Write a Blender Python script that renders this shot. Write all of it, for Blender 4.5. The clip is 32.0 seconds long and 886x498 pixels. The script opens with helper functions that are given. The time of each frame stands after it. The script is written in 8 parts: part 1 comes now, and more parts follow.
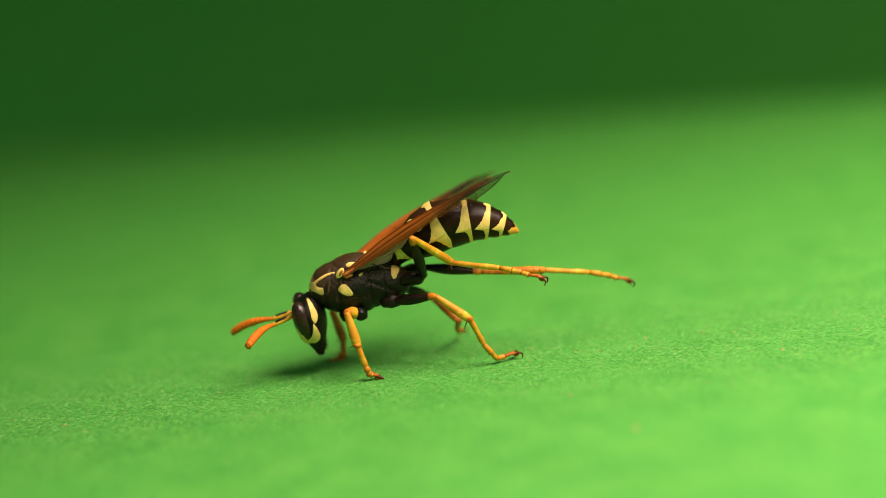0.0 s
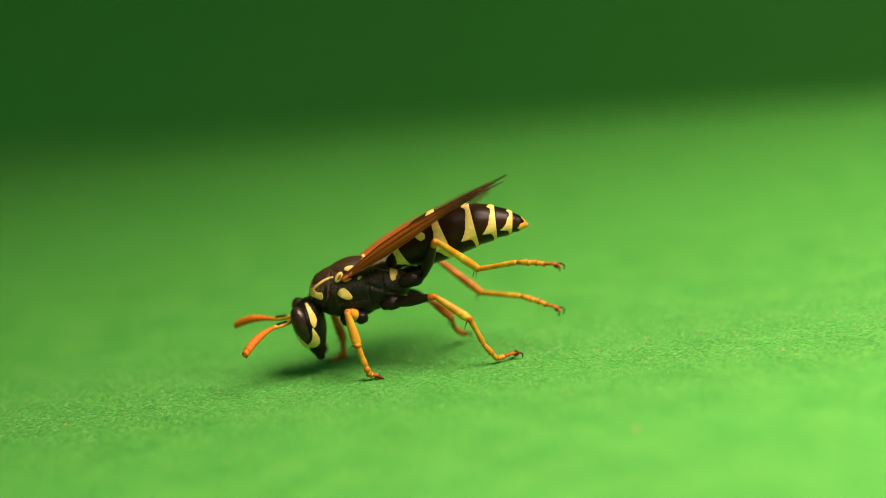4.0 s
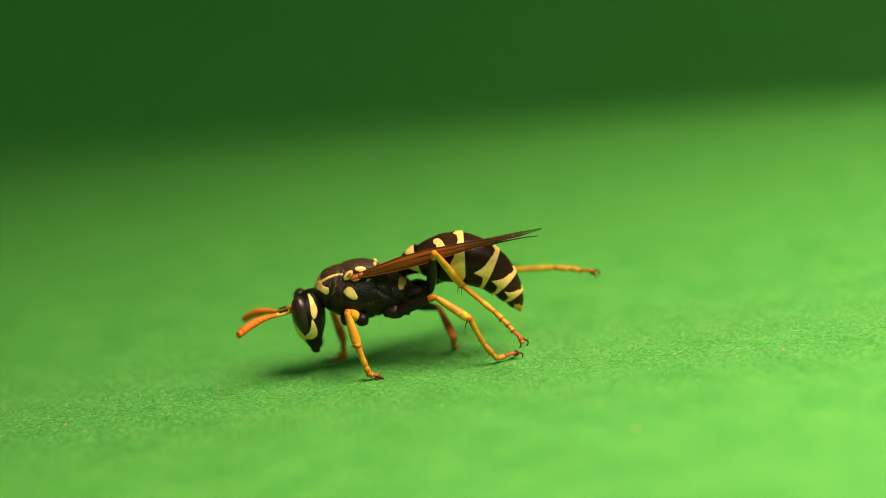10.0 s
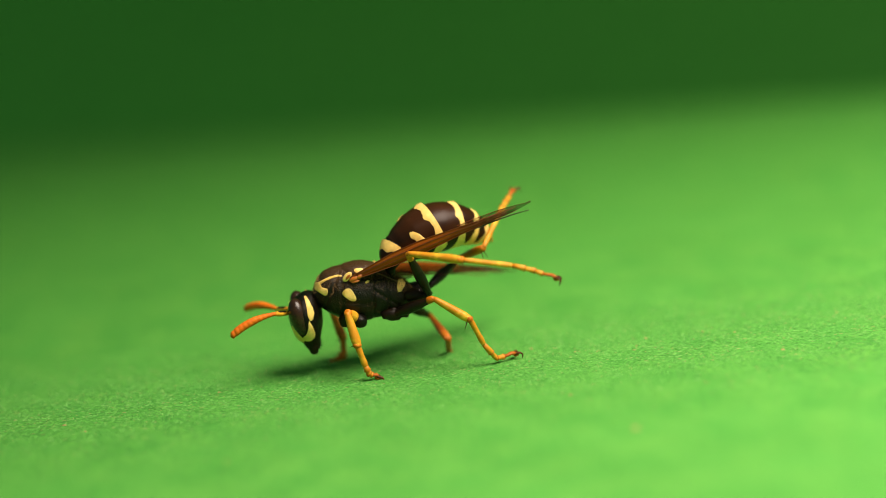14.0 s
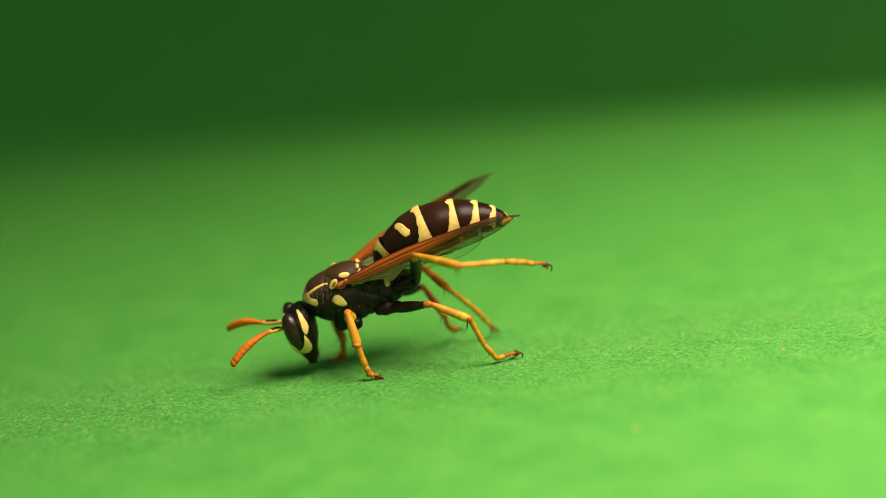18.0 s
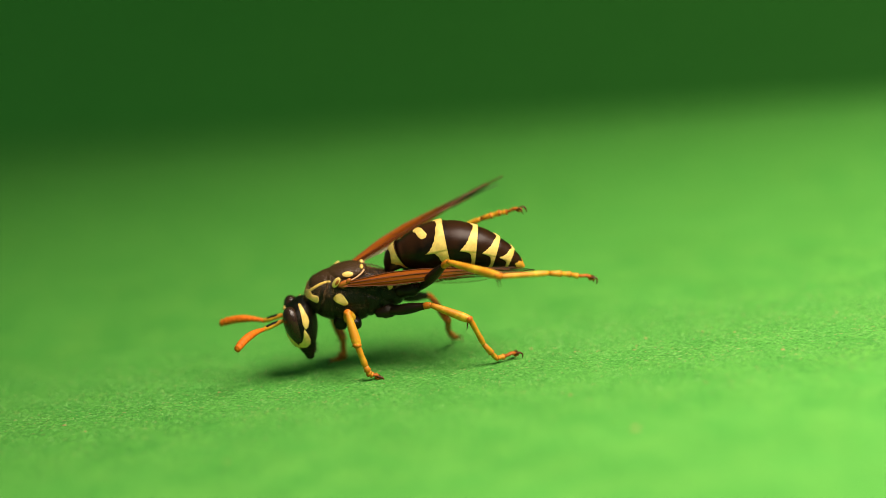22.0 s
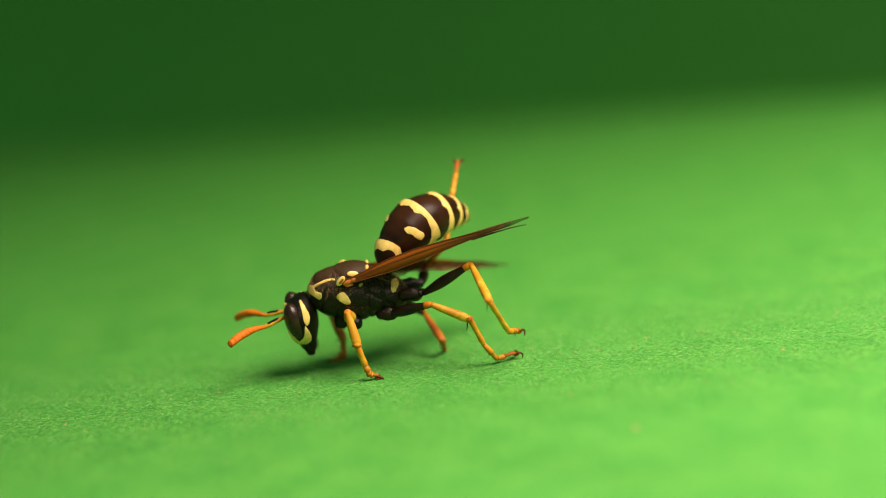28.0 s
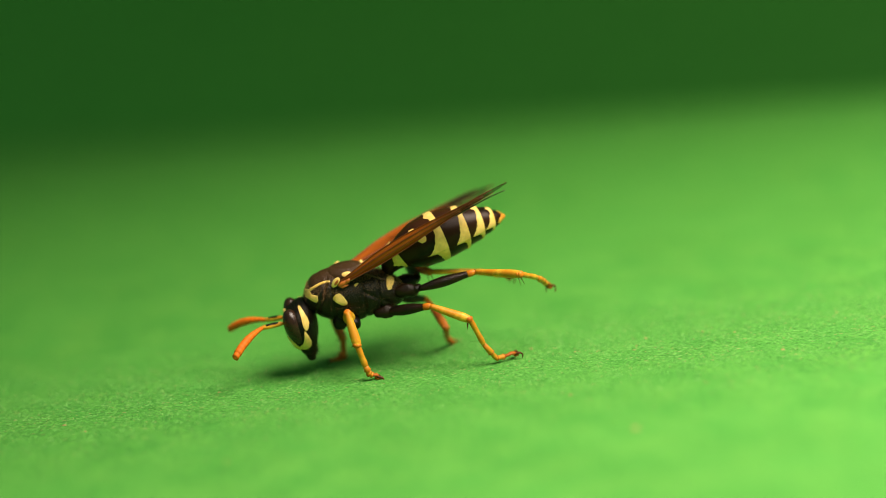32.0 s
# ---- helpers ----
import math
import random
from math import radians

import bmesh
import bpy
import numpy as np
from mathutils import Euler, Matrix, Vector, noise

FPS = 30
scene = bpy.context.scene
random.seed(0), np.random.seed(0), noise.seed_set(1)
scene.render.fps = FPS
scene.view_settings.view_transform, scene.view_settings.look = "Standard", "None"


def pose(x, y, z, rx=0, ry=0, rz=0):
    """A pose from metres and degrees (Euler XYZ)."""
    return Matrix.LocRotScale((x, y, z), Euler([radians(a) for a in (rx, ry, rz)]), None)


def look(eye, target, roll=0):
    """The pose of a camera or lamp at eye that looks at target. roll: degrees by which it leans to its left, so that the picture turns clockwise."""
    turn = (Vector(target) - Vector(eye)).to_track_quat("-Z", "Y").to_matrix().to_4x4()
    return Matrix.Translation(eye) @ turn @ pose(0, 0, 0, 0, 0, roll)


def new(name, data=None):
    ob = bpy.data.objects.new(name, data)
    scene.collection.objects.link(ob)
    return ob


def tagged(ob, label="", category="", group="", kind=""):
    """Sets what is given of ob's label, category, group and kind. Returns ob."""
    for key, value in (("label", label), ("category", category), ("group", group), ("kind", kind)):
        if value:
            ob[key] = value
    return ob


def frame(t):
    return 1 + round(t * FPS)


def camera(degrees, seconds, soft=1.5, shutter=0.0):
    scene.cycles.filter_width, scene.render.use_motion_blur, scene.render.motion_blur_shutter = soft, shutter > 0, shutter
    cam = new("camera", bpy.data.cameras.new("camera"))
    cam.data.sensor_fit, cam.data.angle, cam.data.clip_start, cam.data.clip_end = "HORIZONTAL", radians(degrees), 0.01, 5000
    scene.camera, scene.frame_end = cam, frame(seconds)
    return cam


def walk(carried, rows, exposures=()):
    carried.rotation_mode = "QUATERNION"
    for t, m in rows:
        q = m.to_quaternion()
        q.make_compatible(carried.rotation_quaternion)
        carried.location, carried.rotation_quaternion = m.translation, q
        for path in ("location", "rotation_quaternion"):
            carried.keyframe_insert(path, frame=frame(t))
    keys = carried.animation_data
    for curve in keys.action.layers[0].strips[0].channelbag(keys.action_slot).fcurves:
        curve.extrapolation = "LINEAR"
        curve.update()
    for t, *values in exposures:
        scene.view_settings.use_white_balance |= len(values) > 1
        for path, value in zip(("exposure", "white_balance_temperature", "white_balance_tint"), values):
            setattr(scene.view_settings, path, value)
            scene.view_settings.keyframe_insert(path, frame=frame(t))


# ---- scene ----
MM = 0.001

# camera on a tripod: it stands still for the whole clip
cam = camera(24, 32.0, soft=0.85, shutter=0.5)
AIM = Vector((0.0, 0.0, 7.1)) * MM
TILT = radians(13.0)
EYE = AIM + 127 * MM * Vector((0, -math.cos(TILT), math.sin(TILT)))
cam.data.dof.use_dof = True
cam.data.dof.focus_distance = 125.4 * MM
cam.data.dof.aperture_fstop = 14.0
walk(cam, [(0.0, look(EYE, AIM, -6.0)), (32.0, look(EYE, AIM, -6.0))], [(0.0, 0.0), (32.0, 0.0)])

# light: one soft desk lamp above, a little to the front, and the dim room round it
world = bpy.data.worlds.new("room_light")
scene.world = world
world.use_nodes = True
world.node_tree.nodes["Background"].inputs[0].default_value = (0.64, 0.95, 0.72, 1)
world.node_tree.nodes["Background"].inputs[1].default_value = 0.174
lamp = bpy.data.lights.new("desk_lamp", "AREA")
lamp.shape, lamp.size = "DISK", 128 * MM
lamp.spread = radians(165)  # a shade keeps the light down
lamp.energy, lamp.color = 0.668, (1.0, 0.84, 0.7)
lamp_ob = new("desk_lamp", lamp)
lamp_ob.matrix_world = look(Vector((78, -50, 130)) * MM, Vector((88, -57, 0)) * MM)


# ---- materials ----
def material(name, colour, rough=0.5, vary=0.25, scale=4000.0, bump=0.0, bump_scale=9000.0, spec=0.5, joint=None, top=None, top_from=6.1, top_to=6.6, pits=0.0, second=None, second_scale=900.0, second_low=0.45, second_high=0.62):
    """Principled paint with grain at two scales: scale (per metre) for fine variation, second for broad blotches."""
    mat = bpy.data.materials.new(name)
    mat.use_nodes = True
    nodes, links = mat.node_tree.nodes, mat.node_tree.links
    bsdf = nodes["Principled BSDF"]
    where = nodes.new("ShaderNodeTexCoord")
    fine = nodes.new("ShaderNodeTexNoise")
    fine.inputs["Scale"].default_value, fine.inputs["Detail"].default_value = scale, 4
    links.new(where.outputs["Object"], fine.inputs["Vector"])
    ramp = nodes.new("ShaderNodeValToRGB")
    low = [c * (1 - vary) for c in colour]
    high = [min(1.0, c * (1 + vary)) for c in colour]
    ramp.color_ramp.elements[0].position, ramp.color_ramp.elements[1].position = 0.3, 0.7
    ramp.color_ramp.elements[0].color, ramp.color_ramp.elements[1].color = (*low, 1), (*high, 1)
    links.new(fine.outputs[0], ramp.inputs[0])
    out = ramp.outputs[0]
    if second:
        broad = nodes.new("ShaderNodeTexNoise")
        broad.inputs["Scale"].default_value, broad.inputs["Detail"].default_value = second_scale, 3
        links.new(where.outputs["Object"], broad.inputs["Vector"])
        step = nodes.new("ShaderNodeMapRange")
        step.inputs["From Min"].default_value, step.inputs["From Max"].default_value = second_low, second_high
        links.new(broad.outputs[0], step.inputs["Value"])
        mix = nodes.new("ShaderNodeMix")
        mix.data_type = "RGBA"
        links.new(step.outputs[0], mix.inputs["Factor"])
        links.new(out, mix.inputs["A"])
        mix.inputs["B"].default_value = (*second, 1)
        out = mix.outputs["Result"]
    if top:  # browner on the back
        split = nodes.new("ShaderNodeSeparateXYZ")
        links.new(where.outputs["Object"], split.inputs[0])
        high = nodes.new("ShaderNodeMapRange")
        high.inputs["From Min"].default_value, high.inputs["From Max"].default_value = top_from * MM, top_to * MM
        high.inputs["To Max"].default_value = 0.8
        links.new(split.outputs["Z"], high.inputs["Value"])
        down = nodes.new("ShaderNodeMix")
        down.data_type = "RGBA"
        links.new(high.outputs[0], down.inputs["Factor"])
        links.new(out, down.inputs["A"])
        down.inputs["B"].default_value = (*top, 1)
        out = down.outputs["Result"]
    if joint:
        split = nodes.new("ShaderNodeSeparateXYZ")
        links.new(where.outputs["Object"], split.inputs[0])
        near = nodes.new("ShaderNodeMapRange")
        near.inputs["From Min"].default_value, near.inputs["From Max"].default_value = 0.1 * MM, 0.75 * MM
        near.inputs["To Min"].default_value, near.inputs["To Max"].default_value = 0.85, 0.0
        links.new(split.outputs["X"], near.inputs["Value"])
        deep = nodes.new("ShaderNodeMix")
        deep.data_type = "RGBA"
        links.new(near.outputs[0], deep.inputs["Factor"])
        links.new(out, deep.inputs["A"])
        deep.inputs["B"].default_value = (*joint, 1)
        out = deep.outputs["Result"]
    links.new(out, bsdf.inputs["Base Color"])
    bsdf.inputs["Roughness"].default_value = rough
    bsdf.inputs["Specular IOR Level"].default_value = spec
    if bump:
        grain = nodes.new("ShaderNodeTexNoise")
        grain.inputs["Scale"].default_value, grain.inputs["Detail"].default_value = bump_scale, 3
        links.new(where.outputs["Object"], grain.inputs["Vector"])
        relief = nodes.new("ShaderNodeBump")
        relief.inputs["Strength"].default_value = 0.7
        relief.inputs["Distance"].default_value = bump * MM
        height = grain.outputs[0]
        if pits:  # round pits side by side, their rims shine
            cell = nodes.new("ShaderNodeTexVoronoi")
            cell.inputs["Scale"].default_value = 11000
            links.new(where.outputs["Object"], cell.inputs["Vector"])
            deepen = nodes.new("ShaderNodeMath")
            deepen.operation = "MULTIPLY_ADD"
            deepen.inputs[1].default_value = pits
            links.new(cell.outputs["Distance"], deepen.inputs[0])
            links.new(height, deepen.inputs[2])
            height = deepen.outputs[0]
        links.new(height, relief.inputs["Height"])
        links.new(relief.outputs[0], bsdf.inputs["Normal"])
    return mat


def membrane_material(name, colour, clear, dark, glow=0.0, base_clear=None, fold=0.0):
    """Thin wing skin: partly clear, glossy, darker towards the tip; fold: how far the leading fold is denser."""
    mat = bpy.data.materials.new(name)
    mat.use_nodes = True
    nodes, links = mat.node_tree.nodes, mat.node_tree.links
    bsdf = nodes["Principled BSDF"]
    where = nodes.new("ShaderNodeTexCoord")
    split = nodes.new("ShaderNodeSeparateXYZ")
    links.new(where.outputs["Object"], split.inputs[0])
    grow = nodes.new("ShaderNodeMapRange")
    grow.inputs["From Min"].default_value, grow.inputs["From Max"].default_value = 5.8 * MM, 9.2 * MM
    links.new(split.outputs["X"], grow.inputs["Value"])
    mix = nodes.new("ShaderNodeMix")
    mix.data_type = "RGBA"
    mix.inputs["A"].default_value, mix.inputs["B"].default_value = (*colour, 1), (*dark, 1)
    links.new(grow.outputs[0], mix.inputs["Factor"])
    streak = nodes.new("ShaderNodeTexNoise")
    streak.inputs["Scale"].default_value = 1.0
    scale = nodes.new("ShaderNodeMapping")
    scale.inputs["Scale"].default_value = (260, 5500, 5500)
    links.new(where.outputs["Object"], scale.inputs[0])
    links.new(scale.outputs[0], streak.inputs["Vector"])
    shade = nodes.new("ShaderNodeMix")
    shade.data_type, shade.blend_type = "RGBA", "MULTIPLY"
    shade.inputs["Factor"].default_value = 0.85
    lines = nodes.new("ShaderNodeMapRange")
    lines.inputs["From Min"].default_value, lines.inputs["From Max"].default_value = 0.36, 0.64
    lines.inputs["To Min"].default_value, lines.inputs["To Max"].default_value = 0.7, 1.05
    links.new(streak.outputs[0], lines.inputs["Value"])
    links.new(mix.outputs["Result"], shade.inputs["A"])
    links.new(lines.outputs[0], shade.inputs["B"])
    links.new(shade.outputs["Result"], bsdf.inputs["Base Color"])
    bsdf.inputs["Roughness"].default_value = 0.24
    bsdf.inputs["Specular IOR Level"].default_value = 0.22
    cover = nodes.new("ShaderNodeMapRange")
    cover.inputs["From Min"].default_value, cover.inputs["From Max"].default_value = 1.5 * MM, 7.0 * MM
    cover.inputs["To Min"].default_value = 1 - (clear if base_clear is None else base_clear)
    cover.inputs["To Max"].default_value = 1 - clear
    links.new(split.outputs["X"], cover.inputs["Value"])
    dense = cover.outputs[0]
    if fold:
        aside = nodes.new("ShaderNodeMath")
        aside.operation = "ABSOLUTE"
        links.new(split.outputs["Y"], aside.inputs[0])
        lead = nodes.new("ShaderNodeMapRange")
        lead.inputs["From Min"].default_value, lead.inputs["From Max"].default_value = 0.12 * MM, 0.5 * MM
        lead.inputs["To Min"].default_value, lead.inputs["To Max"].default_value = fold, 0.0
        links.new(aside.outputs[0], lead.inputs["Value"])
        total = nodes.new("ShaderNodeMath")
        total.operation, total.use_clamp = "ADD", True
        links.new(dense, total.inputs[0])
        links.new(lead.outputs[0], total.inputs[1])
        dense = total.outputs[0]
    links.new(dense, bsdf.inputs["Alpha"])
    if glow:  # light that falls on the far face shines through
        behind = nodes.new("ShaderNodeBsdfTranslucent")
        links.new(shade.outputs["Result"], behind.inputs["Color"])
        both = nodes.new("ShaderNodeMixShader")
        both.inputs[0].default_value = glow
        links.new(bsdf.outputs[0], both.inputs[1])
        links.new(behind.outputs[0], both.inputs[2])
        links.new(both.outputs[0], nodes["Material Output"].inputs["Surface"])
    return mat


def paper_material(name, low, high, middle):
    """Green craft paper: short fibres, slightly blotched, matt."""
    mat = bpy.data.materials.new(name)
    mat.use_nodes = True
    nodes, links = mat.node_tree.nodes, mat.node_tree.links
    bsdf = nodes["Principled BSDF"]
    where = nodes.new("ShaderNodeTexCoord")
    broad = nodes.new("ShaderNodeTexNoise")
    broad.inputs["Scale"].default_value, broad.inputs["Detail"].default_value = 150, 6
    links.new(where.outputs["Object"], broad.inputs["Vector"])
    stretch = nodes.new("ShaderNodeMapping")
    stretch.inputs["Scale"].default_value = (0.6, 1.3, 1.0)
    stretch.inputs["Rotation"].default_value = (0, 0, 0.3)
    links.new(where.outputs["Object"], stretch.inputs[0])
    fibre = nodes.new("ShaderNodeTexNoise")
    fibre.inputs["Scale"].default_value, fibre.inputs["Detail"].default_value, fibre.inputs["Roughness"].default_value = 6500, 6, 0.75
    links.new(stretch.outputs[0], fibre.inputs["Vector"])
    first = nodes.new("ShaderNodeValToRGB")
    first.color_ramp.elements[0].position, first.color_ramp.elements[1].position = 0.4, 0.6
    first.color_ramp.elements[0].color, first.color_ramp.elements[1].color = (*low, 1), (*high, 1)
    links.new(fibre.outputs[0], first.inputs[0])
    tint = nodes.new("ShaderNodeMix")
    tint.data_type = "RGBA"
    tint.inputs["B"].default_value = (*middle, 1)
    soft = nodes.new("ShaderNodeMapRange")
    soft.inputs["From Min"].default_value, soft.inputs["From Max"].default_value = 0.35, 0.75
    soft.inputs["To Max"].default_value = 0.55
    links.new(broad.outputs[0], soft.inputs["Value"])
    links.new(soft.outputs[0], tint.inputs["Factor"])
    links.new(first.outputs[0], tint.inputs["A"])
    # faint yellowish and bluish mottling
    spots = nodes.new("ShaderNodeTexNoise")
    spots.inputs["Scale"].default_value, spots.inputs["Detail"].default_value = 330, 8
    links.new(where.outputs["Object"], spots.inputs["Vector"])
    hue = nodes.new("ShaderNodeValToRGB")
    hue.color_ramp.elements[0].position, hue.color_ramp.elements[1].position = 0.32, 0.7
    hue.color_ramp.elements[0].color, hue.color_ramp.elements[1].color = (0.76, 0.9, 0.8, 1), (1.34, 1.1, 1.12, 1)
    links.new(spots.outputs[0], hue.inputs[0])
    stain = nodes.new("ShaderNodeMix")
    stain.data_type, stain.blend_type = "RGBA", "MULTIPLY"
    stain.inputs["Factor"].default_value = 0.8
    links.new(tint.outputs["Result"], stain.inputs["A"])
    links.new(hue.outputs[0], stain.inputs["B"])
    links.new(stain.outputs["Result"], bsdf.inputs["Base Color"])
    bsdf.inputs["Roughness"].default_value = 0.66
    bsdf.inputs["Specular IOR Level"].default_value = 0.42
    relief = nodes.new("ShaderNodeBump")
    relief.inputs["Strength"].default_value = 0.9
    relief.inputs["Distance"].default_value = 0.1 * MM
    links.new(fibre.outputs[0], relief.inputs["Height"])
    links.new(relief.outputs[0], bsdf.inputs["Normal"])
    return mat


def fibre_material(name):
    """Loose paper fibres: dark to pale green, a few of them tan."""
    mat = bpy.data.materials.new(name)
    mat.use_nodes = True
    nodes, links = mat.node_tree.nodes, mat.node_tree.links
    bsdf = nodes["Principled BSDF"]
    bit = nodes.new("ShaderNodeNewGeometry")
    ramp = nodes.new("ShaderNodeValToRGB")
    for place, colour in ((0.4, (0.085, 0.36, 0.055, 1)), (0.7, (0.17, 0.49, 0.1, 1)), (0.965, (0.27, 0.56, 0.17, 1)), (0.97, (0.38, 0.38, 0.15, 1))):
        ramp.color_ramp.elements.new(place).color = colour
    ramp.color_ramp.elements[0].color = (0.035, 0.2, 0.025, 1)
    ramp.color_ramp.elements[-1].color = (0.46, 0.33, 0.18, 1)
    links.new(bit.outputs["Random Per Island"], ramp.inputs[0])
    links.new(ramp.outputs[0], bsdf.inputs["Base Color"])
    bsdf.inputs["Roughness"].default_value = 0.85
    bsdf.inputs["Specular IOR Level"].default_value = 0.2
    return mat


GREEN = paper_material("green_paper", (0.022, 0.19, 0.022), (0.13, 0.49, 0.06), (0.09, 0.4, 0.054))
BACK = paper_material("deep_green_paper", (0.035, 0.27, 0.028), (0.13, 0.6, 0.075), (0.095, 0.52, 0.062))
FIBRE = fibre_material("green_fibre")
SPECK = material("tan_speck", (0.42, 0.29, 0.12), rough=0.8)
BLACK = material("black_chitin", (0.0034, 0.0026, 0.002), rough=0.38, vary=0.5, bump=0.05, bump_scale=24000, spec=0.2, second=(0.011, 0.006, 0.0024), second_scale=700)
THORAX = material("black_thorax", (0.0034, 0.0026, 0.002), rough=0.3, vary=0.5, bump=0.05, bump_scale=22000, pits=0.9, spec=0.27, top=(0.06, 0.029, 0.011), second=(0.01, 0.0055, 0.0022), second_scale=700)
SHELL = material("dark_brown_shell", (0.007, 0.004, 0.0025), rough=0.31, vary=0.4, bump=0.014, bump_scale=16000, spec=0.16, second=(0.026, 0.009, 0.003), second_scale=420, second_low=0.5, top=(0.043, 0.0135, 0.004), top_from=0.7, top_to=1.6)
THIGH = material("brown_black_thigh", (0.004, 0.003, 0.0022), rough=0.34, vary=0.4, bump=0.04, bump_scale=14000, spec=0.24, second=(0.014, 0.006, 0.0022), second_scale=600)
EYE_DARK = material("eye_brown", (0.024, 0.01, 0.005), rough=0.27, vary=0.3, bump=0.006, bump_scale=40000, spec=0.4)
YELLOW = material("pale_yellow_chitin", (0.8, 0.555, 0.155), rough=0.45, vary=0.12, bump=0.015, spec=0.3, second=(0.78, 0.47, 0.09), second_scale=1400, second_low=0.5, second_high=0.75)
LEG = material("yellow_leg", (0.74, 0.39, 0.027), rough=0.45, vary=0.24, bump=0.03, spec=0.3, joint=(0.58, 0.19, 0.009), second=(0.62, 0.25, 0.012), second_scale=1100)
CAP = material("orange_yellow_cap", (0.78, 0.42, 0.06), rough=0.45, vary=0.15, bump=0.02, spec=0.3, second=(0.62, 0.24, 0.02), second_scale=1500)
KNEE = material("orange_knee", (0.66, 0.21, 0.007), rough=0.45, vary=0.2, bump=0.02, spec=0.32, second=(0.48, 0.12, 0.005), second_scale=1300)
LEG_RED = material("orange_leg", (0.46, 0.12, 0.007), rough=0.5, vary=0.25, bump=0.015, spec=0.25, second=(0.36, 0.08, 0.006), second_scale=1200)
# yellow leg of the far side, its shade painted in as a deeper orange
LEG_SHADED = material("shaded_leg_orange", (0.66, 0.19, 0.012), rough=0.45, vary=0.2, bump=0.015, second=(0.4, 0.09, 0.01), second_scale=1000)
CLAW = material("red_brown_claw", (0.09, 0.02, 0.004), rough=0.4, vary=0.3, spec=0.3)
PAD = material("orange_brown_pad", (0.42, 0.11, 0.007), rough=0.5, vary=0.3, spec=0.25)
ANTENNA = material("orange_antenna", (0.66, 0.145, 0.005), rough=0.6, vary=0.2, bump=0.008, spec=0.25)
RIDGE = material("tan_ridge", (0.5, 0.3, 0.14), rough=0.45, vary=0.3)
RIDGE_DARK = material("brown_ridge", (0.1, 0.05, 0.02), rough=0.45, vary=0.3)
TEGULA = material("amber_tegula", (0.36, 0.09, 0.012), rough=0.35, vary=0.3)
HAIR = material("golden_hair", (0.3, 0.16, 0.065), rough=0.5)
WING = membrane_material("amber_wing", (0.42, 0.108, 0.011), 0.84, (0.045, 0.034, 0.012), 0.25, base_clear=0.58, fold=0.75)
LOBE = membrane_material("pale_wing_lobe", (0.9, 0.72, 0.52), 0.36, (0.7, 0.62, 0.42), 0.6)
FILM = membrane_material("clear_wing_film", (0.34, 0.2, 0.07), 0.9, (0.12, 0.11, 0.05), base_clear=0.8)
SMOKE = material("smoky_wing_tip", (0.03, 0.02, 0.012), rough=0.4, vary=0.3)
WING_ROOT = material("wing_root_brown", (0.4, 0.11, 0.012), rough=0.4, vary=0.3)
VEIN = material("wing_vein", (0.15, 0.033, 0.006), rough=0.45, vary=0.3)


# ---- mesh helpers: all sizes below in millimetres ----
def mesh_object(name, verts, faces, mat, parent=None, label="", smooth=True):
    me = bpy.data.meshes.new(name)
    me.from_pydata([tuple(c * MM for c in v) for v in verts], [], faces)
    for poly in me.polygons:
        poly.use_smooth = smooth
    me.materials.append(mat)
    me.update()
    ob = new(name, me)
    if parent:
        ob.parent = parent
    if label:
        tagged(ob, label)
    return ob


def joined(pieces):
    verts, faces = [], []
    for v, f in pieces:
        n = len(verts)
        verts += v
        faces += [tuple(i + n for i in face) for face in f]
    return verts, faces


def loft(rings, closed=True):
    """Skin over rings of equal count, with closed ends."""
    n = len(rings[0])
    verts = [tuple(p) for ring in rings for p in ring]
    faces = []
    for i in range(len(rings) - 1):
        for j in range(n):
            a, b = i * n + j, i * n + (j + 1) % n
            faces.append((a, a + n, b + n, b))
    if closed:
        faces.append(tuple(range(n)))
        last = (len(rings) - 1) * n
        faces.append(tuple(last + j for j in reversed(range(n))))
    return verts, faces


def tube_x(stations, n=14):
    """A round body along x: stations of (x, half width y, half height z, lift z)."""
    rings = []
    for x, hy, hz, lift in stations:
        rings.append([(x, hy * math.sin(2 * math.pi * j / n), lift + hz * math.cos(2 * math.pi * j / n)) for j in range(n)])
    return loft(rings)


def curve_stations(stations, steps):
    """More stations between the given ones, on a smooth curve."""
    out = []
    for k in range(steps + 1):
        s = k / steps * (len(stations) - 1)
        i = min(int(s), len(stations) - 2)
        u = s - i
        p = [stations[max(0, min(len(stations) - 1, i + d))] for d in (-1, 0, 1, 2)]
        out.append(tuple(0.5 * (2 * b + (c - a) * u + (2 * a - 5 * b + 4 * c - d) * u * u + (3 * b - a - 3 * c + d) * u ** 3) for a, b, c, d in zip(*p)))
    return out


def rod(a, b, r0, r1, n=8):
    a, b = Vector(a), Vector(b)
    q = (b - a).to_track_quat("Z", "Y")
    rings = []
    for p, r in ((a, r0), (b, r1)):
        rings.append([tuple(p + q @ Vector((r * math.cos(2 * math.pi * j / n), r * math.sin(2 * math.pi * j / n), 0))) for j in range(n)])
    return loft(rings)


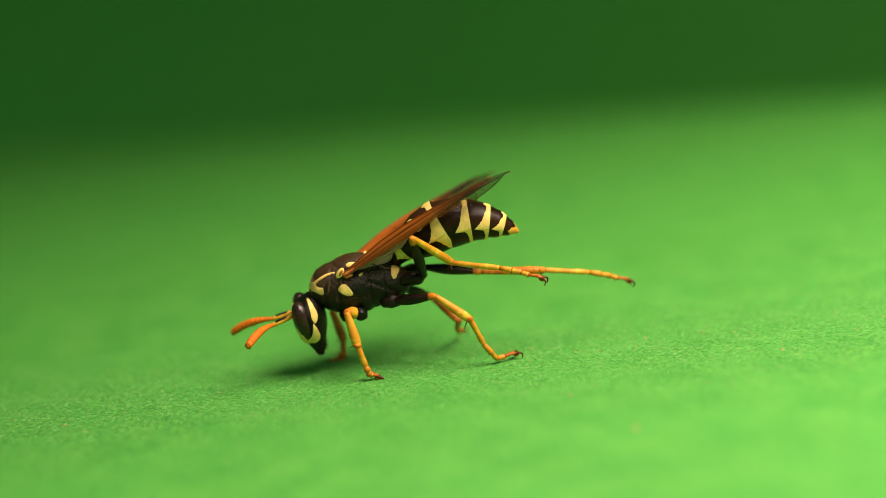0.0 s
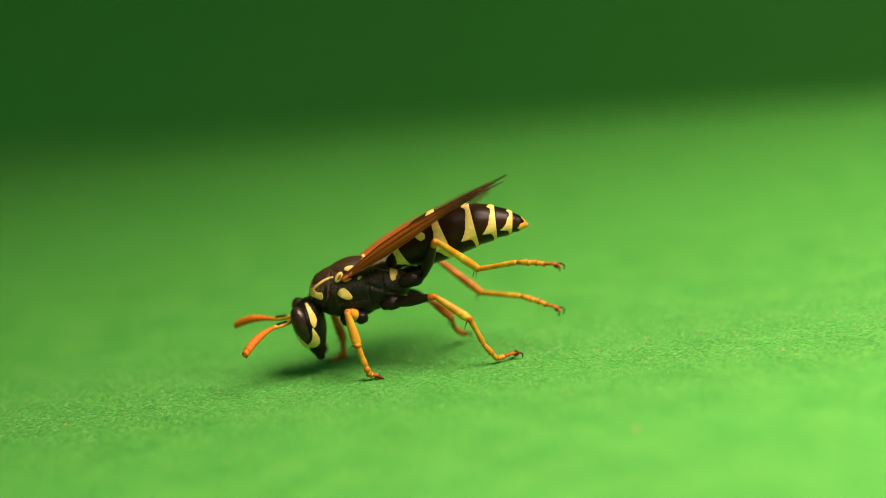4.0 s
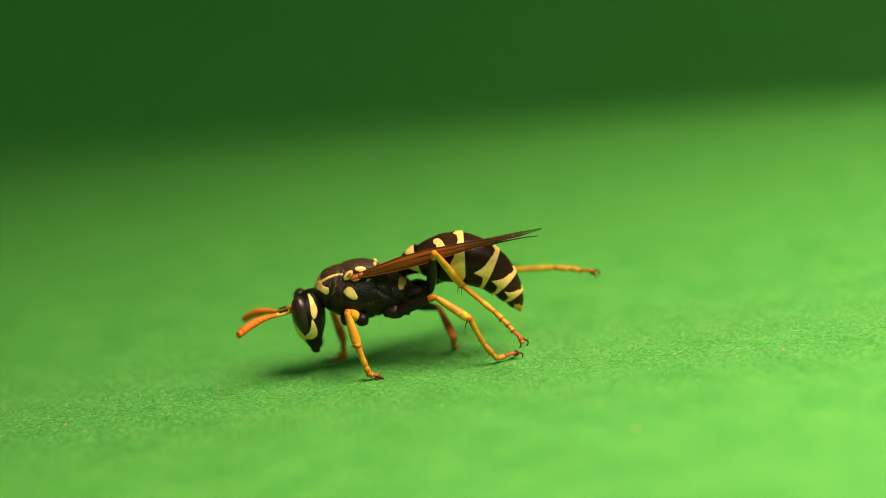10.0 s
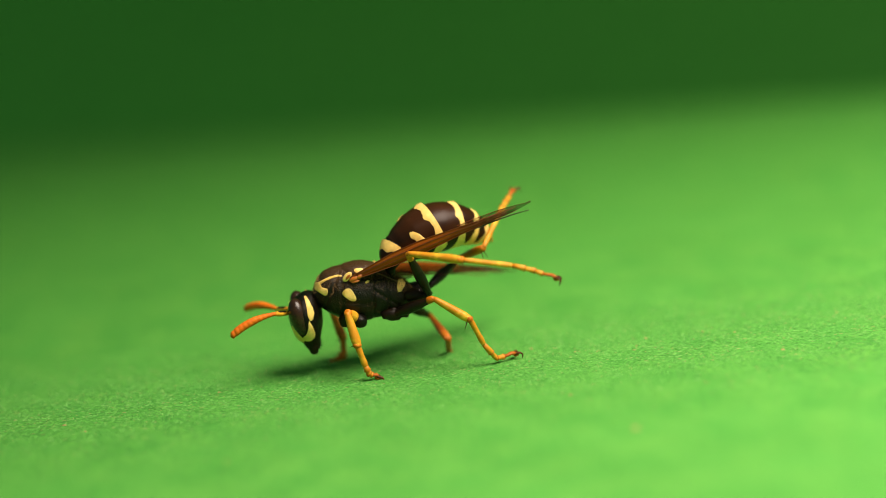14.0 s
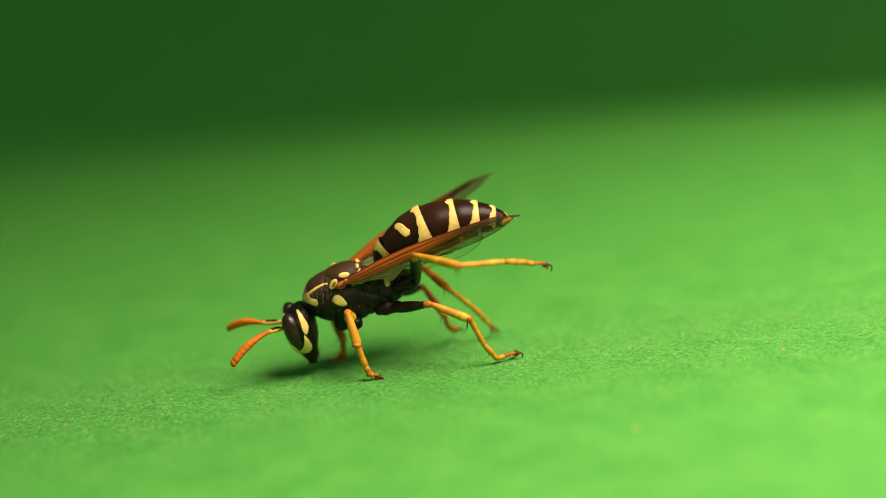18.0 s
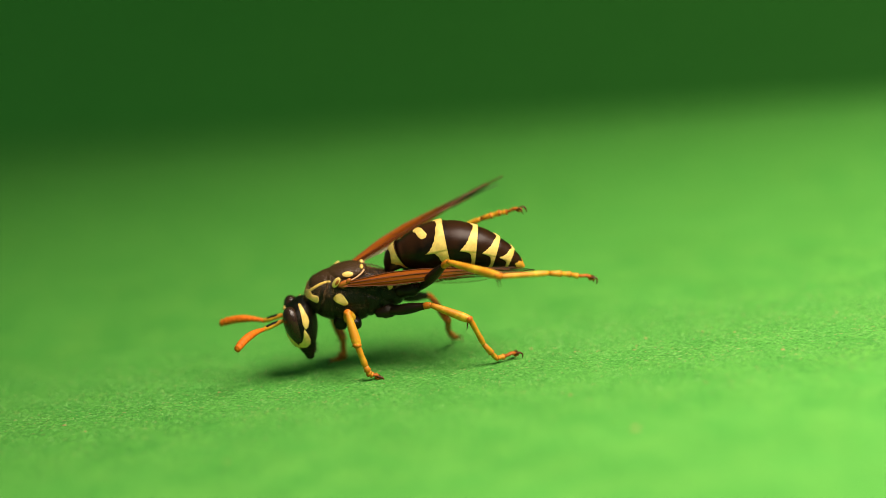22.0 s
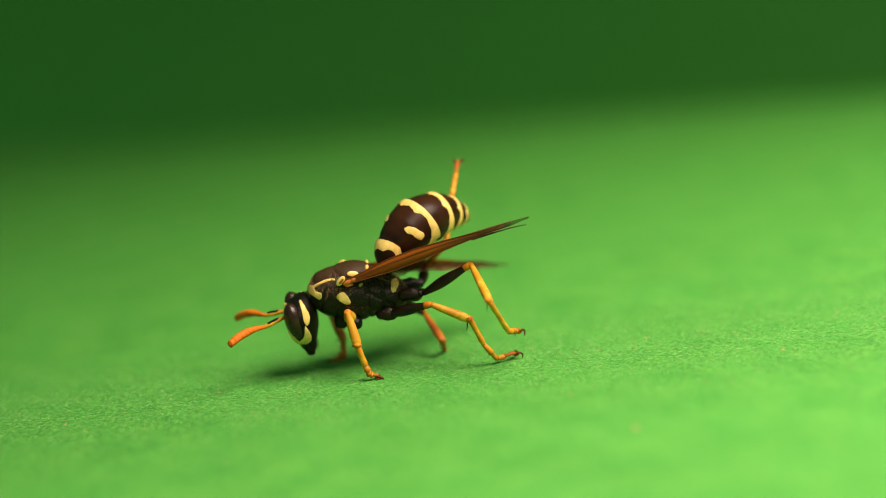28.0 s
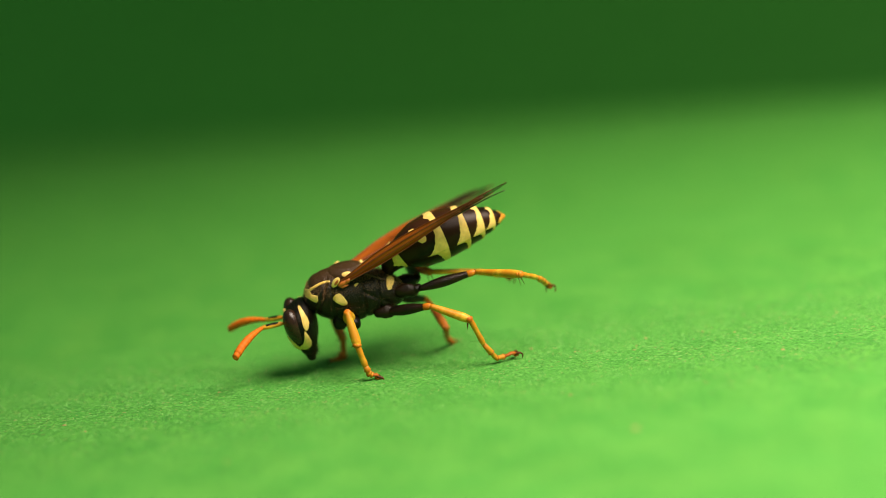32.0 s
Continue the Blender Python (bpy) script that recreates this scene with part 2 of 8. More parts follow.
def sweep(points, radii, n=6):
    """One smooth tube through the points."""
    points = [Vector(p) for p in points]
    rings, side = [], None
    for i, p in enumerate(points):
        way = (points[min(i + 1, len(points) - 1)] - points[max(i - 1, 0)]).normalized()
        side = way.orthogonal().normalized() if side is None else (side - way * side.dot(way)).normalized()
        other = way.cross(side)
        r = radii[0] + (radii[1] - radii[0]) * i / (len(points) - 1)
        rings.append([tuple(p + side * r * math.cos(2 * math.pi * j / n) + other * r * math.sin(2 * math.pi * j / n)) for j in range(n)])
    return loft(rings)


def ball(centre, radii, tilt=0.0, n=20, m=12):
    """An ellipsoid, turned by tilt degrees about y."""
    turn = Matrix.Rotation(radians(tilt), 3, "Y")
    rings = []
    for i in range(m + 1):
        a = math.pi * (0.02 + 0.96 * i / m)
        rings.append([tuple(Vector(centre) + turn @ Vector((radii[0] * math.sin(a) * math.cos(2 * math.pi * j / n), radii[1] * math.sin(a) * math.sin(2 * math.pi * j / n), radii[2] * math.cos(a)))) for j in range(n)])
    return loft(rings)


def uneven(piece, amount=0.06, scale=2.6):
    """The piece with a slightly lumpy surface."""
    verts, faces = piece
    return [tuple(Vector(v) + noise.noise_vector(Vector(v) * scale) * amount) for v in verts], faces


def surface_tree(ob):
    from mathutils import bvhtree
    me = ob.data
    return bvhtree.BVHTree.FromPolygons([v.co / MM for v in me.vertices], [tuple(p.vertices) for p in me.polygons])


def smooth_outline(outline, rounds=2):
    """A closed outline with its corners cut round."""
    for _ in range(rounds):
        out = []
        for (ax, az), (bx, bz) in zip(outline, outline[1:] + outline[:1]):
            out += [(ax * 0.84 + bx * 0.16, az * 0.84 + bz * 0.16), (ax * 0.16 + bx * 0.84, az * 0.16 + bz * 0.84)]
        outline = out
    return outline


def patch(name, outline, tree, sign, mat, parent, label="", proud=0.025, fall=0.0, grow=1.14):
    """A marking on the side of a body: outline in x, z on the plane 1.5 beside the middle, laid on the surface along a way that falls by fall."""
    cx, cz = (sum(p[k] for p in outline) / len(outline) for k in (0, 1))
    outline = [(cx + (x - cx) * grow, cz + (z - cz) * grow) for x, z in outline]
    bm = bmesh.new()
    bm.faces.new([bm.verts.new((x, 0, z)) for x, z in smooth_outline(outline)])
    bmesh.ops.triangulate(bm, faces=bm.faces[:])
    for _ in range(3):
        bmesh.ops.subdivide_edges(bm, edges=[e for e in bm.edges if e.calc_length() > 0.1], cuts=1, use_grid_fill=False)
        bmesh.ops.triangulate(bm, faces=bm.faces[:])
    rim = {v for v in bm.verts if v.is_boundary}
    for v in bm.verts:
        hit, normal, _, _ = tree.ray_cast(Vector((v.co.x, sign * 6, v.co.z + 4.5 * fall)), Vector((0, -sign, -fall)).normalized())
        if hit is None:
            hit, normal, _, _ = tree.find_nearest(Vector((v.co.x, sign * 1.0, v.co.z)))
        if normal.y * sign - normal.z * -fall < 0:
            normal = -normal
        v.co = hit + normal * (0.004 if v in rim else proud)
    bmesh.ops.scale(bm, vec=(MM, MM, MM), verts=bm.verts[:])
    bmesh.ops.recalc_face_normals(bm, faces=bm.faces[:])
    me = bpy.data.meshes.new(name)
    bm.to_mesh(me)
    bm.free()
    for poly in me.polygons:
        poly.use_smooth = True
    me.materials.append(mat)
    ob = new(name, me)
    ob.parent = parent
    if label:
        tagged(ob, label)
    return ob


def fuzz(name, ob, count, length, parent, seed, keep=lambda p, n: True):
    """Fine golden hairs standing on a body."""
    rnd = random.Random(seed)
    me = ob.data
    me.calc_loop_triangles()
    tris = [t for t in me.loop_triangles]
    sizes = [t.area for t in tris]
    verts, faces = [], []
    for t in rnd.choices(tris, sizes, k=count):
        a, b, c = (me.vertices[i].co / MM for i in t.vertices)
        u, v = rnd.random(), rnd.random()
        if u + v > 1:
            u, v = 1 - u, 1 - v
        p = a + (b - a) * u + (c - a) * v
        if not keep(p, t.normal):
            continue
        way = (t.normal + Vector((rnd.uniform(-0.6, 0.6), rnd.uniform(-0.6, 0.6), rnd.uniform(-0.6, 0.6)))).normalized()
        side = way.orthogonal().normalized() * 0.006
        tip = p + way * length * rnd.uniform(0.5, 1.2)
        other = way.cross(side)
        n = len(verts)
        verts += [tuple(p + side), tuple(p - side * 0.5 + other), tuple(p - side * 0.5 - other), tuple(tip)]
        faces += [(n, n + 1, n + 3), (n + 1, n + 2, n + 3), (n + 2, n, n + 3)]
    return mesh_object(name, verts, faces, HAIR, parent, "fine golden hairs", smooth=False)


# ---- ground and backdrop ----
def build_ground():
    # a sheet of green paper, its far edge slightly askew, rolled down over the table's edge
    nx, ny = 90, 110
    verts, faces = [], []

    def edge_of(x):
        """Where the sheet begins to bend down, and the radius of the bend."""
        s = max(0.0, min(1.0, (60 - x) / 120))
        edge, lean = 48 - 36 * s, radians(10.1 - 1.1 * s)
        return edge, (35.7 * math.cos(lean) - (edge + 123.7) * math.sin(lean)) / (1 - math.cos(lean))

    for i in range(nx + 1):
        x = -170 + 285 * i / nx
        edge = edge_of(x)[0]
        for j in range(ny + 1):
            y = -150 + (edge + 150) * (j / ny)
            z = 0.25 * noise.noise((x / 60, y / 60, 0)) * min(1.0, max(0.0, (math.hypot(x, y) - 8) / 25))
            verts.append((x, y, z))
    m = ny + 1
    for i in range(nx):
        for j in range(ny):
            faces.append((i * m + j, (i + 1) * m + j, (i + 1) * m + j + 1, i * m + j + 1))
    # the turn-down behind the edge
    base, fold = len(verts), 27
    for i in range(nx + 1):
        x = -170 + 285 * i / nx
        edge, bend = edge_of(x)
        z0 = verts[i * m + ny][2]
        for k in range(1, fold + 1):
            a = min(radians(35), math.asin(min(1.0, 235 / bend))) * min(1.0, k / (fold - 1))
            drop = bend * (1 - math.cos(a)) + (50 if k == fold else 0)
            verts.append((x, edge + bend * math.sin(a), z0 - drop))
    for i in range(nx):
        for k in range(fold):
            a = i * m + ny if k == 0 else base + i * fold + k - 1
            b = (i + 1) * m + ny if k == 0 else base + (i + 1) * fold + k - 1
            faces.append((a, b, base + (i + 1) * fold + k, base + i * fold + k))
    ob = mesh_object("ground", verts, faces, GREEN)
    thick = ob.modifiers.new("thickness", "SOLIDIFY")
    thick.thickness, thick.offset = 0.6 * MM, -1
    tagged(ob, "matt green craft paper sheet with fine fibres", "paper sheet", kind="structure")
    # table under it
    top = [(-200, -190, -0.7), (200, -190, -0.7), (200, 8, -0.7), (-200, 30, -0.7)]
    low = [(x, y, -30) for x, y, _ in top]
    mesh_object("table_top", top + low, [(0, 1, 2, 3), (7, 6, 5, 4), (0, 4, 5, 1), (1, 5, 6, 2), (2, 6, 7, 3), (3, 7, 4, 0)], material("table_wood", (0.25, 0.15, 0.08), rough=0.5, scale=300), smooth=False)
    tagged(bpy.data.objects["table_top"], "plain wooden table top under the green paper", "table", kind="structure")


def build_backdrop():
    nx, nz = 30, 24
    verts, faces = [], []
    for i in range(nx + 1):
        for j in range(nz + 1):
            x, z = -420 + 840 * i / nx, -180 + 560 * j / nz
            verts.append((x, 318 - 0.3 * x + 2.5 * noise.noise((x / 150, z / 150, 3)), z))
    for i in range(nx):
        for j in range(nz):
            a = i * (nz + 1) + j
            faces.append((a, a + nz + 1, a + nz + 2, a + 1))
    ob = mesh_object("backdrop", verts, faces, BACK)
    thick = ob.modifiers.new("thickness", "SOLIDIFY")
    thick.thickness = 1.0 * MM
    tagged(ob, "upright green paper backdrop in the shade", "backdrop", kind="structure")


def build_fibres():
    # loose surface fibres of the paper, where the lens is sharp
    rnd = random.Random(5)
    verts, faces = [], []
    for _ in range(64000):
        x, y = rnd.uniform(-32, 32), rnd.gauss(-1.5, 5.5)
        a = rnd.gauss(0.1, 0.85)
        length, w = rnd.uniform(0.06, 0.26), rnd.uniform(0.005, 0.012)
        dx, dy = math.cos(a), math.sin(a)
        z = 0.25 * noise.noise((x / 60, y / 60, 0)) * min(1.0, max(0.0, (math.hypot(x, y) - 8) / 25)) + 0.005
        bow = rnd.uniform(-0.25, 0.25)
        n = len(verts)
        for k in range(4):
            s = k / 3 - 0.5
            px, py = x + dx * s * length - dy * bow * length * (0.25 - s * s), y + dy * s * length + dx * bow * length * (0.25 - s * s)
            lift = z + rnd.uniform(0.0, 0.014)
            verts += [(px - dy * w, py + dx * w, lift), (px + dy * w, py - dx * w, lift), (px, py, lift + w * 1.3)]
        for k in range(3):
            q = n + 3 * k
            faces += [(q, q + 3, q + 5, q + 2), (q + 2, q + 5, q + 4, q + 1), (q + 1, q + 4, q + 3, q)]
    ob = mesh_object("paper_fibres", verts, faces, FIBRE, smooth=False)
    tagged(ob, "short pale green fibres standing out of the paper", "fibres", kind="stuff")
    verts, faces = [], []
    for x, y, r in ((9.3, -16.8, 0.22), (19.4, -5.2, 0.14), (11.9, 0.4, 0.12), (-23.5, -4.8, 0.15), (-22, -6.5, 0.1), (-13, -15, 0.12), (4.8, 0.8, 0.1), (-14.5, -1.5, 0.1), (15.5, 0.5, 0.08), (24, 1.5, 0.1), (7.4, -0.9, 0.09), (7.65, -0.75, 0.06), (8.7, -1.4, 0.07), (10.9, -1.9, 0.1), (11.15, -1.0, 0.08), (4.5, -1.9, 0.07), (5.3, -1.8, 0.05), (-1.6, -1.7, 0.06), (-3.8, -2.1, 0.06), (6.4, -9.6, 0.12), (13.2, -2.4, 0.07), (2.2, -3.0, 0.05), (-9.5, -3.4, 0.07), (17.3, -0.4, 0.09)):
        n = len(verts)
        z = 0.25 * noise.noise((x / 60, y / 60, 0)) * min(1.0, max(0.0, (math.hypot(x, y) - 8) / 25))
        v, f = ball((x, y, z + 0.01), (r, r * 0.7, r * 0.35), n=8, m=5)
        verts += v
        faces += [tuple(i + n for i in face) for face in f]
    ob = mesh_object("paper_specks", verts, faces, SPECK)
    tagged(ob, "tiny tan specks pressed into the green paper", "specks", kind="stuff")


build_ground()
build_backdrop()
build_fibres()

# ---- the wasp: an empty at its feet carries every part ----
wasp = tagged(new("wasp"), "black and yellow paper wasp grooming itself on green paper", "wasp")


def build_thorax():
    # stations of x, half width, half height, lift
    st = [(-8.0, 0.35, 0.4, 5.05), (-7.85, 0.75, 0.62, 5.2), (-7.4, 1.12, 1.15, 5.38), (-6.8, 1.4, 1.5, 5.3), (-6.0, 1.58, 1.72, 5.2), (-5.2, 1.6, 1.8, 5.12), (-4.5, 1.52, 1.68, 5.05), (-3.8, 1.42, 1.45, 4.95), (-3.2, 1.28, 1.3, 4.85), (-2.6, 1.02, 1.05, 4.72), (-2.2, 0.7, 0.75, 4.6), (-1.95, 0.3, 0.35, 4.5)]
    verts, faces = tube_x(curve_stations(st, 120), 96)
    # seams between the plates and a coarse pitting
    seams = (((-7.45, 4.4), (-6.3, 6.6)), ((-6.35, 3.6), (-6.1, 6.2)), ((-6.1, 4.9), (-4.3, 4.6)), ((-4.45, 3.3), (-4.2, 6.6)), ((-4.3, 5.5), (-2.9, 4.3)), ((-3.5, 3.6), (-3.3, 6.2)))
    shaped = []
    for x, y, z in verts:
        depth = 0.0
        for (ax, az), (bx, bz) in seams:
            u = max(0.0, min(1.0, ((x - ax) * (bx - ax) + (z - az) * (bz - az)) / ((bx - ax) ** 2 + (bz - az) ** 2)))
            d = math.hypot(x - ax - u * (bx - ax), z - az - u * (bz - az))
            depth += 0.1 * math.exp(-(d / 0.09) ** 2)
        depth = min(depth, 0.12) * min(1.0, abs(y) / 0.6)
        pit = 0.012 * max(0.0, noise.noise((x * 9, y * 9, z * 9))) + 0.03 * noise.noise((x * 2.2, y * 2.2, z * 2.2))
        k = 1 - (depth + pit) / max(0.4, math.hypot(y, z - 5.0))
        shaped.append((x, y * k, 5.0 + (z - 5.0) * k))
    main = shaped, faces
    ob = mesh_object("thorax", *main, THORAX, wasp, "black finely pitted thorax with pale hairs")
    tree = surface_tree(ob)
    for sign in (-1, 1):
        patch("collar_patch", [(-8.1, 6.22), (-7.5, 6.32), (-7.46, 6.19), (-7.4, 5.99), (-7.08, 5.87), (-7.13, 5.56), (-7.28, 5.49), (-7.6, 5.74), (-7.85, 5.97)], tree, sign, YELLOW, ob, "yellow collar patch", proud=0.05, fall=0.23)
        line = [(-7.55, 6.25), (-7.09, 6.45), (-6.74, 6.56), (-6.39, 6.6), (-6.12, 6.58)]
        band = [(x, z + 0.082 - 0.006 * i) for i, (x, z) in enumerate(line)] + [(x + 0.02, z - 0.082 + 0.006 * i) for i, (x, z) in reversed(list(enumerate(line)))]
        patch("collar_line", band, tree, sign, YELLOW, ob, "thin yellow line along the collar", proud=0.05, fall=0.23, grow=1.0)
        patch("side_spot", [(-6.09, 5.57), (-5.87, 5.72), (-5.67, 5.7), (-5.52, 5.47), (-5.39, 5.1), (-5.48, 4.97), (-5.71, 5.0), (-5.99, 5.24), (-6.14, 5.43)], tree, sign, YELLOW, ob, "pale yellow oval spot", fall=0.23)
        patch("wing_base_spot", [(-4.73, 6.06), (-4.59, 6.13), (-4.45, 6.1), (-4.54, 5.99), (-4.68, 5.93)], tree, sign, YELLOW, ob, "small yellow spot below the wing root", fall=0.23)
        patch("hind_spot", [(-2.74, 5.94), (-2.5, 5.96), (-2.36, 5.72), (-2.43, 5.51), (-2.52, 5.42), (-2.6, 5.26), (-2.79, 5.24), (-2.83, 5.49)], tree, sign, YELLOW, ob, "pale yellow spot", fall=0.23)
        scale_at = Vector((-5.76, sign * 1.42, 6.46))
        tegula = mesh_object("tegula", *ball(tuple(scale_at), (0.2, 0.1, 0.37), 46, 24, 14), YELLOW, ob, "pale yellow wing scale with an amber middle")
        mesh_object("tegula_middle", *ball(tuple(scale_at + Vector((0.03, sign * 0.05, 0.0))), (0.1, 0.08, 0.22), 46, 18, 12), TEGULA, tegula, "amber middle of the wing scale")
        mesh_object("wing_root", *joined([ball((-5.36, sign * 1.46, 6.3), (0.34, 0.14, 0.17), -20), ball((-5.02, sign * 1.5, 6.42), (0.2, 0.12, 0.13), -30), ball((-5.3, sign * 1.5, 6.13), (0.26, 0.1, 0.08), -8)]), WING_ROOT, ob, "glossy red-brown wing root")
        mesh_object("back_spot", *ball((-4.14, sign * 0.42, 6.72), (0.12, 0.3, 0.16), 34), YELLOW, ob, "pale yellow bar across the hind back")
        mesh_object("shoulder_ridge", *sweep(curve_stations([(-4.0, sign * 0.68, 6.6), (-4.25, sign * 0.98, 6.47), (-4.75, sign * 1.25, 6.36), (-5.25, sign * 1.4, 6.3)], 12), (0.07, 0.04)), RIDGE, ob, "pale tan ridge beside the wing root")
        mesh_object("hind_ridge", *sweep(curve_stations([(-4.0, sign * 0.85, 6.42), (-3.5, sign * 1.0, 6.16), (-3.1, sign * 0.98, 5.92), (-2.8, sign * 0.86, 5.7)], 12), (0.045, 0.025)), RIDGE_DARK, ob, "brown ridge along the hind thorax")
        # coxae
        mesh_object("hind_coxa", *uneven(joined([ball((-1.75, sign * 0.8, 4.72), (0.8, 0.42, 0.45), 8), ball((-1.15, sign * 0.85, 4.72), (0.35, 0.3, 0.3))]), 0.1), THIGH, ob)
        mesh_object("middle_coxa", *uneven(joined([ball((-3.3, sign * 0.95, 3.75), (0.75, 0.4, 0.42), 4), ball((-2.6, sign * 1.0, 3.72), (0.35, 0.28, 0.3))]), 0.1), THIGH, ob)
        mesh_object("front_trochanter", *uneven(ball((-5.28, sign * 1.38, 3.62), (0.44, 0.42, 0.44), 10), 0.06), THIGH, ob, "black hip joint of the front leg")
        mesh_object("front_coxa", *uneven(joined([ball((-6.1, sign * 0.75, 3.75), (0.45, 0.4, 0.6), 20), ball((-5.6, sign * 0.95, 3.55), (0.32, 0.28, 0.3))]), 0.1), THIGH, ob)
    hump = mesh_object("scutellum", *uneven(ball((-5.12, 0, 6.5), (1.3, 1.12, 0.56), 3, 40, 24), 0.03), THORAX, ob)
    hump_tree = surface_tree(hump)
    for sign in (-1, 1):
        oval = [(-5.0 + 0.34 * math.cos(a) + 0.03 * math.sin(a), 6.78 - 0.06 * math.cos(a) + 0.165 * math.sin(a)) for a in (2 * math.pi * i / 12 for i in range(12))]
        patch("shoulder_spot", oval, hump_tree, sign, YELLOW, hump, "pale yellow shoulder spot", proud=0.03, fall=0.23, grow=1.0)
    mesh_object("neck", *rod((-8.5, 0, 4.75), (-7.7, 0, 5.05), 0.4, 0.5, 14), BLACK, ob)
    fuzz("thorax_hairs", ob, 20000, 0.13, ob, 11, keep=lambda p, n: n.z > 0.25 and not (p.x < -6.0 and abs(p.z - (6.28 + 0.22 * min(1.0, p.x + 7.5) - 0.23 * (abs(p.y) - 1.5))) < 0.2))
    fuzz("flank_hairs", ob, 1600, 0.06, ob, 13, keep=lambda p, n: n.z <= 0.25)
    return ob


def build_head():
    rows = [(5.5, -8.25, 0.2, 0.35), (5.35, -8.3, 0.5, 0.9), (5.05, -8.42, 0.8, 1.32), (4.6, -8.52, 1.0, 1.56), (4.0, -8.54, 1.04, 1.62), (3.4, -8.52, 0.96, 1.48), (2.8, -8.5, 0.76, 1.15), (2.4, -8.42, 0.56, 0.85), (2.1, -8.36, 0.48, 0.66), (1.88, -8.32, 0.36, 0.45)]
    n = 32
    rings = [[(cx + hx * math.cos(2 * math.pi * j / n), -hy * math.sin(2 * math.pi * j / n), z) for j in range(n)] for z, cx, hx, hy in curve_stations(rows, 30)]
    ob = mesh_object("head", *loft(rings), BLACK, wasp, "black head with yellow crescents beside the eyes")
    tree = surface_tree(ob)
    for sign in (-1, 1):
        mesh_object("eye", *ball((-8.86, sign * 1.0, 4.22), (0.6, 0.72, 1.2), -10, 36, 24), EYE_DARK, ob, "large glossy dark brown compound eye")
        patch("upper_crescent", [(-8.39, 5.5), (-8.26, 5.5), (-8.1, 5.18), (-7.97, 4.78), (-7.94, 4.46), (-8.04, 4.18), (-8.19, 4.06), (-8.29, 4.39), (-8.28, 4.74), (-8.31, 5.13)], tree, sign, YELLOW, ob, "pale yellow crescent behind the eye", proud=0.03, fall=0.23)
        patch("lower_crescent", [(-8.27, 3.96), (-8.14, 3.59), (-8.08, 3.23), (-8.15, 2.95), (-8.41, 2.8), (-8.68, 2.83), (-8.79, 3.05), (-8.53, 3.2), (-8.39, 3.51), (-8.33, 3.79)], tree, sign, YELLOW, ob, "pale yellow cheek crescent", proud=0.03, fall=0.23)
        patch("clypeus_side", [(-9.36, 3.79), (-9.24, 3.64), (-9.13, 3.38), (-8.95, 3.14), (-8.81, 2.91), (-8.86, 2.74), (-9.06, 2.87), (-9.24, 3.07), (-9.34, 3.36), (-9.41, 3.66)], tree, sign, YELLOW, ob, "yellow edge of the face plate", proud=0.05, fall=0.23)
        mesh_object("mandible", *joined([ball((-8.34, sign * 0.42, 2.1), (0.34, 0.24, 0.42), -10), ball((-8.34, sign * 0.34, 1.78), (0.28, 0.24, 0.2), 10)]), BLACK, ob, "black jaw")
        for (ax, az), (bx, bz) in (((-8.12, 2.2), (-7.76, 2.02)), ((-8.18, 2.05), (-7.84, 1.86)), ((-8.16, 2.32), (-7.78, 2.2))):
            mesh_object("palp", *sweep([(ax, sign * 0.45, az), ((ax + bx) / 2 + 0.03, sign * 0.42, (az + bz) / 2 + 0.04), (bx, sign * 0.4, bz)], (0.035, 0.016), 5), BLACK, ob, "thin dark mouth feeler")
        mesh_object("brow_spot", *ball((-9.38, sign * 0.72, 4.72), (0.13, 0.2, 0.17), 10), YELLOW, ob, "yellow spot beside the antenna root")
    mesh_object("face_plate", *ball((-9.0, 0, 2.95), (0.38, 0.8, 0.66), -28), YELLOW, ob, "yellow face plate")
    for y in (-0.22, 0.22, 0.0):
        mesh_object("ocellus", *ball((-8.75 if y else -8.95, y, 5.2 if y else 5.08), (0.1, 0.1, 0.1), n=12, m=8), EYE_DARK, ob)
    fuzz("head_hairs", ob, 1800, 0.1, ob, 12, keep=lambda p, n: p.x > -8.5)
    return ob


